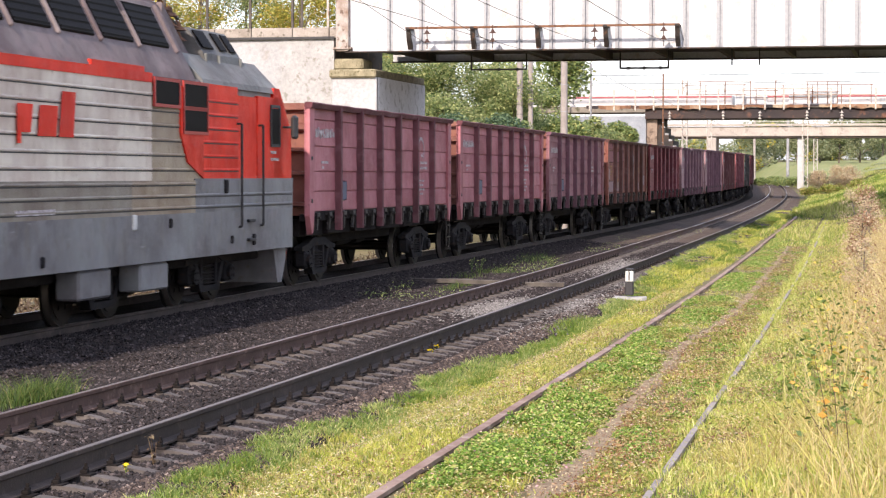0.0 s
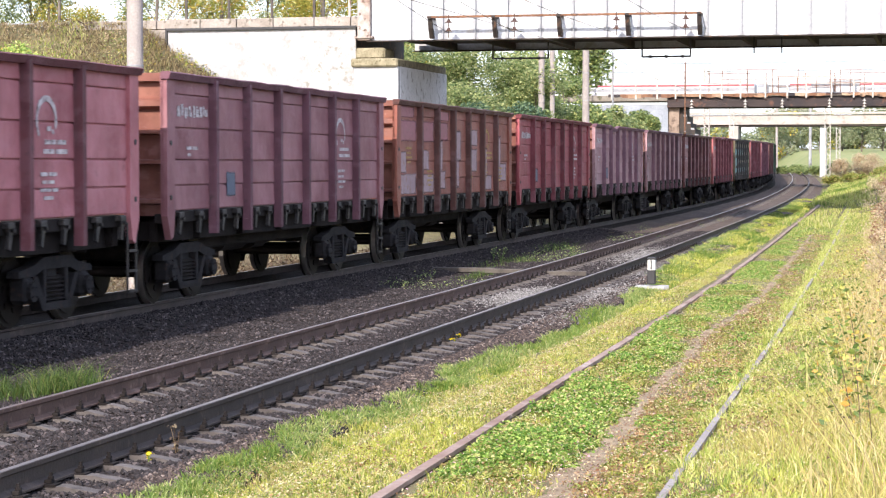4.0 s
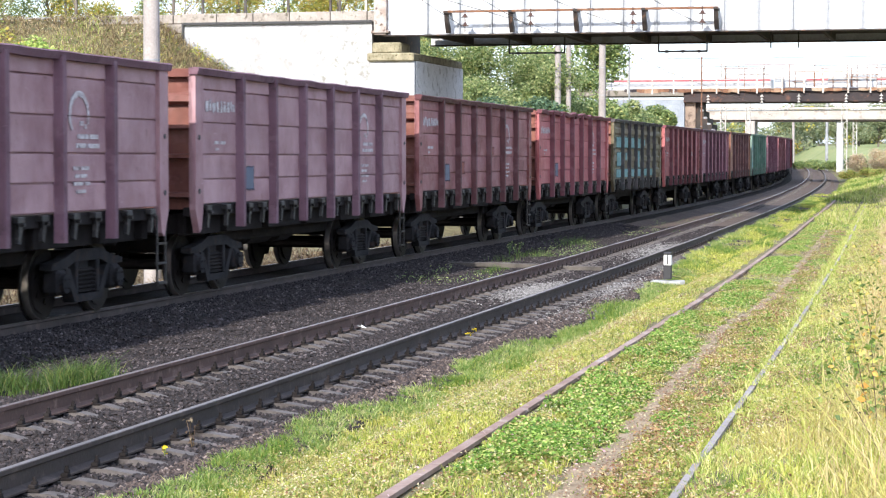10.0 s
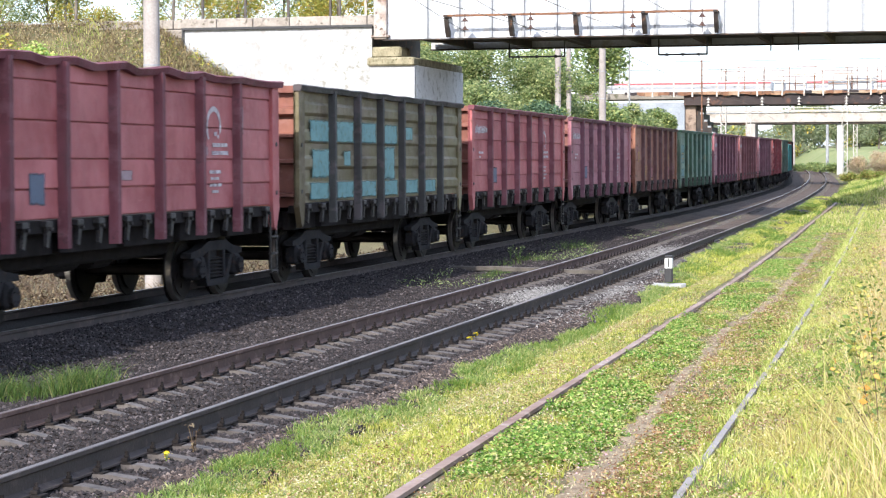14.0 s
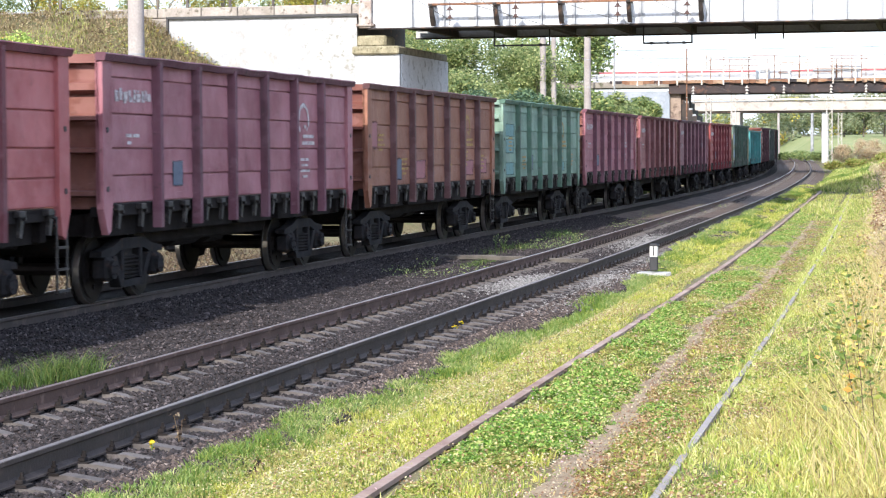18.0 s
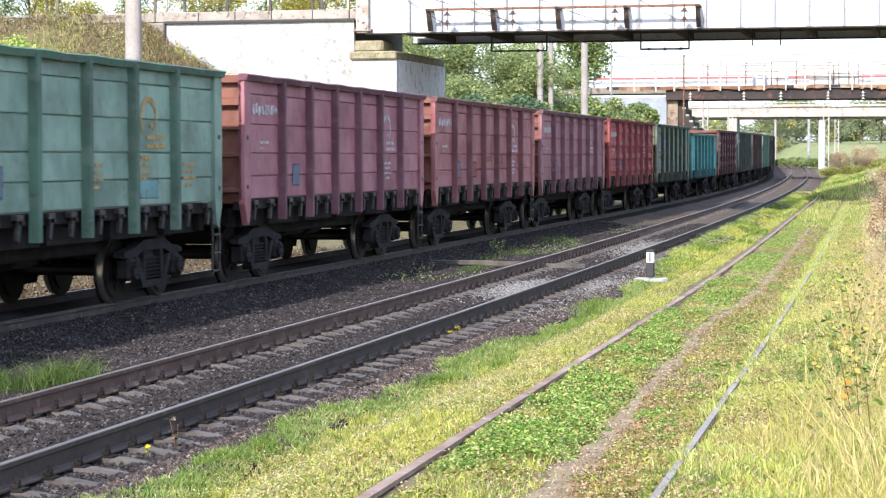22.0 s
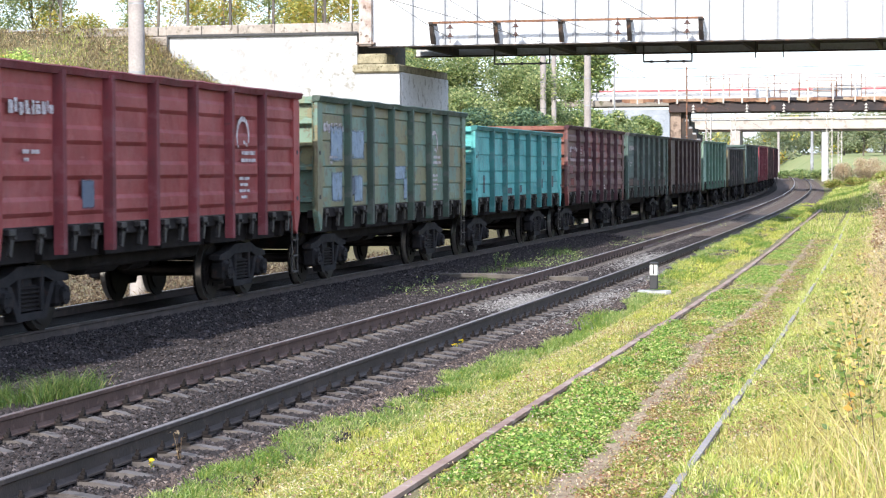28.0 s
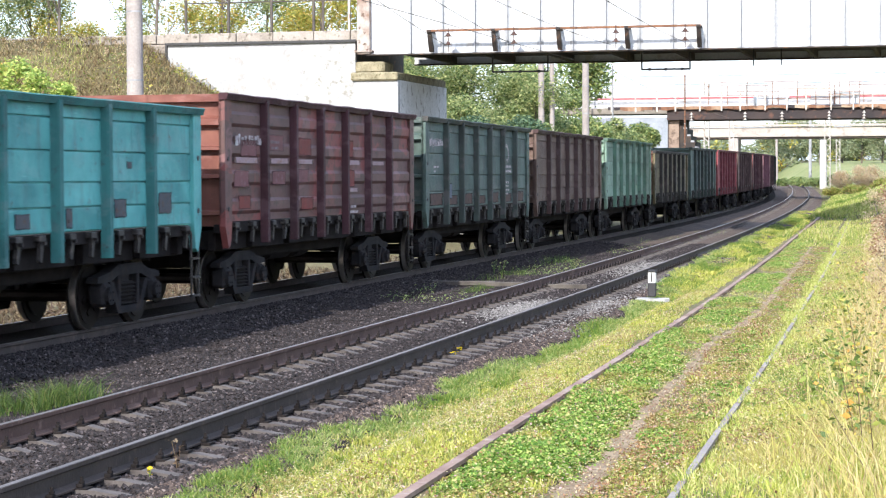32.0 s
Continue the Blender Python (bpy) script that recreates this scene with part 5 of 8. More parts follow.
for y, w in ((5.10, 0.55), (5.90, 0.34), (6.42, 0.34)):
    bm = bmesh.new()
    box(bm, (0.975, y, 4.33), (0.36, w, 0.03), 0.01, Matrix.Rotation(radians(56.3), 4, "Y"))
    part("housing_panel", bm, M_GLASS, cool, "black inset panel")
bm = bmesh.new()
for y in (4.80, 5.50, 6.66):
    box(bm, (1.13, y, 3.88), (0.05, 0.05, 0.42), 0.01)
box(bm, (1.12, 5.55, 3.70), (0.06, 2.0, 0.05), 0.01)
part("housing_frame", bm, M_LCAB, cool)
for y0, y1 in ((2.62, 3.40),):
    bm = bmesh.new()
    box(bm, (1.25, (y0 + y1) / 2, 3.86), (0.34, y1 - y0, 0.03), 0.01, Matrix.Rotation(radians(50), 4, "Y"))
    part("roof_hatch", bm, M_GLASS, loco, "dark hatch in the roof slope")
bm = bmesh.new()
plate(bm, ((3.2, 3.56), (4.75, 3.56), (4.75, 3.95), (4.35, 4.12), (3.2, 4.80)), -0.95, 0.95, "x")
part("roof_slope", bm, M_LROOF, loco, "dark sloping end of the raised roof")
for y, z in ((3.75, 4.52), (4.15, 4.28), (4.55, 4.08)):
    part("roof_insulator", insulator_bm(0.72, y, z + 0.2, 2, 0.17), M_RUST, loco, "rust-red roof insulator")
for y, z, ln in ((4.05, 4.62, 1.1), (4.15, 4.72, 0.9)):
    bm = bmesh.new()
    rod(bm, (0.72, y - ln / 2, z + 0.12), (0.72, y + ln / 2, z - 0.08), 0.03, n=6)
    rod(bm, (-0.6, y, z), (0.72, y, z), 0.025, n=6)
    part("busbar", bm, M_BLACK, loco, "dark roof busbar")
bm = bmesh.new()
for q in range(4):
    rod(bm, (-0.55, 3.55 + q * 0.3, 4.80 - q * 0.09), (0.62, 3.55 + q * 0.3, 4.80 - q * 0.09), 0.022, n=6)
for x in (-0.5, 0.58):
    rod(bm, (x, 3.4, 4.84), (x, 4.6, 4.48), 0.03, n=6)
part("pantograph_frame", bm, M_RUST, loco, "rust-red frame of the folded pantograph")
for k in range(5):
    bm = bmesh.new()
    box(bm, (1.105, -7.2 + k * 1.55 + 3.0, 4.36), (0.72, 1.25, 0.05), 0.02, Matrix.Rotation(radians(62.4), 4, "Y"))
    lv = part("roof_louvre", bm, M_GLASS, loco, "black louvred air intake")
    bm = bmesh.new()
    for q in range(6):
        box(bm, (1.265 - q * 0.058, -7.2 + k * 1.55 + 3.0, 4.10 + q * 0.111), (0.025, 1.18, 0.03))
    part("louvre_slats", bm, M_GLASS, lv)["kind"] = "stuff"
for y in (-4.9, -3.4, -1.85, -0.3, 1.25, 2.9):
    bm = bmesh.new()
    box(bm, (1.115, y, 4.35), (0.84, 0.07, 0.08), 0.02, Matrix.Rotation(radians(62.4), 4, "Y"))
    part("roof_rib", bm, M_LROOF, loco)
for y, z, h in ((-4.0, 4.68, 0.28), (-2.6, 4.68, 0.28), (0.2, 4.68, 0.28), (3.2, 4.68, 0.28)):
    part("roof_insulator", insulator_bm(0.8, y, z + h), M_RUST, loco, "rust-red roof insulator")
bm = bmesh.new()
rod(bm, (0.8, -8.0, 5.0), (0.8, 3.4, 5.0), 0.02, n=6)
part("roof_cable", bm, M_RUST, loco)
for a, b, c, d in ((1.27, 2.33, 3.16, 3.50), (2.57, 3.66, 3.16, 3.50), (2.57, 3.66, 2.78, 3.10)):
    bm = bmesh.new()
    box(bm, (1.525, (a + b) / 2, (c + d) / 2), (0.02, b - a, d - c), 0.005)
    w = part("side_window", bm, M_GLASS, loco, "dark side window")
    bm = bmesh.new()
    for z in (c - 0.025, d + 0.025):
        box(bm, (1.53, (a + b) / 2, z), (0.03, b - a + 0.1, 0.05))
    for y in (a - 0.025, b + 0.025):
        box(bm, (1.53, y, (c + d) / 2), (0.03, 0.05, d - c))
    part("window_frame", bm, M_LFRAME, w, "dark red window frame")
bm = bmesh.new()
box(bm, (1.51, 7.45, 2.95), (0.03, 0.42, 0.62), 0.01)
part("cab_window", bm, M_GLASS, loco, "narrow cab side window")
for y in (5.3, 6.5):
    bm = bmesh.new()
    rod(bm, (1.585, y, 1.25), (1.585, y, 2.95), 0.022, n=8)
    for z in (1.25, 2.95):
        rod(bm, (1.5, y, z), (1.585, y, z), 0.018, n=6)
    part("handrail", bm, M_BLACK, loco, "black vertical handrail")
bm = bmesh.new()
for z, w in ((2.50, 0.34), (2.38, 0.50)):
    for q in range(4):
        box(bm, (1.503, 7.20 + (q + 0.5) * w / 4, z), (0.006, w / 4 - 0.03, 0.05))
part("worn_lettering", bm, M_MARK, loco)["kind"] = "stuff"
for y0, y1, z0, z1 in ((7.20, 7.72, 2.62, 3.30),):
    bm = bmesh.new()
    for z in (z0, z1):
        box(bm, (1.512, (y0 + y1) / 2, z), (0.03, y1 - y0, 0.05))
    for y in (y0, y1):
        box(bm, (1.512, y, (z0 + z1) / 2), (0.03, 0.05, z1 - z0))
    part("cab_window_frame", bm, M_BLACK, loco)
for z in (1.02, 1.34):
    bm = bmesh.new()
    box(bm, (1.54, 5.9, z), (0.10, 0.34, 0.05), 0.01)
    part("door_step", bm, M_BLACK, loco)
bm = bmesh.new()
box(bm, (1.70, 8.02, 2.95), (0.10, 0.22, 0.42), 0.04)
rod(bm, (1.5, 7.95, 2.95), (1.7, 8.0, 2.95), 0.02)
part("mirror", bm, M_BLACK, loco, "black rear-view mirror")
for y, z, s in ((0.35, 1.42, 0.14), (1.9, 1.38, 0.09), (-3.0, 0.98, 0.09), (4.6, 1.92, 0.14), (6.1, 1.02, 0.12), (4.9, 1.05, 0.08)):
    bm = bmesh.new()
    box(bm, (1.54, y, z), (0.05, s, s * 1.6), 0.015)
    part("side_lamp" if y == 0.35 else "socket", bm, M_WHITE if y == 0.35 else M_IRON, loco)
# the operator's red sign: three plain red shapes
for y, pts in ((-3.75, ((0, 0), (0.12, 0), (0.12, 0.14), (0.42, 0.14), (0.5, 0.5), (0.0, 0.5))), (-3.1, ((0, 0.1), (0.6, 0.1), (0.68, 0.5), (0.08, 0.5))), (-2.4, ((0, 0.1), (0.5, 0.1), (0.58, 0.7), (0.12, 0.7)))):
    bm = bmesh.new()
    plate(bm, tuple((y + a, 2.5 + b) for a, b in pts), 1.527, 1.531, "x")
    part("sign_shape", bm, M_LRED, loco, "plain red sign shape")
bm = bmesh.new()
box(bm, (1.5325, -3.2, 1.62), (0.004, 1.3, 0.07))
part("worn_lettering", bm, M_MARK, loco)
for y in (-1.0, 1.38):
    bm = bmesh.new()
    box(bm, (1.30, y, 0.60), (0.35, 1.2, 0.40), 0.03)
    part("equipment_box", bm, M_LGREY, loco, "grey underfloor equipment box")
bm = bmesh.new()
box(bm, (0, 0, 0.78), (2.2, 16.6, 0.30), 0.03)
part("underframe", bm, M_GREASE, loco)
bm = bmesh.new()
plate(bm, ((7.7, 0.82), (8.45, 0.82), (8.45, 0.60), (8.2, 0.20), (7.95, 0.20)), -1.4, 1.4, "x")
part("rail_guard", bm, M_LGREY, loco, "grey end guard over the rails")
for y in (-4.6, 0.2, 5.0):
    bogie(loco, y)
bm = bmesh.new()
for x in (-0.5, 0.5):
    for y in (1.6, 2.9):
        rod(bm, (x, y, 4.2), (x, y, 4.42), 0.07)
for a, b in (((-0.5, 1.6, 4.42), (0.5, 1.6, 4.42)), ((-0.5, 2.9, 4.42), (0.5, 2.9, 4.42)), ((-0.5, 1.6, 4.42), (-0.5, 2.9, 4.42)), ((0.5, 1.6, 4.42), (0.5, 2.9, 4.42)),
             ((-0.4, 1.7, 4.45), (0, 4.0, 4.62)), ((0.4, 1.7, 4.45), (0, 4.0, 4.62)), ((-0.7, 4.0, 4.66), (0.7, 4.0, 4.66))):
    rod(bm, a, b, 0.03, n=6)
part("pantograph", bm, M_RUST, loco, "folded rust-red pantograph").location = (0, 0, 0.48)
bm = coupler_bm()
c = part("coupler", bm, M_GREASE, loco)
c.location = (0, 1.85, 0)


# ---- the first bridge, its abutment and the road bank ----
BY = 85.0
M_STIFF = mat_plain("grey_girder_edges", (0.40, 0.42, 0.46), 0.6)
bridge = thing("railway_bridge", "white-painted steel girder bridge over the tracks", "bridge")
bm = bmesh.new()
box(bm, (-4.7, BY + 0.02, 8.65), (36.3, 0.03, 3.1))
box(bm, (-4.7, BY + 8.0, 8.65), (36.3, 0.03, 3.1))
part("girder_web", bm, M_GIRDER, bridge, "white riveted girder web")
bm = bmesh.new()
for yy in (BY, BY + 8.0):
    box(bm, (-4.7, yy, 7.07), (36.3, 0.42, 0.05))
    box(bm, (-4.7, yy, 10.2), (36.3, 0.42, 0.05))
part("flange", bm, M_SOFFIT, bridge, "dark rust-edged girder flange")
for i in range(27):
    x = -21.02 + i * 1.32
    bm = bmesh.new()
    box(bm, (x, BY - 0.07, 8.64), (0.025, 0.14, 3.05))
    box(bm, (x, BY - 0.006, 8.64), (0.26, 0.014, 3.05))
    for k in range(14):
        rod(bm, (x - 0.05, BY - 0.012, 7.25 + k * 0.21), (x - 0.05, BY - 0.035, 7.25 + k * 0.21), 0.022, n=5)
    part("stiffener", bm, M_STIFF, bridge)
# Deck and cross beams: the shade underneath is put into their near-black colour.
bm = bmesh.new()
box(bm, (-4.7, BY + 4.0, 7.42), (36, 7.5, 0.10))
part("deck", bm, M_SOFFIT, bridge, "bridge deck underside, darkened for its shade")
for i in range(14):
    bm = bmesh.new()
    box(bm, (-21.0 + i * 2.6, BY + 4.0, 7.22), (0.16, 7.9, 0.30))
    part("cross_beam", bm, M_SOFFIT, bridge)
bm = bmesh.new()
box(bm, (-4.7, BY + 4.0, 10.32), (36.3, 8.6, 0.2))
part("upper_deck", bm, M_CONCRETE, bridge)
# outrigger with insulators on its face
bm = bmesh.new()
box(bm, (-14.75, BY - 0.78, 7.95), (10.9, 0.09, 0.09), 0.01)
outrig = part("outrigger_bar", bm, M_RUST, bridge, "rusty angle bar along the girder")
for x in (-20.1, -17.5, -14.9, -12.2, -9.4):
    bm = bmesh.new()
    box(bm, (x, BY - 0.45, 7.93), (0.16, 0.8, 0.10), 0.01)
    plate(bm, ((BY - 0.80, 7.98), (BY - 0.62, 7.98), (BY - 0.50, 7.60), (BY - 0.22, 7.32), (BY - 0.22, 7.12), (BY - 0.42, 7.12), (BY - 0.66, 7.50)), x - 0.08, x + 0.08, "x")
    part("bracket", bm, M_SOFFIT, outrig)


for x in (-19.3, -16.65, -12.6, -9.9):
    part("insulator", insulator_bm(x, BY - 0.85, 7.36), M_PORC, bridge, "dark porcelain insulator")
for x0, x1 in ((-18.2, -15.9), (-12.05, -10.1)):
    bm = bmesh.new()
    box(bm, (0.5 * (x0 + x1), BY + 2.5, 6.44), (x1 - x0, 0.07, 0.07))
    for x in (x0, x1):
        box(bm, (x, BY + 2.5, 6.78), (0.06, 0.06, 0.72))
    for k in range(3):
        x = x0 + (k + 0.5) * (x1 - x0) / 3
        rod(bm, (x, BY + 2.5, 6.38), (x, BY + 2.5, 6.50), 0.055, n=8)
    part("wire_hanger", bm, M_BLACK, bridge, "black hanger for the contact wire")
for x in (-7.6, -6.5):
    bm = bmesh.new()
    rod(bm, (x, BY + 3, 6.55), (x, BY + 3, 7.2), 0.03, n=6)
    part("hanger_rod", bm, M_BLACK, bridge)
bm = bmesh.new()
box(bm, (-22.95, BY - 0.1, 8.7), (0.52, 0.35, 3.2), 0.02)
box(bm, (-22.95, BY - 0.1, 7.22), (0.75, 0.5, 0.10), 0.02)
part("end_post", bm, M_ENDPOST, bridge, "rust-stained end post of the girder")

abut = thing("bridge_abutment", "whitewashed bridge abutment with worn concrete bearing shelf", "abutment")
bm = bmesh.new()
box(bm, (-27.375, BY + 0.9, 3.6), (8.05, 1.8, 8.14))
part("wing_wall", bm, M_WINGWALL, abut, "whitewashed wing wall")
bm = bmesh.new()
box(bm, (-24.45, BY - 0.012, 5.0), (2.2, 0.02, 5.34))
part("worn_strip", bm, M_WHITEWORN, abut, "whitewash worn down to the brick")
bm = bmesh.new()
box(bm, (-22.46, BY + 4.1, 2.85), (1.86, 8.6, 6.4), 0.03)
part("pier_block", bm, M_WHITEWASH, abut, "whitewashed front block")
# Side face: extra brightness is painted in, since little sun reaches it.
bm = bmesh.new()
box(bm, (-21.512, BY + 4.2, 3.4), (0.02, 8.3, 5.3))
part("side_face", bm, M_SIDEFACE, abut, "stained side face, lightened to lift its shade")
bm = bmesh.new()
box(bm, (-22.5, BY + 4.0, 6.20), (1.95, 8.7, 0.34), 0.06)
box(bm, (-22.75, BY + 0.7, 6.58), (1.25, 1.5, 0.46), 0.08)
part("bearing_shelf", bm, M_MOSSY, abut, "mossy concrete bearing shelf")
# Recess behind the bearings, its shade put in as dark colour.
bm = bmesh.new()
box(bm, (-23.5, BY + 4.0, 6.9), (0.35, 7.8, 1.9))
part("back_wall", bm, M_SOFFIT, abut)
rp = random.Random(31)
x = -31.45
while x < -23.2:
    w = min(rp.uniform(1.5, 1.95), -23.15 - x)
    bm = bmesh.new()
    box(bm, (x + w / 2, BY + 0.55 + rp.uniform(-0.02, 0.02), 7.87 + rp.uniform(-0.015, 0.015)), (w - 0.03, 1.3, 0.40 + rp.uniform(-0.02, 0.03)), 0.025)
    part("parapet_panel", bm, M_PARAPET, abut, "weathered pale concrete parapet panel")
    x += w
for row in range(3):
    x = -35.75 - 0.3 * (row % 2)
    while x < -31.6:
        w = min(rp.uniform(0.7, 1.15), -31.48 - x)
        bm = bmesh.new()
        box(bm, (x + w / 2, BY + 0.55 + rp.uniform(-0.02, 0.02), 7.89 - 0.40 * row), (w - 0.03, 0.45, 0.375), 0.025)
        part("stone_block", bm, M_PARAPET, abut)
        x += w
bm = bmesh.new()
box(bm, (-31.43, BY - 0.04, 7.35), (0.10, 0.10, 0.75), 0.01)
part("joint_strip", bm, M_BLACK, abut, "dark joint at the end of the wing wall")
# Black strip standing in for the shadow line below the parapet.
bm = bmesh.new()
box(bm, (-27.35, BY - 0.06, 7.66), (8.1, 0.14, 0.10))
part("drip_edge", bm, M_BLACK, abut)
fence = thing("railing", "grey iron railing along the parapet", "railing")
for px in (-30.7, -28.85, -27.0, -25.2, -24.8, -23.7):
    bm = bmesh.new()
    box(bm, (px, BY + 0.35, 8.75), (0.10, 0.10, 1.5), 0.01)
    part("post", bm, M_PALEIRON if px > -24 else M_WOOD, fence)
for z in (9.35,):
    bm = bmesh.new()
    box(bm, (-27.15, BY + 0.35, z), (7.2, 0.05, 0.05))
    part("rail_bar", bm, M_WOOD, fence)
bm = bmesh.new()
box(bm, (-41.3, BY + 0.5, 8.02), (11, 0.10, 0.09), 0.02)
tagged(part("guard_beam", bm, M_STAINED), "long grey guard beam on the bank", "guard rail")
abut2 = thing("bridge_abutment", "plain abutment closing the bridge on its other side", "abutment")
bm = bmesh.new()
box(bm, (17.5, BY + 4.1, 3.4), (8.0, 9.5, 7.3), 0.03)
part("wall", bm, M_WHITEWASH, abut2)

# ---- the second bridge ----
B2 = 180.0
bridge2 = thing("railway_bridge", "rusty flat bridge with a pale railing and cable gantries", "bridge")
bm = bmesh.new()
box(bm, (-7.2, B2 + 2.5, 7.25), (31, 5.0, 0.9), 0.03)
part("beam", bm, M_BEAM2, bridge2, "dark rusty bridge beam")
rd = random.Random(8)
x = -27.6
while x < 8:
    w = rd.uniform(0.4, 1.3)
    bm = bmesh.new()
    lo = 7.68 + rd.uniform(-0.06, 0.04)
    plate(bm, ((x, lo + rd.uniform(-0.06, 0.06)), (x + w * 0.4, lo + rd.uniform(-0.10, 0.06)), (x + w - 0.02, lo + rd.uniform(-0.06, 0.06)), (x + w - 0.02, 7.92 + rd.uniform(-0.01, 0.02)), (x, 7.92 + rd.uniform(-0.01, 0.02))), B2 - 0.25 - rd.uniform(0, 0.05), B2 + 0.05, "y")
    part("deck_edge_plate", bm, rd.choice((M_RUSTPALE,) * 3 + (M_RUST,) * 2 + (M_BEAM2,)), bridge2)
    x += w
for i in range(18):
    x = -27.3 + i * 1.78 + (0.25 if i % 3 else 0)
    bm = bmesh.new()
    box(bm, (x, B2 - 0.28, 8.37), (0.13, 0.09, 1.75), 0.01)
    part("railing_post", bm, M_PALEIRON, bridge2)
for z, th in ((9.22, 0.07), (8.68, 0.04)):
    bm = bmesh.new()
    box(bm, (-9.6, B2 - 0.25, z), (36, 0.06, th))
    part("railing_bar", bm, M_PALEIRON, bridge2)
for x in (-20.6, -16.2, -13.2, -9.4, -6.6):
    bm = insulator_bm(x, B2 - 0.55, 6.75, 3, 0.24)
    part("insulator", bm, M_PALEIRON, bridge2)
for x0, x1, z1 in ((-19.3, -14.6, 9.6), (-18.2, -12.0, 9.9), (-11.4, -4.3, 9.55), (-9.4, -7.0, 9.8), (-13.6, -9.0, 9.3)):
    for x in np.linspace(x0, x1, 4):
        bm = bmesh.new()
        box(bm, (float(x), B2 + 0.6, (8 + z1) / 2), (0.06, 0.06, z1 - 8))
        part("gantry_post", bm, M_RUST, bridge2, "rusty cable gantry post")
    for z in (z1, z1 - 0.8):
        bm = bmesh.new()
        box(bm, ((x0 + x1) / 2, B2 + 0.6, z), (x1 - x0 + 0.4, 0.05, 0.05))
        part("gantry_bar", bm, M_RUST, bridge2, "rusty cable gantry bar")
bm = bmesh.new()
box(bm, (-9.0, B2 + 0.8, 8.4), (3.9, 0.08, 1.1))
part("screen_plate", bm, M_GIRDER, bridge2, "pale screen plate behind the railing")
bm = bmesh.new()
box(bm, (-14.0, B2 + 0.8, 8.35), (2.6, 0.08, 0.9))
part("screen_plate", bm, M_GIRDER, bridge2)
ab2 = thing("bridge_abutment", "white brick abutment with a stepped dark corner", "abutment")
bm = bmesh.new()
box(bm, (-26.6, B2 + 1.4, 3.2), (7.9, 2.4, 7.7), 0.02)
part("wing_wall", bm, M_WALLB, ab2, "pale blue-white brick wall")
bm = bmesh.new()
box(bm, (-22.2, B2 + 1.0, 3.17), (0.9, 1.0, 7.3), 0.02)
part("bearing_pillar", bm, M_BRICKPALE, ab2, "pale brown brick pillar under the beam")
bm = bmesh.new()
plate(bm, ((-21.75, -0.5), (-20.1, -0.5), (-20.1, 4.5), (-20.45, 4.5), (-20.45, 5.0), (-20.8, 5.0), (-20.8, 5.5), (-21.1, 5.5), (-21.1, 6.1), (-21.4, 6.1), (-21.4, 6.82), (-21.75, 6.82)), B2 + 0.75, B2 + 5, "y")
part("bearing_block", bm, M_SOFFIT, ab2, "stepped dark bearing block")
for k, (x, z) in enumerate(((-20.45, 4.62), (-20.8, 5.12), (-21.1, 5.62), (-21.4, 6.22))):
    bm = bmesh.new()
    box(bm, (x + 0.14, B2 + 0.71, z - 0.08), (0.30, 0.10, 0.16), 0.02)
    part("stone_step", bm, M_STAINED, ab2, "pale worn stone step")
# a passenger train standing on the second crossing
M_COACH = mat_plain("coach_grey", (0.62, 0.62, 0.64), 0.4)
M_COACHRED = mat_plain("coach_red", (0.42, 0.10, 0.12), 0.4)
coach = thing("passenger_coach", "pale grey railcar with red stripes beyond the bridge", "railcar")
for x0, x1 in ((-38.0, -16.0), (-15.4, 8.0)):
    bm = bmesh.new()
    box(bm, ((x0 + x1) / 2, B2 + 7.2, 8.42), (x1 - x0, 2.8, 1.15), 0.1)
    cb = part("coach_body", bm, M_COACH, coach)
    for z, th, mm in ((8.82, 0.15, M_COACHRED), (8.45, 0.26, M_STAINED)):
        bm = bmesh.new()
        box(bm, ((x0 + x1) / 2, B2 + 5.79, z), (x1 - x0 - 0.1, 0.03, th))
        part("stripe", bm, mm, cb)
bm = bmesh.new()
box(bm, (-12, B2 + 7.4, 7.75), (60, 4.8, 0.5))
part("roadbed", bm, M_CONCRETE, bridge2)

# ---- the third bridge ----
B3 = 270.0
bridge3 = thing("road_bridge", "beige concrete road bridge on slender piers", "bridge")
bm = bmesh.new()
box(bm, (-8, B3 + 3, 7.55), (48, 6.0, 1.2), 0.05)
part("beam", bm, M_BEIGE, bridge3, "beige concrete beam")
bm = bmesh.new()
box(bm, (-8, B3 - 0.15, 8.35), (48, 0.25, 0.28), 0.02)
part("parapet", bm, M_BEIGE, bridge3)
for z in (8.75, 9.15):
    bm = bmesh.new()
    box(bm, (-8, B3 - 0.1, z), (48, 0.06, 0.07))
    part("railing_bar", bm, M_PALEIRON, bridge3)
# Dark sheet under the pale beam, painting in the shade of its underside.
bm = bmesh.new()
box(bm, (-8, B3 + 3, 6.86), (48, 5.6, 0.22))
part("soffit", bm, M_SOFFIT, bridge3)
for x, w in ((-25.7, 1.1), (-14.9, 0.8), (3.0, 1.2)):
    bm = bmesh.new()
    box(bm, (x, B3 + 1.2, 3.1), (w, 1.4 if x > -20 else 4.0, 7.4), 0.05)
    part("pier", bm, M_BEIGE if x < -20 else M_WHITEWASH, bridge3, "pale concrete pier")


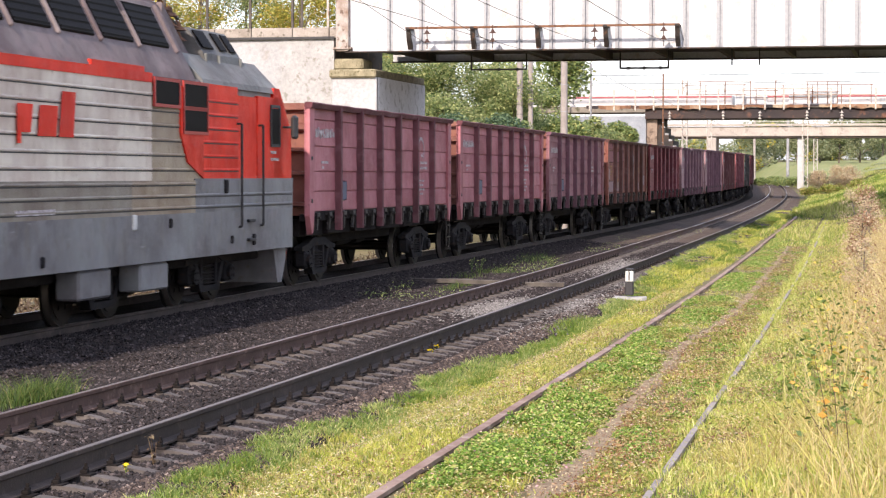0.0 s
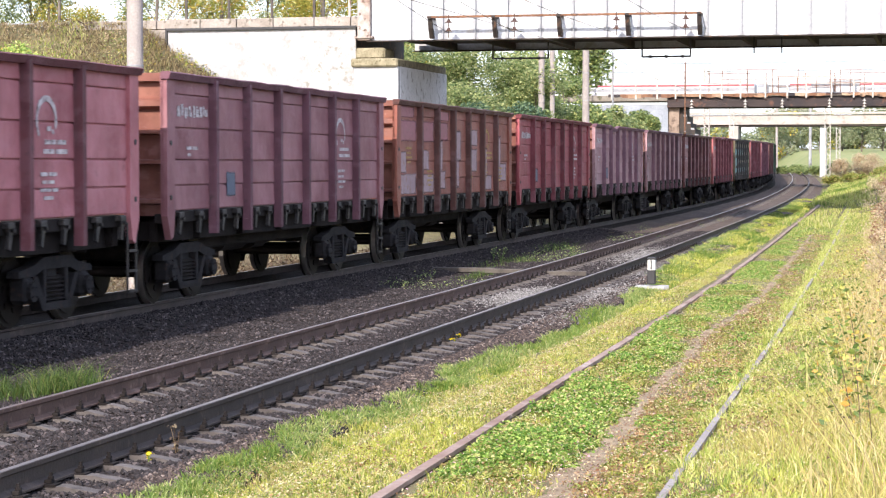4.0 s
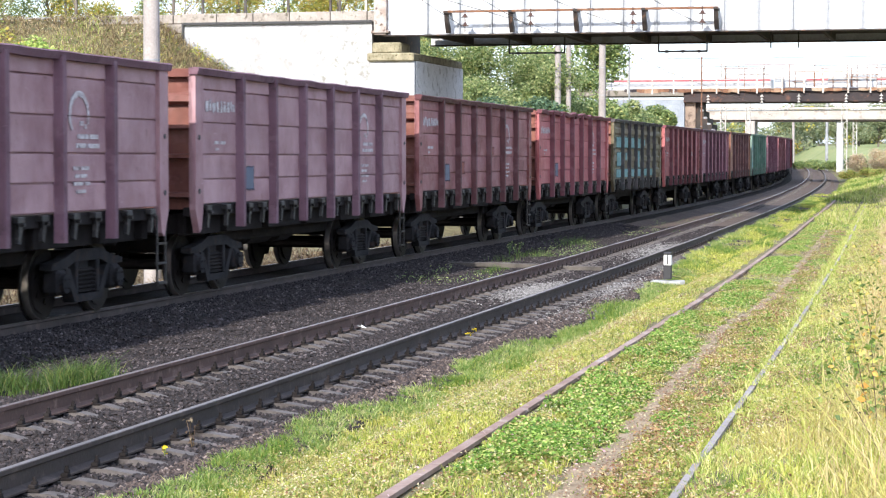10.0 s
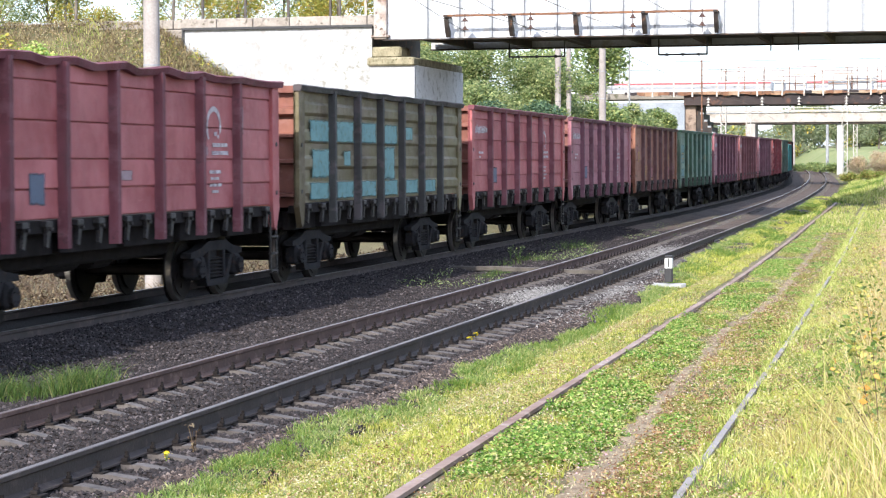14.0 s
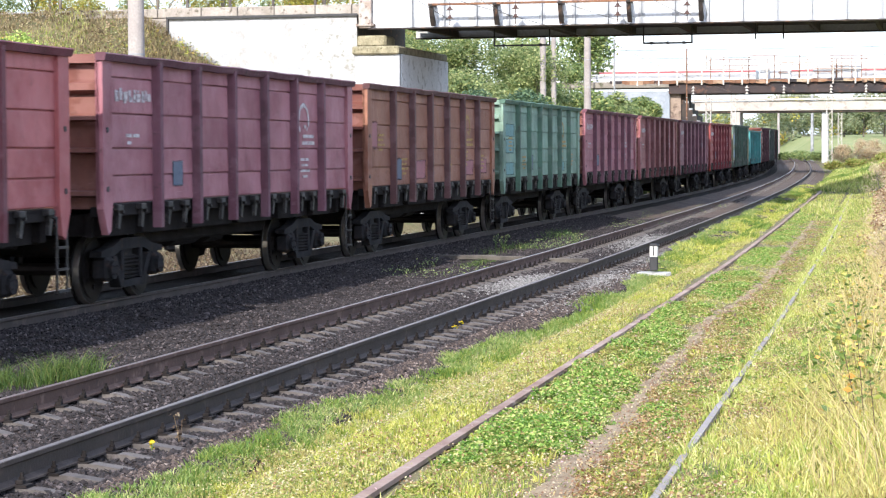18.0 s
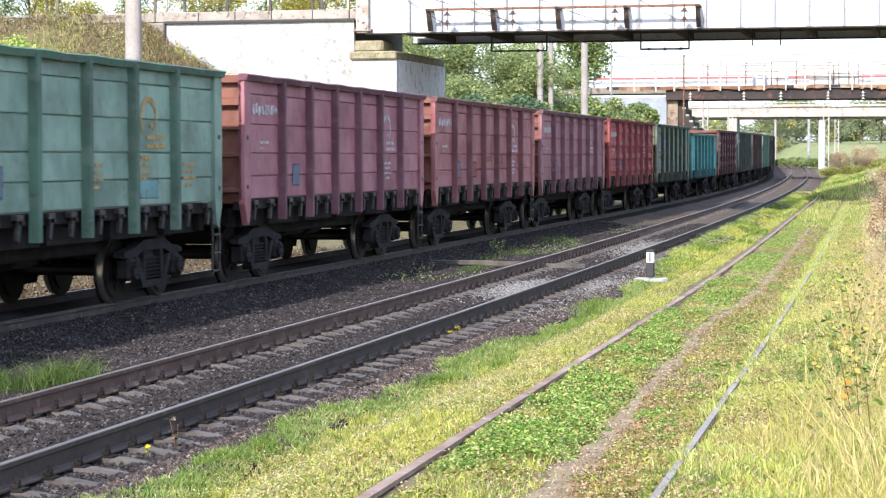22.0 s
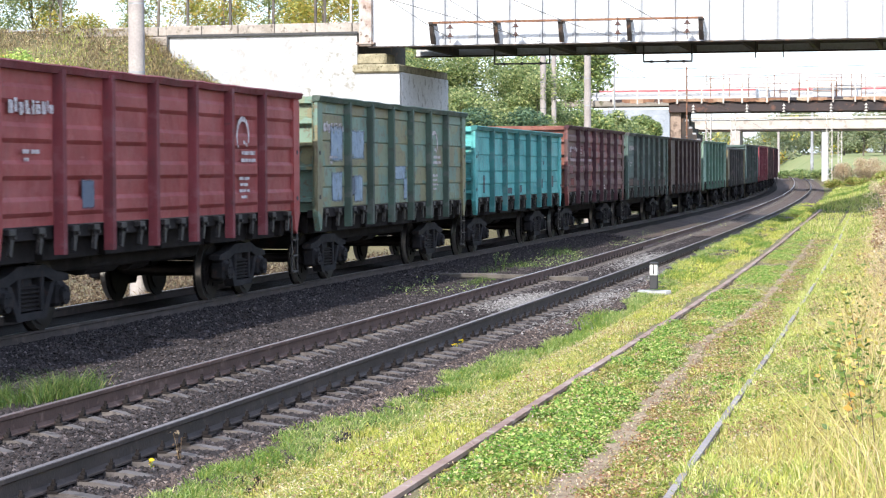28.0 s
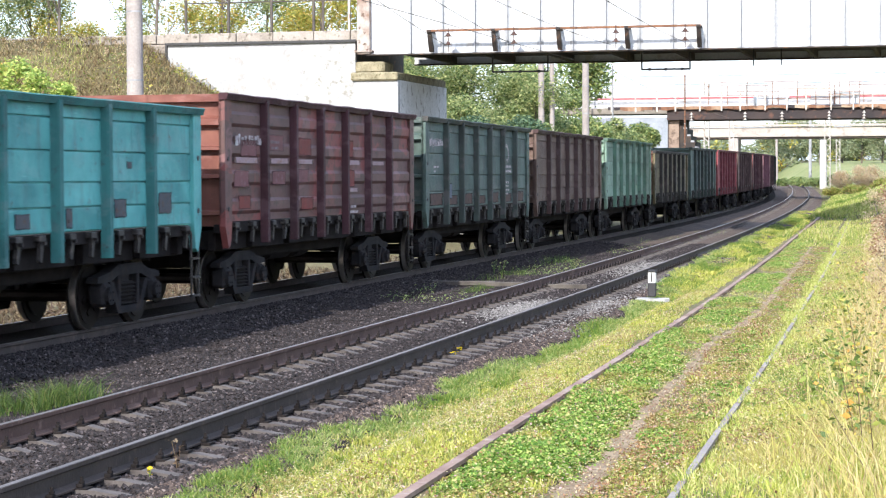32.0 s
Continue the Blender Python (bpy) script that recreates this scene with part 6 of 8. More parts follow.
# ---- masts and wires ----
def mast(x, y, r0, r1, h, label, mat=M_POLE, arm=None):
    z0 = float(ground_z(x, y)) - 0.05
    m = thing("line_mast", label, "mast", "masts of the overhead line", pose(x, y, z0))
    bm = bmesh.new()
    rod(bm, (0, 0, 0), (0, 0, h), r0, r1, 20)
    part("shaft", bm, mat, m)
    for k in range(6):
        z = 2.0 + k * 1.4
        bm = bmesh.new()
        rr = r0 + (r1 - r0) * z / h
        rod(bm, (0, 0, z), (0, 0, z + 0.035), rr + 0.006, n=20)
        part("hoop", bm, M_STAINED, m)
    if arm:
        bm = bmesh.new()
        rod(bm, (0, 0, h - 2.2), (arm, 0, h - 1.5), 0.035, n=6)
        rod(bm, (0, 0, h - 0.5), (arm * 0.8, 0, h - 1.55), 0.02, n=6)
        part("cantilever", bm, M_IRON, m)
        part("insulator", insulator_bm(arm * 0.3, 0, h - 2.0), M_PORC, m)
    return m


mast(-16.22, 42.0, 0.185, 0.15, 10.2, "grey concrete overhead-line mast beside the train", arm=3.4)
mast(-18.2, 111.0, 0.21, 0.165, 11.0, "grey concrete overhead-line mast behind the bridge", arm=3.2)
mast(-21.45, 116.0, 0.19, 0.16, 10.0, "pale concrete mast among the bushes")
mast(-20.95, 116.5, 0.16, 0.13, 9.2, "pale concrete mast among the bushes")
mast(-18.25, 300.0, 0.22, 0.18, 9.5, "grey mast by the far bend", M_STAINED)
mast(-26.2, 345.0, 0.22, 0.18, 11.0, "pale mast by the far bend")


def lattice(x, y, w, h, label):
    z0 = float(ground_z(x, y)) - 0.05
    m = thing("lattice_mast", label, "mast", "lattice masts", pose(x, y, z0))
    for sx in (-1, 1):
        for sy in (-1, 1):
            bm = bmesh.new()
            box(bm, (sx * w / 2, sy * w / 2, h / 2), (0.09, 0.09, h))
            part("leg", bm, M_PALEIRON, m)
    n = int(h / w)
    for sy in (-1, 1):
        bm = bmesh.new()
        for k in range(n):
            a, b = ((-1, 1) if k % 2 else (1, -1))
            rod(bm, (a * w / 2, sy * w / 2, k * w), (b * w / 2, sy * w / 2, (k + 1) * w), 0.035, n=5)
        part("bracing", bm, M_PALEIRON, m)["kind"] = "stuff"
    return m


lattice(-13.9, 262.0, 0.62, 11.0, "pale lattice mast by the far bridge")
lattice(-24.8, 230.0, 0.5, 12.5, "pale lattice mast beyond the rusty bridge")
lattice(-24.6, 255.0, 0.5, 8.6, "pale lattice mast by the far abutment")
lattice(-14.5, 300.0, 0.5, 9.0, "pale lattice mast on the meadow")
mast(-17.67, 150.0, 0.07, 0.05, 9.6, "thin rusty steel mast beyond the first bridge", M_RUST)
mast(-22.7, 150.0, 0.07, 0.06, 10.5, "thin steel mast beyond the first bridge", M_STAINED)


def wire(name, pts, r, label, sag=0.0):
    """A hanging wire through pts, one tube."""
    line = []
    for i, (a, b) in enumerate(zip(pts, pts[1:])):
        a, b = Vector(a), Vector(b)
        for k in range(0 if i == 0 else 1, 9):
            f = k / 8
            line.append(a.lerp(b, f) - Vector((0, 0, sag * 4 * f * (1 - f))))
    verts = [(p.x + r * math.cos(q), p.y, p.z + r * math.sin(q)) for p in line for q in (0.5, 2.1, 3.7, 5.2)]
    faces = [(4 * j + i, 4 * j + (i + 1) % 4, 4 * j + 4 + (i + 1) % 4, 4 * j + 4 + i) for j in range(len(line) - 1) for i in range(4)]
    return tagged(mesh_of(name, verts, faces, M_WIRE), label, "wire", "overhead wires")


wire("contact_wire", ((-12.7, -40, 6.1), (-12.9, 42, 6.1), (-13.05, 87, 6.35), (-13.3, 100, 6.1), (-14.6, 150, 6.1), (-18.5, 225, 6.1)), 0.011, "contact wire over the busy line")
wire("carrying_wire", ((-12.7, -40, 7.9), (-12.9, 42, 7.9), (-12.6, 84.2, 7.2)), 0.012, "sagging carrying wire over the busy line", 0.35)
wire("contact_wire", ((-7.2, -40, 6.2), (-7.5, 42, 6.2), (-9.9, 84.2, 7.3)), 0.011, "contact wire over the empty track", 0.1)
wire("feeder_wire", ((-16.2, 42, 9.6), (-19.3, 84.2, 7.3)), 0.012, "feeder wire tied to the bridge", 0.25)
wire("feeder_wire", ((-16.2, 42, 9.9), (-16.65, 84.2, 7.3)), 0.012, "feeder wire tied to the bridge", 0.25)
for sx in (-30, 6):
    post = thing("wire_post", "slim steel post carrying wires over the second crossing", "post", "wire posts of the crossing", pose(sx, B2 + 3, 0))
    bm = bmesh.new()
    rod(bm, (0, 0, float(ground_z(sx, B2 + 3)) - 0.2), (0, 0, 10.9), 0.09, 0.07, 8)
    part("shaft", bm, M_PALEIRON, post)
    for z in (10.6, 9.9):
        bm = bmesh.new()
        box(bm, (0, 0, z + 0.06), (0.5, 0.08, 0.08), 0.01)
        part("crossarm", bm, M_PALEIRON, post)
for z in (10.6, 9.9):
    wire("feeder_wire", ((-30, B2 + 3, z), (6, B2 + 3, z + 0.15)), 0.02, "wire along the second crossing", 0.1)

# ---- the marker post beside the empty track ----
mk = thing("marker_post", "short black and white marker post on a white slab", "marker post", m=pose(-5.45, 40.97, float(bed_z(-5.45, 40.97)) + 0.04))
bm = bmesh.new()
plate(bm, ((-0.30, -0.20), (-0.22, -0.25), (0.26, -0.23), (0.34, -0.12), (0.30, 0.22), (-0.27, 0.24)), -0.03, 0.03, "z")
part("slab", bm, M_WHITEWORN, mk, "white-painted concrete slab")
bm = bmesh.new()
box(bm, (0, 0, 0.19), (0.145, 0.145, 0.26), 0.012)
part("black_foot", bm, M_BLACK, mk, "black foot of the post")
bm = bmesh.new()
box(bm, (0, 0, 0.42), (0.145, 0.145, 0.20), 0.012)
part("white_band", bm, M_WHITE, mk, "white band of the post")
bm = bmesh.new()
box(bm, (0, 0, 0.545), (0.15, 0.15, 0.05), 0.012)
part("cap", bm, M_BLACK, mk, "dark cap of the post")
tx = bpy.data.curves.new("numeral", "FONT")
tx.body, tx.size, tx.align_x, tx.align_y, tx.extrude, tx.offset = "1", 0.25, "CENTER", "CENTER", 0.002, 0.001
tx.materials.append(M_BLACK)
nu = new("numeral", tx)
nu.parent, nu.location, nu.rotation_euler = mk, (0, -0.0755, 0.42), (math.pi / 2, 0, 0)

# ---- planks and litter between the tracks ----
for x0, y0, a, ln in ((-10.6, 46.5, 0.05, 1.9), (-9.2, 46.2, -0.12, 1.3), (-8.0, 44.6, 0.1, 1.4)):
    bm = bmesh.new()
    box(bm, (0, 0, 0.05), (ln, 0.18, 0.10), 0.012)
    pl = tagged(part("plank", bm, M_WOOD), "weathered grey plank lying between the tracks", "plank", "planks between the tracks")
    pl.matrix_basis = pose(x0, y0, float(bed_z(x0, y0)), 0, 0, math.degrees(a))

# ---- the white butterfly ----
M_WING = mat_leaf("butterfly_wing", ((0.0, (0.80, 0.80, 0.74)), (1.0, (0.84, 0.84, 0.80))), 0.7, 0.3)
butterfly = thing("butterfly", "small white butterfly fluttering over the tracks", "butterfly")
bm = bmesh.new()
rod(bm, (0, -0.011, 0), (0, 0.004, 0), 0.0022, 0.003, 8)
rod(bm, (0, 0.004, 0), (0, 0.012, 0), 0.003, 0.002, 8)
part("body", bm, M_BLACK, butterfly, "slim dark body")
wings = []
for sx in (-1, 1):
    bm = bmesh.new()
    plate(bm, ((0, 0.006), (sx * 0.012, 0.019), (sx * 0.030, 0.022), (sx * 0.033, 0.014), (sx * 0.024, 0.002), (sx * 0.025, -0.010), (sx * 0.016, -0.020), (sx * 0.004, -0.014)), -0.0004, 0.0004, "z")
    wings.append(part("wing", bm, M_WING, butterfly))


# ---- plants ----
def mesh_np(name, verts, tris, material, parent=None):
    """A mesh from arrays of places and triangles."""
    me = bpy.data.meshes.new(name)
    me.vertices.add(len(verts))
    me.vertices.foreach_set("co", np.ascontiguousarray(verts, np.float32).ravel())
    me.loops.add(tris.size)
    me.loops.foreach_set("vertex_index", np.ascontiguousarray(tris, np.int32).ravel())
    me.polygons.add(len(tris))
    me.polygons.foreach_set("loop_start", np.arange(0, tris.size, 3, dtype=np.int32))
    me.update(calc_edges=True)
    me.materials.append(material)
    ob = new(name, me)
    ob.parent = parent
    return ob


def blades(name, x, y, z, h, w, bend, material, label="", category="grass", seed=1, parent=None, way=None):
    """Grass: each blade bends over to its tip, along way where it is given."""
    r = np.random.RandomState(seed)
    n = len(x)
    a, b = r.uniform(0, 6.283, n), r.uniform(0, 6.283, n)
    b = b if way is None else way
    h = h * r.uniform(0.55, 1.15, n)
    w = w * r.uniform(0.7, 1.3, n)
    k = bend * r.uniform(0.1, 1.0, n) * h
    dx, dy, tx, ty = np.cos(a) * w, np.sin(a) * w, np.cos(b) * k, np.sin(b) * k
    v = np.empty((n, 5, 3))
    for i, (sx, f, hh, ww) in enumerate(((-1, 0, -0.02, 1), (1, 0, -0.02, 1), (-1, 0.32, 0.58, 0.7), (1, 0.32, 0.58, 0.7), (0, 1.0, 1.0, 0))):
        v[:, i, 0] = x + sx * dx * ww + tx * f
        v[:, i, 1] = y + sx * dy * ww + ty * f
        v[:, i, 2] = z + hh * h if hh > 0 else z - 0.02
    t = np.array([(0, 1, 3), (0, 3, 2), (2, 3, 4)])
    tris = (t[None] + (np.arange(n) * 5)[:, None, None]).reshape(-1, 3)
    ob = mesh_np(name, v.reshape(-1, 3), tris, material, parent)
    return tagged(ob, label, category, kind="stuff") if label else ob


def leaves(name, p, size, material, label="", category="leaves", seed=1, flat=0.5, parent=None, kind="stuff"):
    """Leaves: small folded rhombs, lying more or less flat."""
    r = np.random.RandomState(seed)
    n = len(p)
    s = size * r.uniform(0.6, 1.3, n)
    a = r.uniform(0, 6.283, n)
    nz = r.normal(0, 1, (n, 3))
    nz[:, 2] = np.abs(nz[:, 2]) + flat * 2
    nz /= np.linalg.norm(nz, axis=1)[:, None]
    u = np.stack([np.cos(a), np.sin(a), np.zeros(n)], 1)
    u -= nz * (u * nz).sum(1)[:, None]
    u /= np.linalg.norm(u, axis=1)[:, None]
    q = np.cross(nz, u)
    v = np.empty((n, 4, 3))
    v[:, 0] = p - u * s[:, None]
    v[:, 1] = p + q * (s * 0.55)[:, None] + nz * (s * 0.15)[:, None]
    v[:, 2] = p + u * s[:, None]
    v[:, 3] = p - q * (s * 0.55)[:, None] + nz * (s * 0.15)[:, None]
    t = np.array([(0, 1, 2), (0, 2, 3)])
    ob = mesh_np(name, v.reshape(-1, 3), (t[None] + (np.arange(n) * 4)[:, None, None]).reshape(-1, 3), material, parent)
    return tagged(ob, label, category, kind=kind) if label else ob


def tufts(name, cx, cy, per, rad, h, w, bend, material, label, category="grass", seed=1, zfun=None):
    """Grass in tufts: the blades of each spring from one foot and fall outwards; h may differ from tuft to tuft."""
    r = np.random.RandomState(seed)
    n = len(cx)
    size = r.uniform(0.6, 1.35, n)
    a = r.uniform(0, 6.283, (n, per))
    d = rad * size[:, None] * np.sqrt(r.uniform(0, 1, (n, per)))
    x, y = (cx[:, None] + d * np.cos(a)).ravel(), (cy[:, None] + d * np.sin(a)).ravel()
    tall = (np.broadcast_to(h, n) * size)[:, None] * (1.05 - 0.45 * d / (rad * size[:, None]))
    lean = (a + r.normal(0, 0.7, (n, per)) + r.uniform(-0.5, 0.5, (n, 1))).ravel()
    z = (zfun or ground_z)(x, y)
    return blades(name, x, y, z, tall.ravel(), w, bend, material, label, category, seed + 1, None, lean)


def mounds(cx, cy, rad, high, density, r):
    """Leaf places in low domed clumps."""
    n = np.maximum(6, (density * rad * rad * 3.14).astype(int))
    i = np.repeat(np.arange(len(cx)), n)
    f, a = np.sqrt(r.uniform(0, 1, len(i))), r.uniform(0, 6.283, len(i))
    f = f * (1 + 0.22 * np.sin(a * 3 + i) + 0.14 * np.sin(a * 5 + 2 * i))
    x, y = cx[i] + rad[i] * f * np.cos(a), cy[i] + rad[i] * f * np.sin(a)
    z = ground_z(x, y) + 0.008 + high[i] * np.clip(1 - f ** 3, 0.08, 1) * r.uniform(0.3, 1.0, len(i)) ** 0.7 * (0.75 + 0.25 * np.sin(x * 40) * np.sin(y * 37))
    return np.stack([x, y, z], 1)


def spread(r, n, y0, y1, x0, x1, keep=None):
    """Places between two lines across, thicker near the camera; keep gives the share kept."""
    y = y0 * (y1 / y0) ** r.uniform(0, 1, n)
    f = r.uniform(0, 1, n)
    x = x0(y) + (x1(y) - x0(y)) * f
    if keep is not None:
        m = r.uniform(0, 1, n) < keep(x, y)
        x, y = x[m], y[m]
    return x, y


def patch(x, y, k, shift=0.0):
    """0 to 1 in soft patches."""
    return np.clip(0.5 + 0.9 * wob(x + shift, y * 0.6 + shift * 2, k) + 0.35 * wob(x * 2.1, y + shift, k * 2.3), 0, 1)


def path_x(y):
    return siding_x(y) + np.interp(y, (12.6, 15.6, 17.5, 21, 24.4, 32, 41, 60), (0.20, 0.16, 0.085, 0.075, 0.0, 0.22, 0.14, 0.1))


def path_half(y):
    return np.interp(y, (12.6, 15.6, 17.5, 21, 24.4, 32, 60), (0.14, 0.115, 0.085, 0.075, 0.08, 0.065, 0.055)) + 0.025 * np.sin(y * 2.9) + 0.025 * np.sin(y * 5.3 + 1)


def bed_edge(y):
    """Where the growth takes over from the ballast."""
    return LOOP.across(y) + np.interp(y, (11, 14.4, 15.6, 18, 21, 27, 31, 35, 41, 50, 70, 120), (1.42, 1.54, 1.66, 1.64, 1.74, 1.80, 2.05, 2.0, 1.80, 1.30, 0.98, 0.95)) + 0.08 * np.sin(y * 0.9 + 1) + 0.07 * np.sin(y * 2.3)


def top_z(x, y):
    """The upper of ground and ballast."""
    return np.maximum(ground_z(x, y), bed_z(x, y))


R = np.random.RandomState(11)
# short grass round the standing place
x, y = R.uniform(-7.5, 5, 60000), R.uniform(-6, 11.5, 60000)
m = (np.abs(np.abs(x - siding_x(y)) - 0.8) > 0.12) & (x > LOOP.across(y) + 2.2)
x, y = x[m], y[m]
blades("near_grass", x, y, ground_z(x, y), 0.06 + 0.05 * patch(x, y, 1.1, 4), 0.006, 1.3, M_GRASS, "short yellow-green grass round the siding", seed=86)
# the trodden path between the siding's rails
dirt = sheet("dirt_path", lambda y: path_x(y) + np.linspace(-1, 1, 7) * float(path_half(y)) * 1.25, np.arange(8, 62, 0.25),
             lambda x, y: ground_z(x, y) + 0.014 - 0.03 * (np.abs(x - path_x(y)) > path_half(y) * 1.1), M_DIRT)
tagged(dirt, "bare trodden earth path between the siding's rails", "path", kind="structure")
# pale gravel washed up in and beside the empty track
M_PALESTONE = mat_leaf("pale_stone_pieces", ((0.0, (0.085, 0.08, 0.08)), (0.5, (0.155, 0.147, 0.147)), (1.0, (0.28, 0.27, 0.27))), 0.95, 0.0)
gx, gy = [], []
for y0, sy, off, sx, n in ((37.5, 1.3, 0.05, 0.26, 2600), (55.0, 2.4, 0.1, 0.3, 2000), (38.5, 1.6, 1.35, 0.18, 900), (47.0, 2.0, 1.3, 0.16, 500), (33.0, 1.5, 1.5, 0.2, 250), (62.0, 4.0, 1.5, 0.3, 500)):
    q = R.normal(y0, sy, n)
    gy.append(q)
    gx.append(LOOP.across(q) + R.normal(off, sx, n))
gx, gy = np.concatenate(gx), np.concatenate(gy)
stones("gravel_fines", len(gx), lambda r, n: gx, lambda r, n: gy, lambda x, y: bed_z(x, y) + 0.012, 0.012, 0.03, M_PALESTONE, "pale grey gravel washed up round the empty track")

def low_far(y):
    """Growth is trodden and lower farther off along the siding."""
    return np.interp(y, (20, 42), (1.0, 0.3))


def off_rails(x, y, w=0.07):
    """0 where a rail of the siding lies, or just before it as the eye sees it."""
    d = x - siding_x(y)
    return ~(((d > -0.86) & (d < -0.80 + w + 0.06)) | ((d > 0.755) & (d < 0.845)))


# short grass between the ballast and the siding: scrubby, tufted, green along the stones
EDGE = lambda y: siding_x(y) - 0.86
x, y = spread(R, 110000, 11.3, 80, lambda y: bed_edge(y) + 0.05, EDGE, lambda x, y: np.clip((x - bed_edge(y)) * 3.0, 0, 1) * (0.35 + 0.65 * patch(x, y, 1.9)))
d = R.uniform(0, 1, len(x)) < 0.30
blades("verge_grass", x[~d], y[~d], top_z(x[~d], y[~d]), 0.035, 0.0045, 1.5, M_GRASS, "short yellow-green grass between ballast and siding", seed=2)
blades("verge_grass_dry", x[d], y[d], top_z(x[d], y[d]), 0.04, 0.0045, 2.0, M_STRAW, "straw-coloured dry grass in patches of the verge", "dry grass", seed=82)
x, y = spread(R, 7600, 11.3, 85, lambda y: bed_edge(y) - 0.04, EDGE, lambda x, y: 0.45 + 0.55 * patch(x, y, 1.7, 6))
u = (x - bed_edge(y)) / 0.42 + R.normal(0, 0.35, len(x))
p = patch(x, y, 1.3, 31) + R.normal(0, 0.22, len(x))
for k, (m, hh, mat, words) in enumerate(((u < 0.7, 0.085, M_GRASSG, "green grass tufts along the edge of the ballast"), ((u >= 0.7) & (p < 0.42), 0.062, M_YELLOWGREEN, "yellow-green grass tufts in the verge"),
                                         ((u >= 0.7) & (p >= 0.42) & (p < 0.72), 0.058, M_GRASS, "mixed grass tufts in the verge"), ((u >= 0.7) & (p >= 0.72), 0.055, M_STRAW, "bleached dry grass tufts in the verge"))):
    tufts("grass_tufts", x[m], y[m], 26, 0.06, hh, 0.0046, 1.25, mat, words, "grass", 200 + k, top_z)
x, y = spread(R, 2300, 11.3, 130, lambda y: bed_edge(y) - 0.06, lambda y: bed_edge(y) + 0.38, lambda x, y: np.clip(patch(x, y, 1.2, 7) * 1.7 - 0.1, 0, 1))
tufts("edge_tufts", x, y, 26, 0.07, 0.08 * np.interp(y, (20, 80), (1, 1.6)), 0.0048 * 1.15, 1.2, M_EDGEGREEN, "green grass tufts along the edge of the ballast", "grass", 210, top_z)
x, y = spread(R, 60000, 11.3, 60, lambda y: bed_edge(y) + 0.1, EDGE, lambda x, y: np.clip(patch(x, y, 2.4, 9) * 1.8 - 0.6, 0, 1))
leaves("verge_weeds", np.stack([x, y, top_z(x, y) + R.uniform(0.01, 0.06, len(x))], 1), 0.012, M_WEEDMIX, "low green and yellow weeds in the verge", "weeds", 61, 0.5)
x, y = spread(R, 24000, 11.3, 50, lambda y: bed_edge(y) + 0.25, EDGE, lambda x, y: np.clip(patch(x, y, 2.0, 19) * 2.0 - 0.9, 0, 1))
leaves("verge_litter", np.stack([x, y, top_z(x, y) + R.uniform(0.01, 0.04, len(x))], 1), 0.012, M_BROWNLEAF, "brown dry leaves lying in the verge", "leaf litter", 63, 0.8)
x, y = spread(R, 1500, 13, 120, lambda y: siding_x(y) + 0.66, lambda y: siding_x(y) + 0.92, lambda x, y: np.clip((y - 8) / 30, 0.2, 1))
tufts("rail_side_tufts", x, y, 20, 0.045, 0.10, 0.0046, 1.2, M_LONGGRASS, "grass tufts lapping over the sunken rail", "grass", 214)
# inside the siding: clover in mounds, short grass, brown litter
INSIDE = lambda y: siding_x(y) - np.interp(y, (19, 30, 45), (0.68, 0.58, 0.54))
x, y = spread(R, 90000, 11.3, 80, INSIDE, lambda y: siding_x(y) + 0.74, lambda x, y: np.clip((np.abs(x - path_x(y)) - path_half(y)) * 6, 0.05, 1) * (0.25 + 0.5 * patch(x, y, 1.9, 2)))
blades("siding_grass", x, y, ground_z(x, y), 0.045 * low_far(y), 0.0042, 1.3, M_GRASS, "short grass between the siding's rails", seed=4)
x, y = spread(R, 1500, 11.3, 80, INSIDE, lambda y: siding_x(y) + 0.72, lambda x, y: (np.abs(x - path_x(y)) > path_half(y) + 0.04) * (0.3 + 0.7 * patch(x, y, 1.5, 13)))
tufts("siding_tufts", x, y, 22, 0.05, 0.075 * low_far(y), 0.0042, 1.2, M_YELLOWGREEN, "yellow-green grass tufts between the siding's rails", "grass", 220)
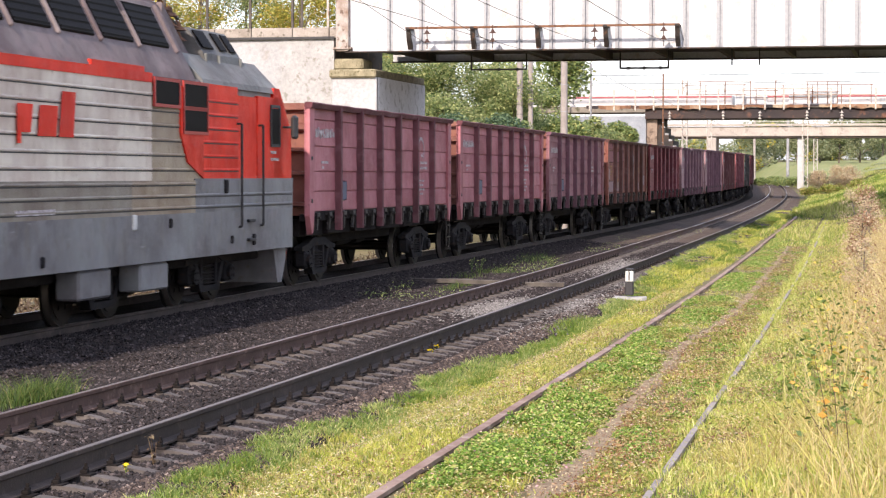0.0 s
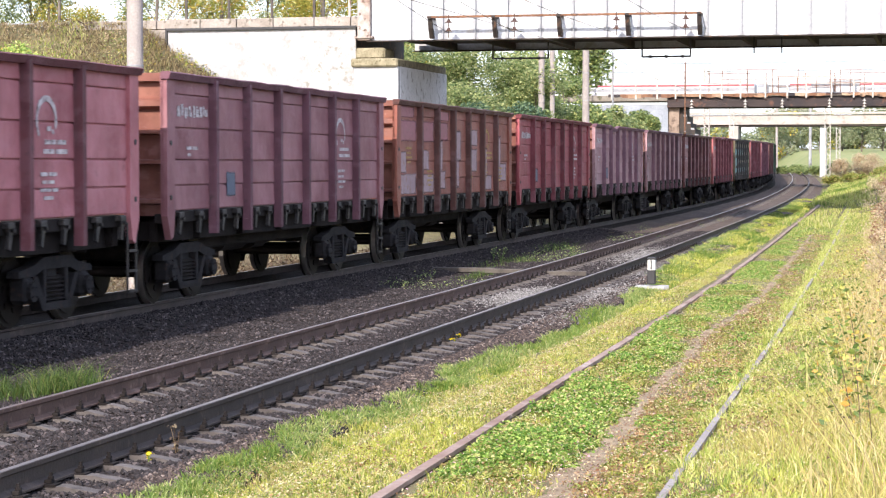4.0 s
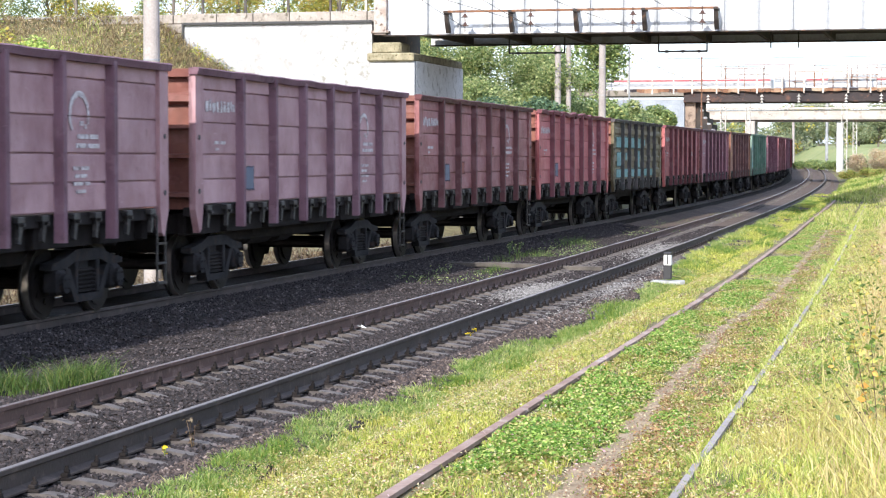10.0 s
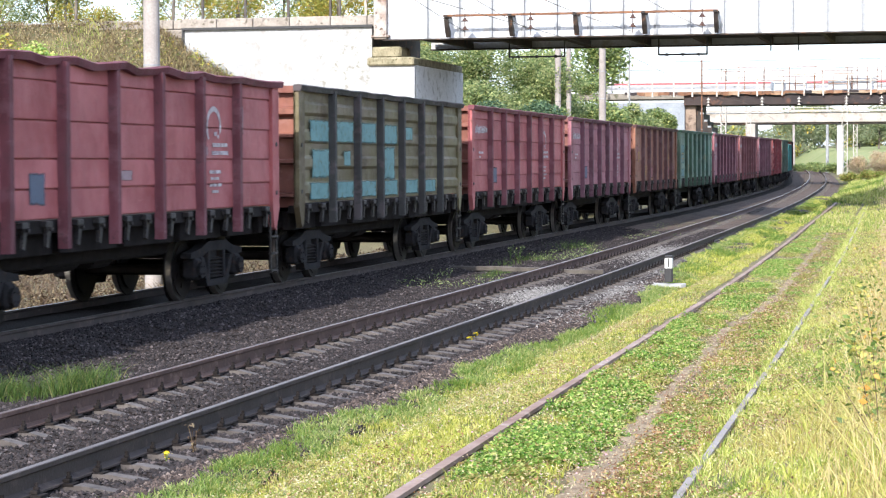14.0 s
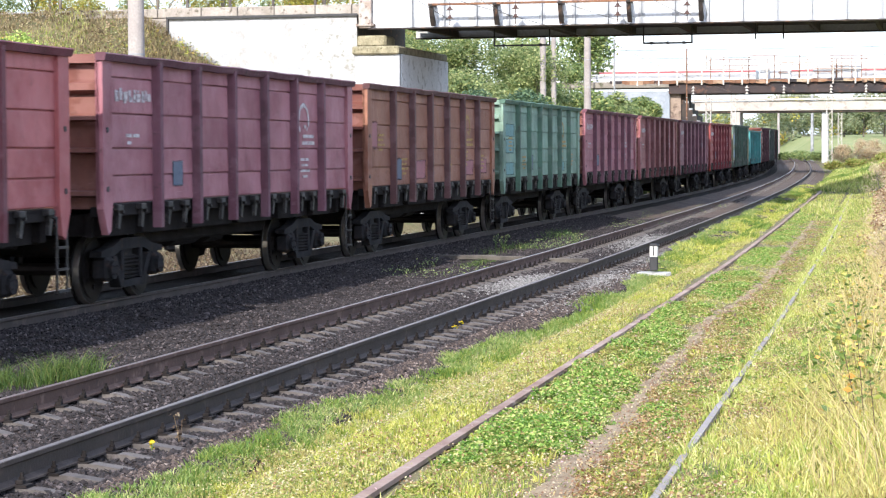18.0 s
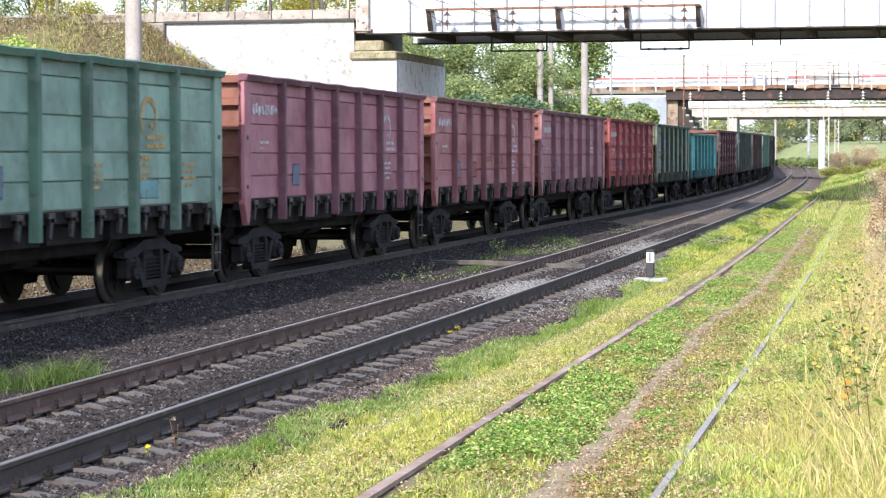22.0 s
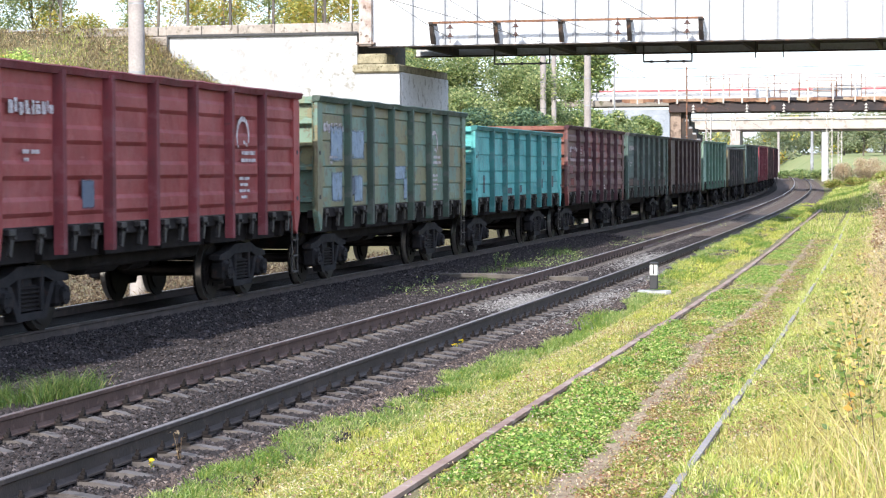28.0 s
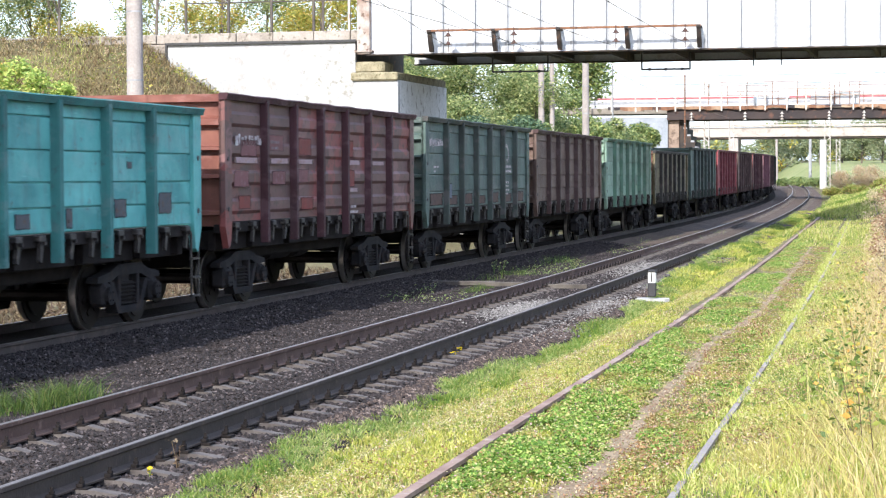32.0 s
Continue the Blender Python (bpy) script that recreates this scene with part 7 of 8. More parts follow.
for k, (n, lo, hi, r0, r1, h0, h1, share, mat, words) in enumerate(((620, INSIDE, lambda y: path_x(y) - path_half(y) - 0.02, 0.09, 0.27, 0.06, 0.18, 0.50, M_CLOVER, "bright green clover clumps in the siding"),
                                                             (240, lambda y: path_x(y) + path_half(y) + 0.06, lambda y: siding_x(y) + 0.66, 0.06, 0.15, 0.05, 0.11, 0.35, M_CLOVER, "small clover clumps beside the path"),
                                                             (420, lambda y: path_x(y) + path_half(y) + 0.04, lambda y: siding_x(y) + 0.70, 0.06, 0.17, 0.03, 0.08, 0.8, M_WEEDMIX, "mixed yellowing weed clumps beside the path"),
                                                             (520, INSIDE, lambda y: path_x(y) - path_half(y) - 0.02, 0.06, 0.18, 0.04, 0.10, 0.75, M_WEEDMIX, "mixed weed clumps among the clover"))):
    cx, cy = spread(R, n, 11.4, 75, lo, hi, lambda x, y: np.clip(share + 1.4 * (patch(x, y, 1.5, 5 + k) - 0.5), 0, 1))
    rad = R.uniform(r0, r1, len(cx)) * np.interp(cy, (20, 60), (1, 1.5))
    room = np.minimum(np.abs(cx - path_x(cy)) - path_half(cy), np.abs(cx - INSIDE(cy)) + 0.03) if k in (0, 3) else np.minimum(np.abs(cx - path_x(cy)) - path_half(cy) * 0.8, np.abs(cx - siding_x(cy) - 0.74))
    rad = np.minimum(rad, np.maximum(0.05, room + 0.05))
    high = R.uniform(h0, h1, len(cx)) * low_far(cy) ** 0.6 * np.clip(rad / 0.16, 0.5, 1)
    leaves("clover", mounds(cx, cy, rad, high, np.interp(cy, (14, 30, 60), (6500, 4200, 1500)), R), 0.0145, mat, words, "clover" if mat is M_CLOVER else "weeds", 300 + k, 0.22)
x, y = spread(R, 900, 11.5, 40, lambda y: siding_x(y) - 1.6, lambda y: siding_x(y) + 0.7, lambda x, y: patch(x, y, 1.6, 5))
leaves("clover_flowers", np.stack([x, y, ground_z(x, y) + R.uniform(0.07, 0.14, len(x))], 1), 0.011, M_PINK, "small pink clover heads", "flowers", 7, 0.4)
x, y = spread(R, 90000, 11.5, 60, lambda y: siding_x(y) - 0.68, lambda y: siding_x(y) + 0.72, lambda x, y: np.clip(1.0 - np.abs(x - path_x(y) - 0.2) * 2.0, 0.18, 1) * (0.2 + 0.8 * patch(x, y, 2.3, 25)) * (0.7 + 0.3 * (np.abs(x - path_x(y)) > path_half(y) * 0.8)))
leaves("fallen_leaves", np.stack([x, y, ground_z(x, y) + R.uniform(0.012, 0.04, len(x))], 1), 0.0115, M_BROWNLEAF, "dry brown leaf litter in the siding", "leaf litter", 8, 1.0)
x, y = spread(R, 15000, 11.4, 60, lambda y: path_x(y) + path_half(y) * 0.8, lambda y: siding_x(y) + 0.72, lambda x, y: (0.15 + 0.85 * patch(x, y, 2.2, 33)) * off_rails(x, y))
leaves("withered_clover", np.stack([x, y, ground_z(x, y) + R.uniform(0.02, 0.09, len(x)) * low_far(y)], 1), 0.0125, M_RUSSET, "russet withered clover heads beside the path", "dry weeds", 66, 0.3)
x, y = spread(R, 9000, 11.4, 60, lambda y: siding_x(y) - 1.5, lambda y: path_x(y) - path_half(y), lambda x, y: np.clip(patch(x, y, 2.2, 35) * 1.6 - 0.5, 0, 1) * off_rails(x, y))
leaves("withered_clover", np.stack([x, y, ground_z(x, y) + R.uniform(0.03, 0.12, len(x)) * low_far(y)], 1), 0.0115, M_RUSSET, "russet withered heads among the clover", "dry weeds", 67, 0.3)
x, y = spread(R, 9000, 11.4, 60, lambda y: path_x(y) - path_half(y) * 1.15, lambda y: path_x(y) + path_half(y) * 1.15, lambda x, y: np.clip(np.abs(x - path_x(y)) / path_half(y), 0.2, 1) ** 3 * (0.3 + 0.7 * patch(x, y, 3.0, 37)))
leaves("path_weeds", np.stack([x, y, ground_z(x, y) + R.uniform(0.016, 0.05, len(x))], 1), 0.0125, M_WEEDMIX, "trodden weeds creeping over the path", "weeds", 68, 0.6)
x, y = spread(R, 40000, 11.3, 55, lambda y: bed_edge(y) + 0.3, lambda y: siding_x(y) + 1.7, lambda x, y: (0.25 + 0.75 * patch(x, y, 2.1, 17)) * off_rails(x, y))
leaves("pale_seed_heads", np.stack([x, y, top_z(x, y) + R.uniform(0.03, 0.10, len(x)) * low_far(y)], 1), 0.0085, M_FLECK, "tiny pale seed heads and dry bits in the grass", "seed heads", 62, 0.3)
# grass beyond the siding: tufts, longer towards the bank, with dry litter between them
x, y = spread(R, 90000, 11.0, 85, lambda y: siding_x(y) + 0.84, lambda y: siding_x(y) + 3.0, lambda x, y: 0.30 + 0.7 * patch(x, y, 1.1, 4))
d = R.uniform(0, 1, len(x)) < 0.4
blades("bank_grass", x[~d], y[~d], ground_z(x[~d], y[~d]), 0.06, 0.0042, 1.6, M_LONGGRASS, "short yellow-green grass on the bank", seed=9)
blades("bank_grass_dry", x[d], y[d], ground_z(x[d], y[d]), 0.06, 0.0036, 2.2, M_STRAW, "bleached dry grass on the bank", "dry grass", seed=83)
x, y = spread(R, 7000, 11.0, 85, lambda y: siding_x(y) + 0.80, lambda y: siding_x(y) + 3.0, lambda x, y: 0.45 + 0.55 * patch(x, y, 1.2, 4))
u = np.clip((x - siding_x(y) - 0.85) / 1.0, 0, 1)
hb = (0.06 + 0.14 * u * (0.3 + patch(x, y, 1.0, 1))) * np.interp(y, (25, 60), (1.0, 0.6))
p = patch(x, y, 1.1, 41) + R.normal(0, 0.24, len(x))
for k, (m, bend, mat, words) in enumerate(((p < 0.22, 0.9, M_GRASSG, "green grass tufts on the bank"), ((p >= 0.22) & (p < 0.62), 1.0, M_LONGGRASS, "long yellow-green grass tufts on the bank"),
                                           ((p >= 0.62) & (p < 0.8), 1.2, M_YELLOWGREEN, "yellowing grass tufts on the bank"), (p >= 0.8, 1.5, M_STRAW, "bleached dry grass tufts on the bank"))):
    tufts("bank_tufts", x[m], y[m], 24, 0.07, hb[m], 0.0044, bend, mat, words, "grass", 240 + k)
x, y = spread(R, 40000, 11.2, 70, lambda y: siding_x(y) + 0.86, lambda y: siding_x(y) + 2.6, lambda x, y: np.clip(patch(x, y, 1.5, 12) * 1.9 - 0.8, 0, 1))
leaves("bank_weeds", np.stack([x, y, ground_z(x, y) + R.uniform(0.02, 0.12, len(x))], 1), 0.014, M_WEEDMIX, "small mixed weeds in the long grass", "weeds", 10, 0.3)
x, y = spread(R, 40000, 11.2, 60, lambda y: siding_x(y) + 0.88, lambda y: siding_x(y) + 2.6, lambda x, y: np.clip(patch(x, y, 1.8, 29) * 2.0 - 0.8, 0, 1))
leaves("bank_litter", np.stack([x, y, ground_z(x, y) + R.uniform(0.02, 0.10, len(x))], 1), 0.013, M_BROWNLEAF, "brown withered bits among the bank's grass", "leaf litter", 64, 0.4)
# tall dry growth along the top of the bank
x, y = spread(R, 20000, 11.5, 60, lambda y: siding_x(y) + 1.3, lambda y: siding_x(y) + 3.4, lambda x, y: np.clip((x - siding_x(y) - 1.40) * 1.8, 0.03, 1) * (0.3 + 0.7 * patch(x, y, 0.8, 3)))
hh = 0.22 + 0.6 * np.clip((x - siding_x(y) - 1.4) / 0.9, 0, 1) * np.clip((y - 9) / 14, 0.35, 1)
blades("dry_stalks", x, y, ground_z(x, y), hh, 0.0038, 1.1, M_STALK, "tall straw-coloured stalks on the bank", "dry grass", 11)
k = R.randint(0, len(x), 12000)
m = k[(hh[k] > 0.55)]
pz = ground_z(x[m], y[m]) + hh[m] * R.uniform(0.3, 0.95, len(m))
leaves("dry_weed_leaves", np.stack([x[m] + R.normal(0, 0.06, len(m)), y[m] + R.normal(0, 0.06, len(m)), pz], 1), 0.015, M_BROWNLEAF, "brown withered weed leaves and seed heads", "dry weeds", 12, 0.1)
x, y = spread(R, 1100, 13.5, 40, lambda y: siding_x(y) + 1.5, lambda y: siding_x(y) + 2.2, lambda x, y: np.clip(patch(x, y, 0.9, 21) * 2 - 0.7, 0, 1))
leaves("bramble_leaves", np.stack([x, y, ground_z(x, y) + R.uniform(0.10, 0.5, len(x))], 1), 0.033, M_BRAMBLE, "green and yellow bramble leaves among dry stalks", "bramble", 13, 0.3)
x, y = spread(R, 90000, 60, 330, lambda y: LOOP.across(y) + 2.6, lambda y: siding_x(y) + 9, lambda x, y: (np.abs(np.abs(x - siding_x(y)) - 0.72) > 0.2) | (y > 120))
blades("far_grass", x, y, ground_z(x, y), 0.06 + 0.16 * patch(x, y, 0.35, 5) ** 2, 0.013, 1.1, M_GRASS, "yellow-green grass by the far bend", seed=14)
x, y = spread(R, 9000, 40, 250, lambda y: LOOP.across(y) + 1.9, lambda y: LOOP.across(y) + 3.0, lambda x, y: patch(x, y, 0.4, 2) * 0.6)
blades("edge_grass", x, y, ground_z(x, y), 0.10, 0.012, 0.8, M_GRASSG, "green tufts along the far ballast edge", seed=15)
x, y = spread(R, 2600, 46, 135, lambda y: bed_edge(y) + 0.05, lambda y: siding_x(y) - 0.95, lambda x, y: np.clip(patch(x, y, 0.7, 43) * 1.7 - 0.15, 0, 1))
p = patch(x, y, 0.9, 45) + R.normal(0, 0.2, len(x))
for k, (m, mat, words) in enumerate(((p < 0.55, M_GRASSG, "green grass clumps over the far ballast edge"), (p >= 0.55, M_YELLOWGREEN, "yellowing grass clumps over the far ballast edge"))):
    tufts("far_tufts", x[m], y[m], 22, 0.16, 0.13, 0.011, 1.2, mat, words, "grass", 260 + k, top_z)
x, y = spread(R, 2600, 98, 170, lambda y: LOOP.across(y) + 2.7, lambda y: siding_x(y) + 6.0, lambda x, y: 0.4 + 0.6 * patch(x, y, 0.5, 47))
p = patch(x, y, 0.6, 49) + R.normal(0, 0.2, len(x))
for k, (m, mat, words) in enumerate(((p < 0.5, M_GRASSG, "green grass on the heap at the siding's end"), (p >= 0.5, M_LONGGRASS, "yellow-green grass on the heap at the siding's end"))):
    tufts("heap_grass", x[m], y[m], 22, 0.28, 0.24, 0.016, 1.1, mat, words, "grass", 270 + k)


def tuft(name, cx, cy, rx, ry, n, h, mat, label, z=None, seed=1, w=0.0045):
    r = np.random.RandomState(seed)
    x, y = cx + r.normal(0, rx, n), cy + r.normal(0, ry, n)
    ob = blades(name, x, y, bed_z(x, y) if z is None else top_z(x, y), h * (0.55 + 0.6 * r.uniform(0, 1, n)) * np.exp(-((x - cx) / rx) ** 2 * 0.25), w, 1.5, mat, "", seed=seed)
    return tagged(ob, label, "grass tuft", "grass tufts by the tracks", "stuff")


for i, (cx, cy, rx, ry, n, h) in enumerate(((-9.0, 21.0, 0.20, 0.4, 1300, 0.31), (-9.6, 20.6, 0.20, 0.35, 700, 0.27), (-9.7, 44.9, 0.18, 0.4, 260, 0.16), (-10.2, 52.5, 0.25, 0.7, 220, 0.2),
                                            (-10.6, 60.0, 0.3, 1.2, 260, 0.25), (-10.4, 49.5, 0.2, 0.6, 100, 0.2))):
    tuft("grass_tuft", cx, cy, rx, ry, n, h, M_DARKGRASS, "dark green grass tuft growing in the ballast", seed=30 + i)
for i, (cx, cy, rx, ry, n, h) in enumerate(((-5.4, 33.7, 0.16, 0.7, 900, 0.12), (-5.0, 29.2, 0.16, 0.5, 700, 0.13), (-5.0, 24.5, 0.15, 0.4, 420, 0.10), (-5.35, 16.6, 0.14, 0.35, 400, 0.11), (-5.75, 47.5, 0.25, 1.2, 800, 0.14))):
    tuft("grass_tuft", cx, cy, rx, ry, n, h, M_GRASSG, "green grass tuft at the edge of the ballast", 0, 40 + i)


def weed(cx, cy, n, h, lean, mat, head, label, zf):
    """A thin-stemmed weed with small leaves or flower heads."""
    z0 = float(zf(cx, cy))
    w = thing("weed", label, "weed", "weeds by the tracks", pose(cx, cy, z0))
    r = random.Random(int(cx * 100 + cy * 10))
    bm = bmesh.new()
    tips = []
    for k in range(n):
        a = r.uniform(0, 6.28)
        t = (math.cos(a) * lean * r.uniform(0.2, 1), math.sin(a) * lean * r.uniform(0.2, 1), h * r.uniform(0.6, 1.05))
        rod(bm, (0, 0, -0.02), (t[0] * 0.3, t[1] * 0.3, t[2] * 0.55), 0.004, n=5)
        rod(bm, (t[0] * 0.3, t[1] * 0.3, t[2] * 0.55), t, 0.003, n=5)
        tips.append(t)
    tagged(part("stem", bm, mat, w), kind="stuff")
    pts = np.array([[t[0] * f + r.uniform(-0.03, 0.03), t[1] * f + r.uniform(-0.03, 0.03), t[2] * f] for t in tips for f in (0.45, 0.7, 0.85, 0.95, 1.0, 1.0)])
    tagged(leaves("head", pts, 0.022, head, parent=w, seed=3), kind="stuff")
    return w


weed(-6.0, 16.4, 4, 0.33, 0.10, M_LITTER, M_LITTER, "dry brown weed at the edge of the ballast", ground_z)
for cx, cy in ((-6.2, 27.4), (-6.26, 27.9), (-6.05, 15.9)):
    weed(cx, cy, 2, 0.10, 0.06, M_GRASSG, M_YELLOW, "small yellow-flowering weed in the ballast", bed_z)
for cx, cy, h in ((-10.3, 50.5, 0.45), (-10.7, 51.5, 0.35), (-9.0, 53.0, 0.3)):
    weed(cx, cy, 7, h, 0.2, M_DARKGRASS, M_BUSH, "green weed between the tracks", bed_z)
for cx, cy, h in ((-0.70, 17.5, 0.85), (-0.85, 20.5, 0.75), (-0.55, 15.2, 0.6), (-0.95, 25.0, 0.8)):
    weed(cx, cy, 9, h, 0.45, M_STALK, M_BRAMBLE, "tall leafy weed turning yellow on the bank", ground_z)

r4 = np.random.RandomState(57)
for cx, cy, h, n in ((-0.82, 17.0, 0.5, 70), (-0.92, 19.8, 0.5, 56), (-0.66, 14.6, 0.34, 40), (-1.05, 23.5, 0.55, 46), (-0.62, 16.0, 0.45, 40)):
    w = weed(cx, cy, 6, h, 0.35, M_STALK, M_BRAMBLE, "broad-leaved weed with yellowing leaves on the bank", ground_z)
    q = np.stack([r4.normal(0, 0.16, n), r4.normal(0, 0.16, n), r4.uniform(0.12, 1.0, n) * h], 1)
    tagged(leaves("foliage", q, 0.036, M_BRAMBLE, parent=w, seed=n, flat=0.1), kind="stuff")



def long_stalk(base, tip, sag, r, mat, leafy, label):
    """A long dry stem bent over from its foot, with a few withered leaves."""
    x0, y0 = base
    z0 = float(ground_z(x0, y0)) - 0.02
    st = thing("dry_stalk", label, "dry stalk", "long stalks on the bank", pose(x0, y0, z0))
    end = Vector((tip[0] - x0, tip[1] - y0, tip[2] - z0))
    pts = [end * f + Vector((0, 0, sag * 4 * f * (1 - f))) for f in (k / 7 for k in range(8))]
    bm = bmesh.new()
    rings = [[bm.verts.new(p + Vector((math.cos(q), math.sin(q), 0)) * r * (1 - k / 9)) for q in (0, 1.257, 2.513, 3.77, 5.027)] for k, p in enumerate(pts)]
    for lo, hi in zip(rings, rings[1:]):
        for k in range(5):
            bm.faces.new((lo[k], lo[(k + 1) % 5], hi[(k + 1) % 5], hi[k]))
    bm.faces.new(rings[-1])
    part("stem", bm, mat, st)
    q = random.Random(int(abs(tip[0]) * 1000))
    p = np.array([list(pts[q.randrange(2, 8)] + Vector((q.uniform(-0.05, 0.05), q.uniform(-0.05, 0.05), q.uniform(-0.04, 0.04)))) for _ in range(leafy)])
    tagged(leaves("leaf", p, 0.026 if leafy > 12 else 0.013, M_BRAMBLE if leafy > 12 else M_LITTER, parent=st, seed=leafy, flat=0.1), kind="stuff")
    return st


for base, tip, sag, r, mat, leafy in (((-0.45, 12.5), (-1.24, 13.0, 1.08), 0.05, 0.0055, M_STRAW, 4), ((-0.40, 13.0), (-0.92, 13.6, 0.98), 0.04, 0.004, M_LITTER, 6), ((-0.36, 12.4), (-0.70, 12.6, 0.92), 0.05, 0.005, M_STRAW, 5),
                                      ((-0.52, 14.2), (-0.60, 14.6, 1.02), 0.02, 0.005, M_LITTER, 22), ((-0.60, 15.2), (-0.78, 15.4, 0.98), 0.02, 0.005, M_LITTER, 24), ((-0.42, 13.4), (-0.48, 13.4, 0.86), 0.03, 0.005, M_LITTER, 18),
                                      ((-0.62, 16.8), (-0.50, 17.2, 1.20), 0.02, 0.005, M_STRAW, 8), ((-0.68, 18.6), (-0.86, 18.8, 1.15), 0.02, 0.005, M_LITTER, 20), ((-0.40, 12.2), (-0.86, 12.3, 0.62), 0.06, 0.004, M_STRAW, 3)):
    long_stalk(base, tip, sag, r, mat, leafy, "leafy stalk turning yellow and brown on the bank" if leafy > 12 else "long dry bent stalk leaning out of the bank")

# a few long bent straws leaning out of the bank
x, y = R.uniform(-1.1, -0.45, 40), R.uniform(12.5, 20, 40)
blades("long_straws", x, y, ground_z(x, y), 0.75, 0.0055, 1.3, M_STRAW, "long bent straws leaning out of the bank", "dry grass", 84)
# sparse weeds in the ballast between the running lines
y = 40 * (90 / 40) ** R.uniform(0, 1, 9000)
x = MAIN.across(y) + R.uniform(2.0, 4.3, len(y))
m = patch(x, y, 0.9, 51) > 0.80
x, y = x[m], y[m]
leaves("ballast_weeds", np.stack([x, y, bed_z(x, y) + R.uniform(0.01, 0.16, len(x)) * patch(x, y, 0.9, 51)], 1), 0.02, M_BUSH, "low mixed weeds in the ballast between the lines", "weeds", 85, 0.3)

# the road bank: rough dry grass
r2 = np.random.RandomState(19)
x, y = r2.uniform(-62, -24, 130000), r2.uniform(66, 86, 130000)
z = ground_z(x, y)
m = z > 0.6
x, y, z = x[m], y[m], z[m]
g = patch(x, y, 0.9, 2) + r2.normal(0, 0.12, len(x)) > 1.02
c = patch(x, y, 2.0, 6)
blades("bank_grass_dry", x[~g], y[~g], z[~g], 0.10 + 0.22 * c[~g] ** 2, 0.015, 2.0, M_BANK, "matted dry grass on the road bank", "dry grass", 20)
k = r2.choice(len(x), 26000)
k = k[patch(x[k], y[k], 1.3, 44) + r2.normal(0, 0.15, len(k)) > 0.55]
leaves("bank_weeds", np.stack([x[k], y[k], z[k] + r2.uniform(0.03, 0.22, len(k))], 1), 0.05, M_WEEDMIX, "green and yellow weeds on the road bank", "weeds", 66, 0.3)
k = r2.choice(len(x), 22000)
k = k[patch(x[k], y[k], 1.7, 47) + r2.normal(0, 0.15, len(k)) > 0.6]
leaves("bank_leaf_litter", np.stack([x[k], y[k], z[k] + r2.uniform(0.03, 0.20, len(k))], 1), 0.05, M_TAN, "pale withered leaves and straw on the road bank", "leaf litter", 67, 0.4)
k = r2.choice(len(x), 16000)
k = k[patch(x[k], y[k], 1.1, 53) + r2.normal(0, 0.15, len(k)) > 0.5]
leaves("bank_dark_litter", np.stack([x[k], y[k], z[k] + r2.uniform(0.05, 0.28, len(k))], 1), 0.055, M_LITTER, "dark withered stems and leaves on the road bank", "leaf litter", 69, 0.2)
k = r2.choice(len(x), 60000)
k = k[(z[k] < 6.9) & (patch(x[k], y[k], 0.8, 50) > 0.72)][:3500]
leaves("bank_yellow_leaves", np.stack([x[k], y[k], z[k] + r2.uniform(0.05, 0.35, len(k))], 1), 0.06, M_AUTUMN, "yellow autumn leaves low on the road bank", "leaves", 68, 0.3)
blades("bank_grass_green", x[g], y[g], z[g], 0.22, 0.015, 1.4, M_GRASS, "green grass patches on the road bank", "grass", 21)
x, y = r2.uniform(-30, -14.8, 22000), r2.uniform(16, 66, 22000)
blades("trackside_grass", x, y, ground_z(x, y), 0.12 + 0.22 * patch(x, y, 1.6, 3) ** 2, 0.012, 2.2, M_LITTER, "matted dry grass beyond the train", "grass", 22)
x, y = r2.uniform(-24, -14.9, 26000), r2.uniform(16, 60, 26000)
leaves("trackside_litter", np.stack([x, y, ground_z(x, y) + r2.uniform(0.02, 0.30, len(x)) * patch(x, y, 2.0, 8)], 1), 0.045, M_LITTER, "brown leaf litter and withered weeds beyond the train", "leaf litter", 23, 0.4)


def cloud(r, n, blobs, squash=0.8):
    """Leaf places in the shells of several uneven clumps."""
    w = np.array([b[3] ** 2 for b in blobs])
    i = r.choice(len(blobs), n, p=w / w.sum())
    d = r.normal(0, 1, (n, 3))
    d /= np.linalg.norm(d, axis=1)[:, None]
    rad = np.array([b[3] for b in blobs])[i] * r.uniform(0.45, 1.12, n)
    c = np.array([b[:3] for b in blobs])[i]
    d[:, 2] *= squash
    return c + d * rad[:, None]


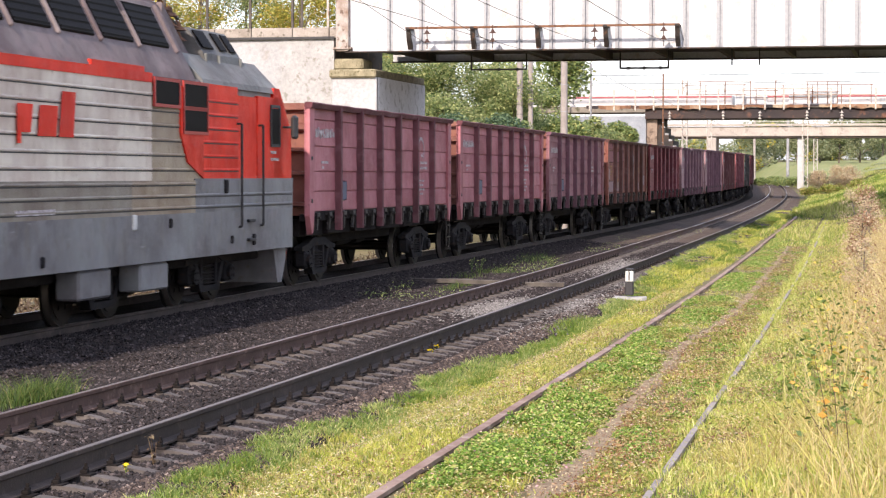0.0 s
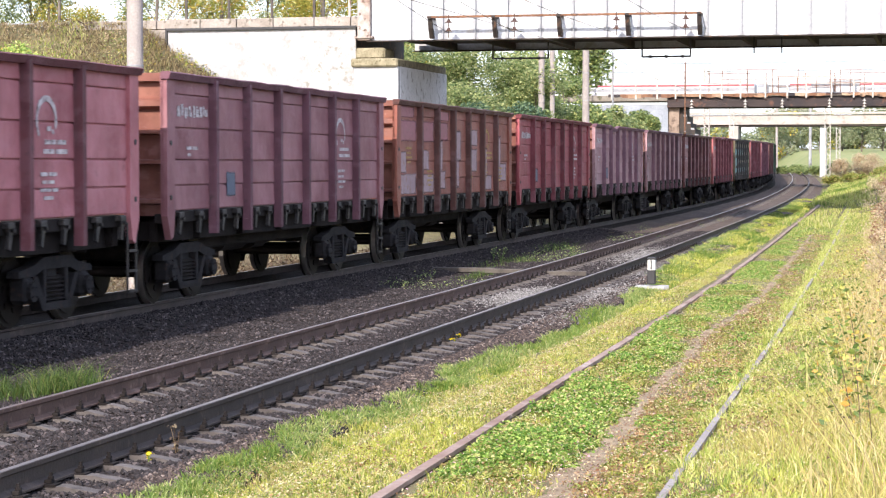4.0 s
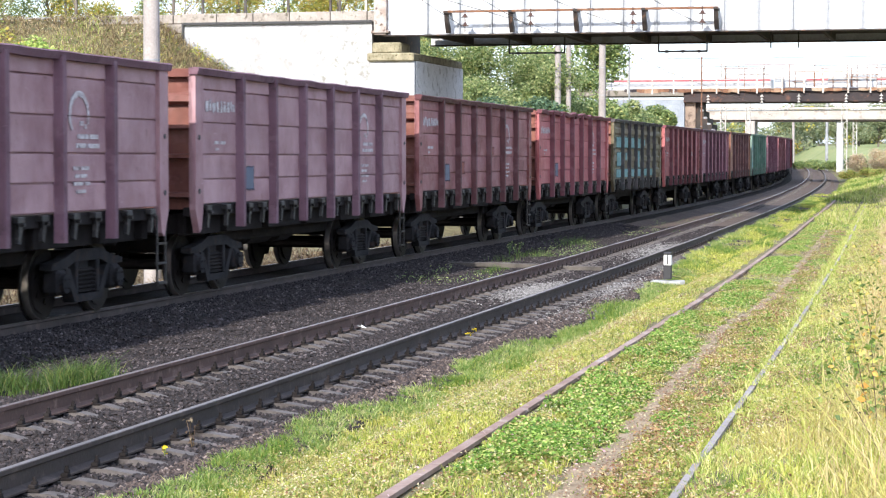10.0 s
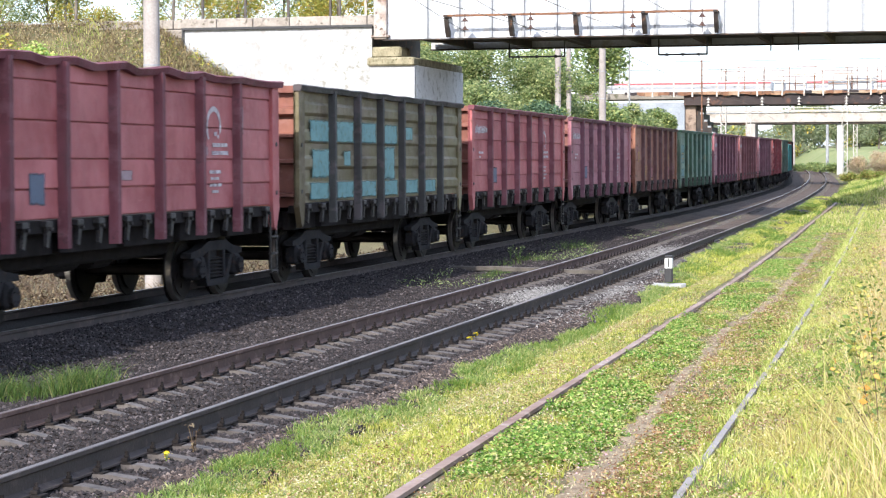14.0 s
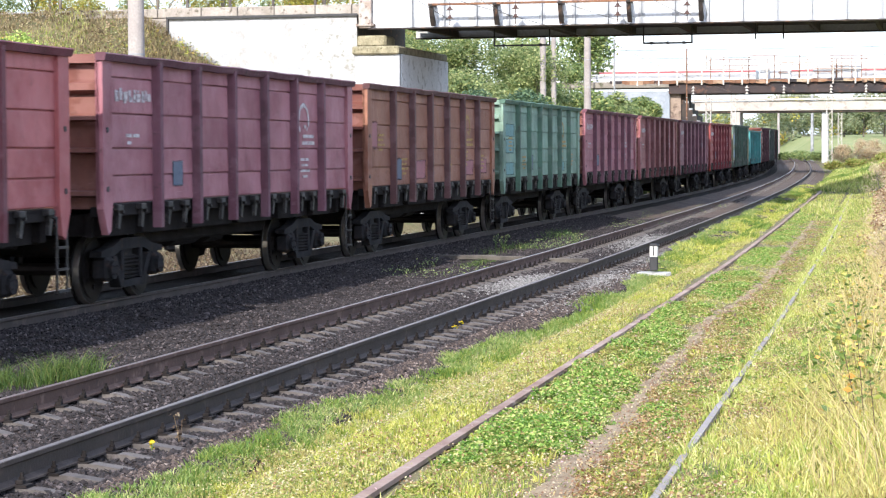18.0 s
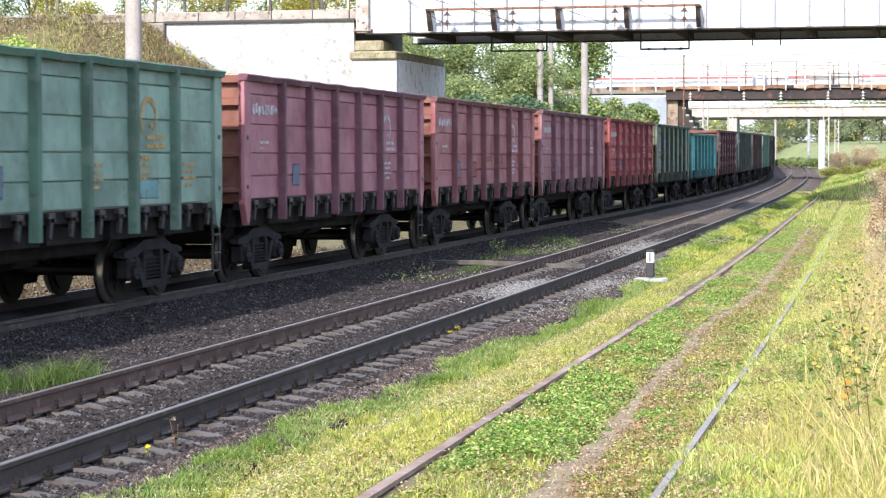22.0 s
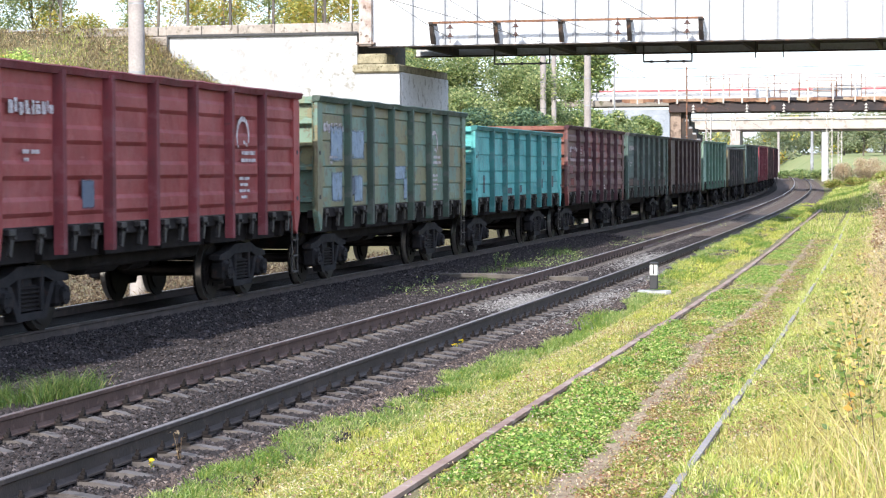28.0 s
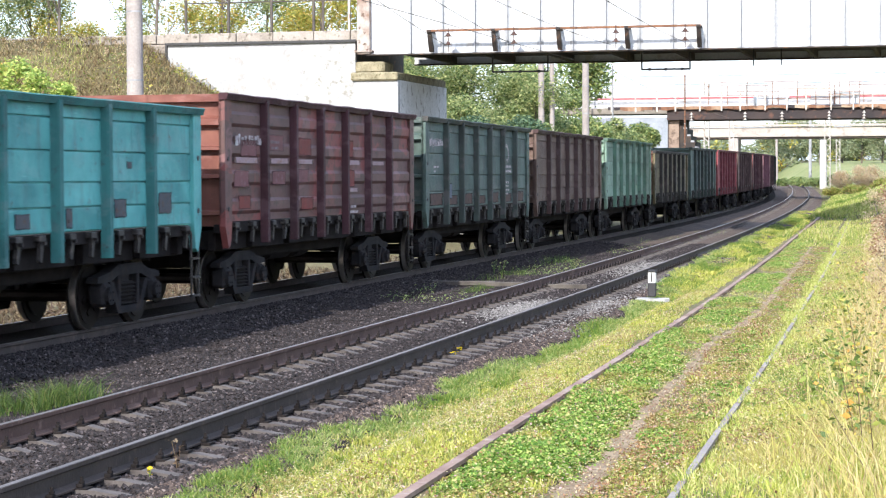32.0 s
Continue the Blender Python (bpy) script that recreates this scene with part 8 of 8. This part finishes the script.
def tree(cx, cy, h, spread_r, n, leaf, mat, label, category="tree", trunk_r=0.14, low=0.25, seed=1, group=""):
    """A tapered trunk with limbs and a ragged crown of many leaves."""
    r = np.random.RandomState(seed)
    z0 = float(ground_z(cx, cy)) - 0.05
    t = thing(category.replace(" ", "_"), label, category, group, pose(cx, cy, z0))
    bm = bmesh.new()
    top = Vector((r.uniform(-0.4, 0.4), r.uniform(-0.4, 0.4), h * 0.85))
    rod(bm, (0, 0, 0), top * 0.5, trunk_r, trunk_r * 0.6, 8)
    rod(bm, top * 0.5, top, trunk_r * 0.6, trunk_r * 0.2, 8)
    blobs = []
    for k in range(16):
        f = r.uniform(low, 0.95)
        a = r.uniform(0, 6.28)
        ln = spread_r * (1.15 - f) * r.uniform(0.5, 1.1)
        p = top * f + Vector((math.cos(a) * ln, math.sin(a) * ln, ln * 0.45))
        rod(bm, top * max(0.1, f - 0.12), p, trunk_r * 0.3, trunk_r * 0.08, 5)
        blobs.append((p.x, p.y, p.z, spread_r * r.uniform(0.22, 0.5)))
    part("trunk", bm, M_TRUNK, t)
    leaves("crown", cloud(r, n, blobs), leaf, mat, parent=t, seed=seed, flat=0.15)
    return t


# bushes between the first two bridges
for i, (bx, by, h, rr, mm) in enumerate(((-28.4, 114, 11.0, 3.6, M_POPLAR), (-25.6, 116, 10.6, 3.5, M_POPLAR), (-26.6, 110, 9.6, 3.2, M_BUSH), (-23.6, 121, 10.2, 3.4, M_POPLAR), (-21.9, 117, 9.0, 3.0, M_POPLAR),
                                         (-29.0, 121, 11.2, 3.4, M_BUSH), (-22.4, 130, 9.4, 3.0, M_BUSH), (-20.9, 121, 8.0, 2.6, M_POPLAR), (-24.2, 109, 8.0, 3.0, M_POPLAR), (-30.0, 112, 9.8, 3.2, M_POPLAR),
                                         (-22.2, 111, 7.0, 2.6, M_SHRUB), (-19.8, 119, 7.0, 2.6, M_POPLAR), (-18.9, 118, 7.0, 2.3, M_BUSH), (-18.6, 120, 7.4, 2.1, M_POPLAR), (-17.8, 122, 7.0, 1.9, M_POPLAR), (-17.3, 125, 6.6, 1.8, M_BUSH), (-23.4, 106, 6.0, 2.2, M_SHRUB), (-20.9, 112, 6.2, 2.2, M_BUSH), (-26.6, 105, 7.4, 2.6, M_POPLAR))):
    tree(bx, by, h, rr, 22000, 0.085, mm, "dense green shrub beside the line", "bush", 0.07, 0.03, 60 + i, "bushes by the line")
tree(-27.0, 140, 11.8, 3.2, 4500, 0.14, M_BUSH, "tall green tree behind the bushes", "tree", 0.2, 0.45, 75, "trees behind the line")
tree(-24.6, 150, 13.5, 3.2, 5000, 0.14, M_BUSH, "tall green tree behind the bushes", "tree", 0.2, 0.66, 76, "trees behind the line")
# yellowing trees beyond the road bank
for i in range(26):
    bx = -60 + i * 1.25 + (i * 37 % 7) * 0.25
    by = 104 + (i * 53 % 23)
    tree(bx, by, 12.0 + (i * 29 % 9) * 0.35, 2.7, 9500, 0.075, M_AUTUMN if i % 5 else M_POPLAR, "yellowing young tree behind the road bank", "tree", 0.11, 0.35, 80 + i, "trees behind the road bank")
for i, (bx, by, h, rr, mm) in enumerate(((-36.6, 79.2, 3.3, 1.2, M_AUTUMN), (-35.3, 78.8, 3.2, 1.1, M_LIME), (-34.3, 78.5, 2.9, 1.0, M_LIME), (-33.3, 78.0, 2.6, 0.9, M_LIME), (-32.3, 77.4, 2.0, 0.8, M_LIME), (-37.8, 79.8, 3.2, 1.2, M_AUTUMN))):
    tree(bx, by, h, rr, 1500, 0.085, mm, "broad-leaved lime-green shrub on the road bank" if mm is M_LIME else "yellowing broad-leaved shrub on the road bank", "bush", 0.04, 0.1, 180 + i, "bushes on the bank")
for i, (bx, by, h) in enumerate(((-47.5, 101, 14.0), (-44.8, 104, 13.2), (-42.6, 100, 14.4), (-40.2, 103, 13.6), (-38.0, 101, 14.2), (-35.6, 104, 13.4))):
    tree(bx, by, h, 2.4, 3200, 0.085, M_AUTUMN if i % 3 else M_POPLAR, "thin yellowing tree beyond the road", "tree", 0.10, 0.32, 190 + i, "trees behind the road bank")
tree(-38.2, 80.6, 1.2, 0.8, 1500, 0.05, M_AUTUMN, "yellow autumn shrub on the road bank", "bush", 0.04, 0.1, 98, "bushes on the bank")
# brown growth by the far end of the siding
for i, (bx, by, h, rr) in enumerate(((-9.2, 200, 2.2, 1.2), (-8.0, 200, 2.5, 1.4), (-6.8, 201, 2.4, 1.3))):
    tree(bx, by, h, rr, 3400 if by > 100 else 1100, 0.04 if by < 100 else 0.06, M_TAN, "tan withered bush on the bank", "bush", 0.03, 0.1, 110 + i, "withered bushes on the bank")
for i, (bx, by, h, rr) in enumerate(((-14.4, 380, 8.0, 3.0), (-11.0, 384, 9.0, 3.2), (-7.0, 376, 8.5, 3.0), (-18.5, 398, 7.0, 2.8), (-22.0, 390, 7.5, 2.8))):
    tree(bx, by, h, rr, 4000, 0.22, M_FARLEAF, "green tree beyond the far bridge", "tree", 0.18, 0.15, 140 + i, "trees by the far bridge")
for i, (bx, by, h, rr) in enumerate(((-9.4, 186, 0.7, 0.8), (-8.0, 182, 0.8, 0.9), (-6.5, 178, 0.8, 0.9), (-5.2, 170, 0.8, 0.9))):
    tree(bx, by, h, rr, 1600, 0.07, M_WEEDMIX, "low green and yellow bush on the bank", "bush", 0.03, 0.05, 160 + i, "low bushes on the bank")
for i, (bx, by, h, rr) in enumerate(((-22.6, 312, 1.0, 1.3), (-20.4, 306, 1.2, 1.5), (-18.6, 298, 0.9, 1.2), (-17.0, 292, 1.1, 1.4), (-15.2, 286, 0.9, 1.2), (-13.4, 280, 1.0, 1.3))):
    tree(bx, by, h, rr, 1500, 0.12, M_BUSH, "low dark green bush at the foot of the meadow", "bush", 0.04, 0.05, 170 + i, "bushes at the foot of the meadow")
for i, (bx, by, h, rr) in enumerate(((-0.82, 30, 1.2, 0.32), (-1.05, 38, 1.5, 0.4), (-1.35, 47, 1.7, 0.44), (-1.6, 57, 1.8, 0.48), (-2.0, 70, 1.7, 0.5), (-1.1, 50, 1.9, 0.48))):
    tree(bx, by, h, rr, 1100, 0.024, M_BROWNLEAF if i % 2 else M_TAN, "brown twiggy weed bush on the bank beside the siding", "bush", 0.018, 0.1, 180 + i, "twiggy bushes on the bank")
# meadow beyond the bend
meadow = sheet("meadow", lambda y: np.linspace(LOOP.across(y) + 3.0, LOOP.across(y) + 75, 56), np.arange(222, 440, 2.0), lambda x, y: ground_z(x, y) + 0.10, M_MEADOW)
tagged(meadow, "bright green meadow rising beyond the bend", "meadow", kind="structure")
# far woods
r3 = np.random.RandomState(23)
blobs = []
for i in range(420):
    bx = r3.uniform(-80, 30)
    by = r3.uniform(425, 500)
    blobs.append((bx, by, float(ground_z(bx, by)) + r3.uniform(0.5, 10.5) * (0.75 + 0.25 * math.sin(bx * 0.35)), r3.uniform(1.4, 2.8)))
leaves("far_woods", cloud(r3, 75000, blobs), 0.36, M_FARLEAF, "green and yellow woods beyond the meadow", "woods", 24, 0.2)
k = [b for i, b in enumerate(blobs) if i % 4 == 0]
leaves("far_woods_autumn", cloud(r3, 5000, [(b[0] + 1, b[1] - 3, b[2], b[3] * 0.8) for b in k]), 0.40, M_AUTUMN, "yellowing trees in the far woods", "woods", 25, 0.2)
blobs = []
for i in range(40):
    bx = r3.uniform(-80, -42)
    by = r3.uniform(285, 330)
    blobs.append((bx, by, float(ground_z(bx, by)) + r3.uniform(0.8, 6.5), r3.uniform(1.2, 2.4)))
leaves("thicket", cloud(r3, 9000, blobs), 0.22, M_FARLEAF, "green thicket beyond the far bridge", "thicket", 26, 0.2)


# ---- what moves ----
def travel(t):
    """Place of the first wagon's leading corner along the line: the train slows a little."""
    return 38.756 - 9.1419 * t - 0.00976 * t * t + 0.000547 * t ** 3


def on_line(s):
    x, y, a = MAIN.at(s)
    slope = float(rise(y + 4) - rise(y - 4)) / 8
    return pose(float(x), float(y), float(rise(y)), math.degrees(slope), 0, math.degrees(float(a)))


FLUTTER = ((0, -1.9, 8.0, 0.35), (5.0, -1.9, 8.0, 0.35), (5.6, -2.16, 12.3, 1.10), (5.8, -2.43, 12.3, 1.20), (6.0, -2.72, 12.3, 1.18), (6.5, -3.01, 12.3, 1.06), (6.8, -3.03, 12.3, 1.11), (7.0, -3.11, 12.3, 1.18),
           (7.5, -3.84, 12.3, 1.09), (8.0, -3.89, 12.3, 1.18), (8.5, -3.72, 12.3, 1.06), (9.0, -3.79, 12.3, 1.21), (9.5, -3.86, 12.3, 1.25), (10.0, -3.44, 12.3, 1.11), (10.5, -3.23, 12.3, 0.86), (11.2, -2.4, 8.0, 0.35), (32, -2.4, 8.0, 0.35))


def motions():
    walk(butterfly, [(t, pose(x, y, z, 20, 0, 60 + 25 * math.sin(t * 2))) for t, x, y, z in FLUTTER])
    for side, wing in zip((1, -1), wings):
        walk(wing, [(0, pose(0, 0, 0, 0, side * 60, 0)), *[(5.0 + k * 0.1, pose(0, 0, 0, 0, side * (62 if k % 2 else 8), 0)) for k in range(63)], (32, pose(0, 0, 0, 0, side * 60, 0))])
    stock = [(loco, -9.7)] + [(w, 6.44 + 13.92 * i) for i, w in enumerate(wagons)]
    for ob, behind in stock:
        walk(ob, [(t, on_line(travel(t) + behind)) for t in range(33)])
        close = [k / 15 for k in range(481) if -12 < travel(k / 15) + behind < 62]
        if not close:
            continue
        times = sorted({0.0, 32.0, *close})
        for b in ob.children:
            for w in b.children:
                if w.name.startswith("wheelset"):
                    base = w.location.copy()
                    first = travel(close[0])
                    rows = []
                    for t in times:
                        tt = min(max(t, close[0]), close[-1])
                        rows.append((t, pose(*base, math.degrees((first - travel(tt)) / 0.475))))
                    walk(w, rows)


motions()
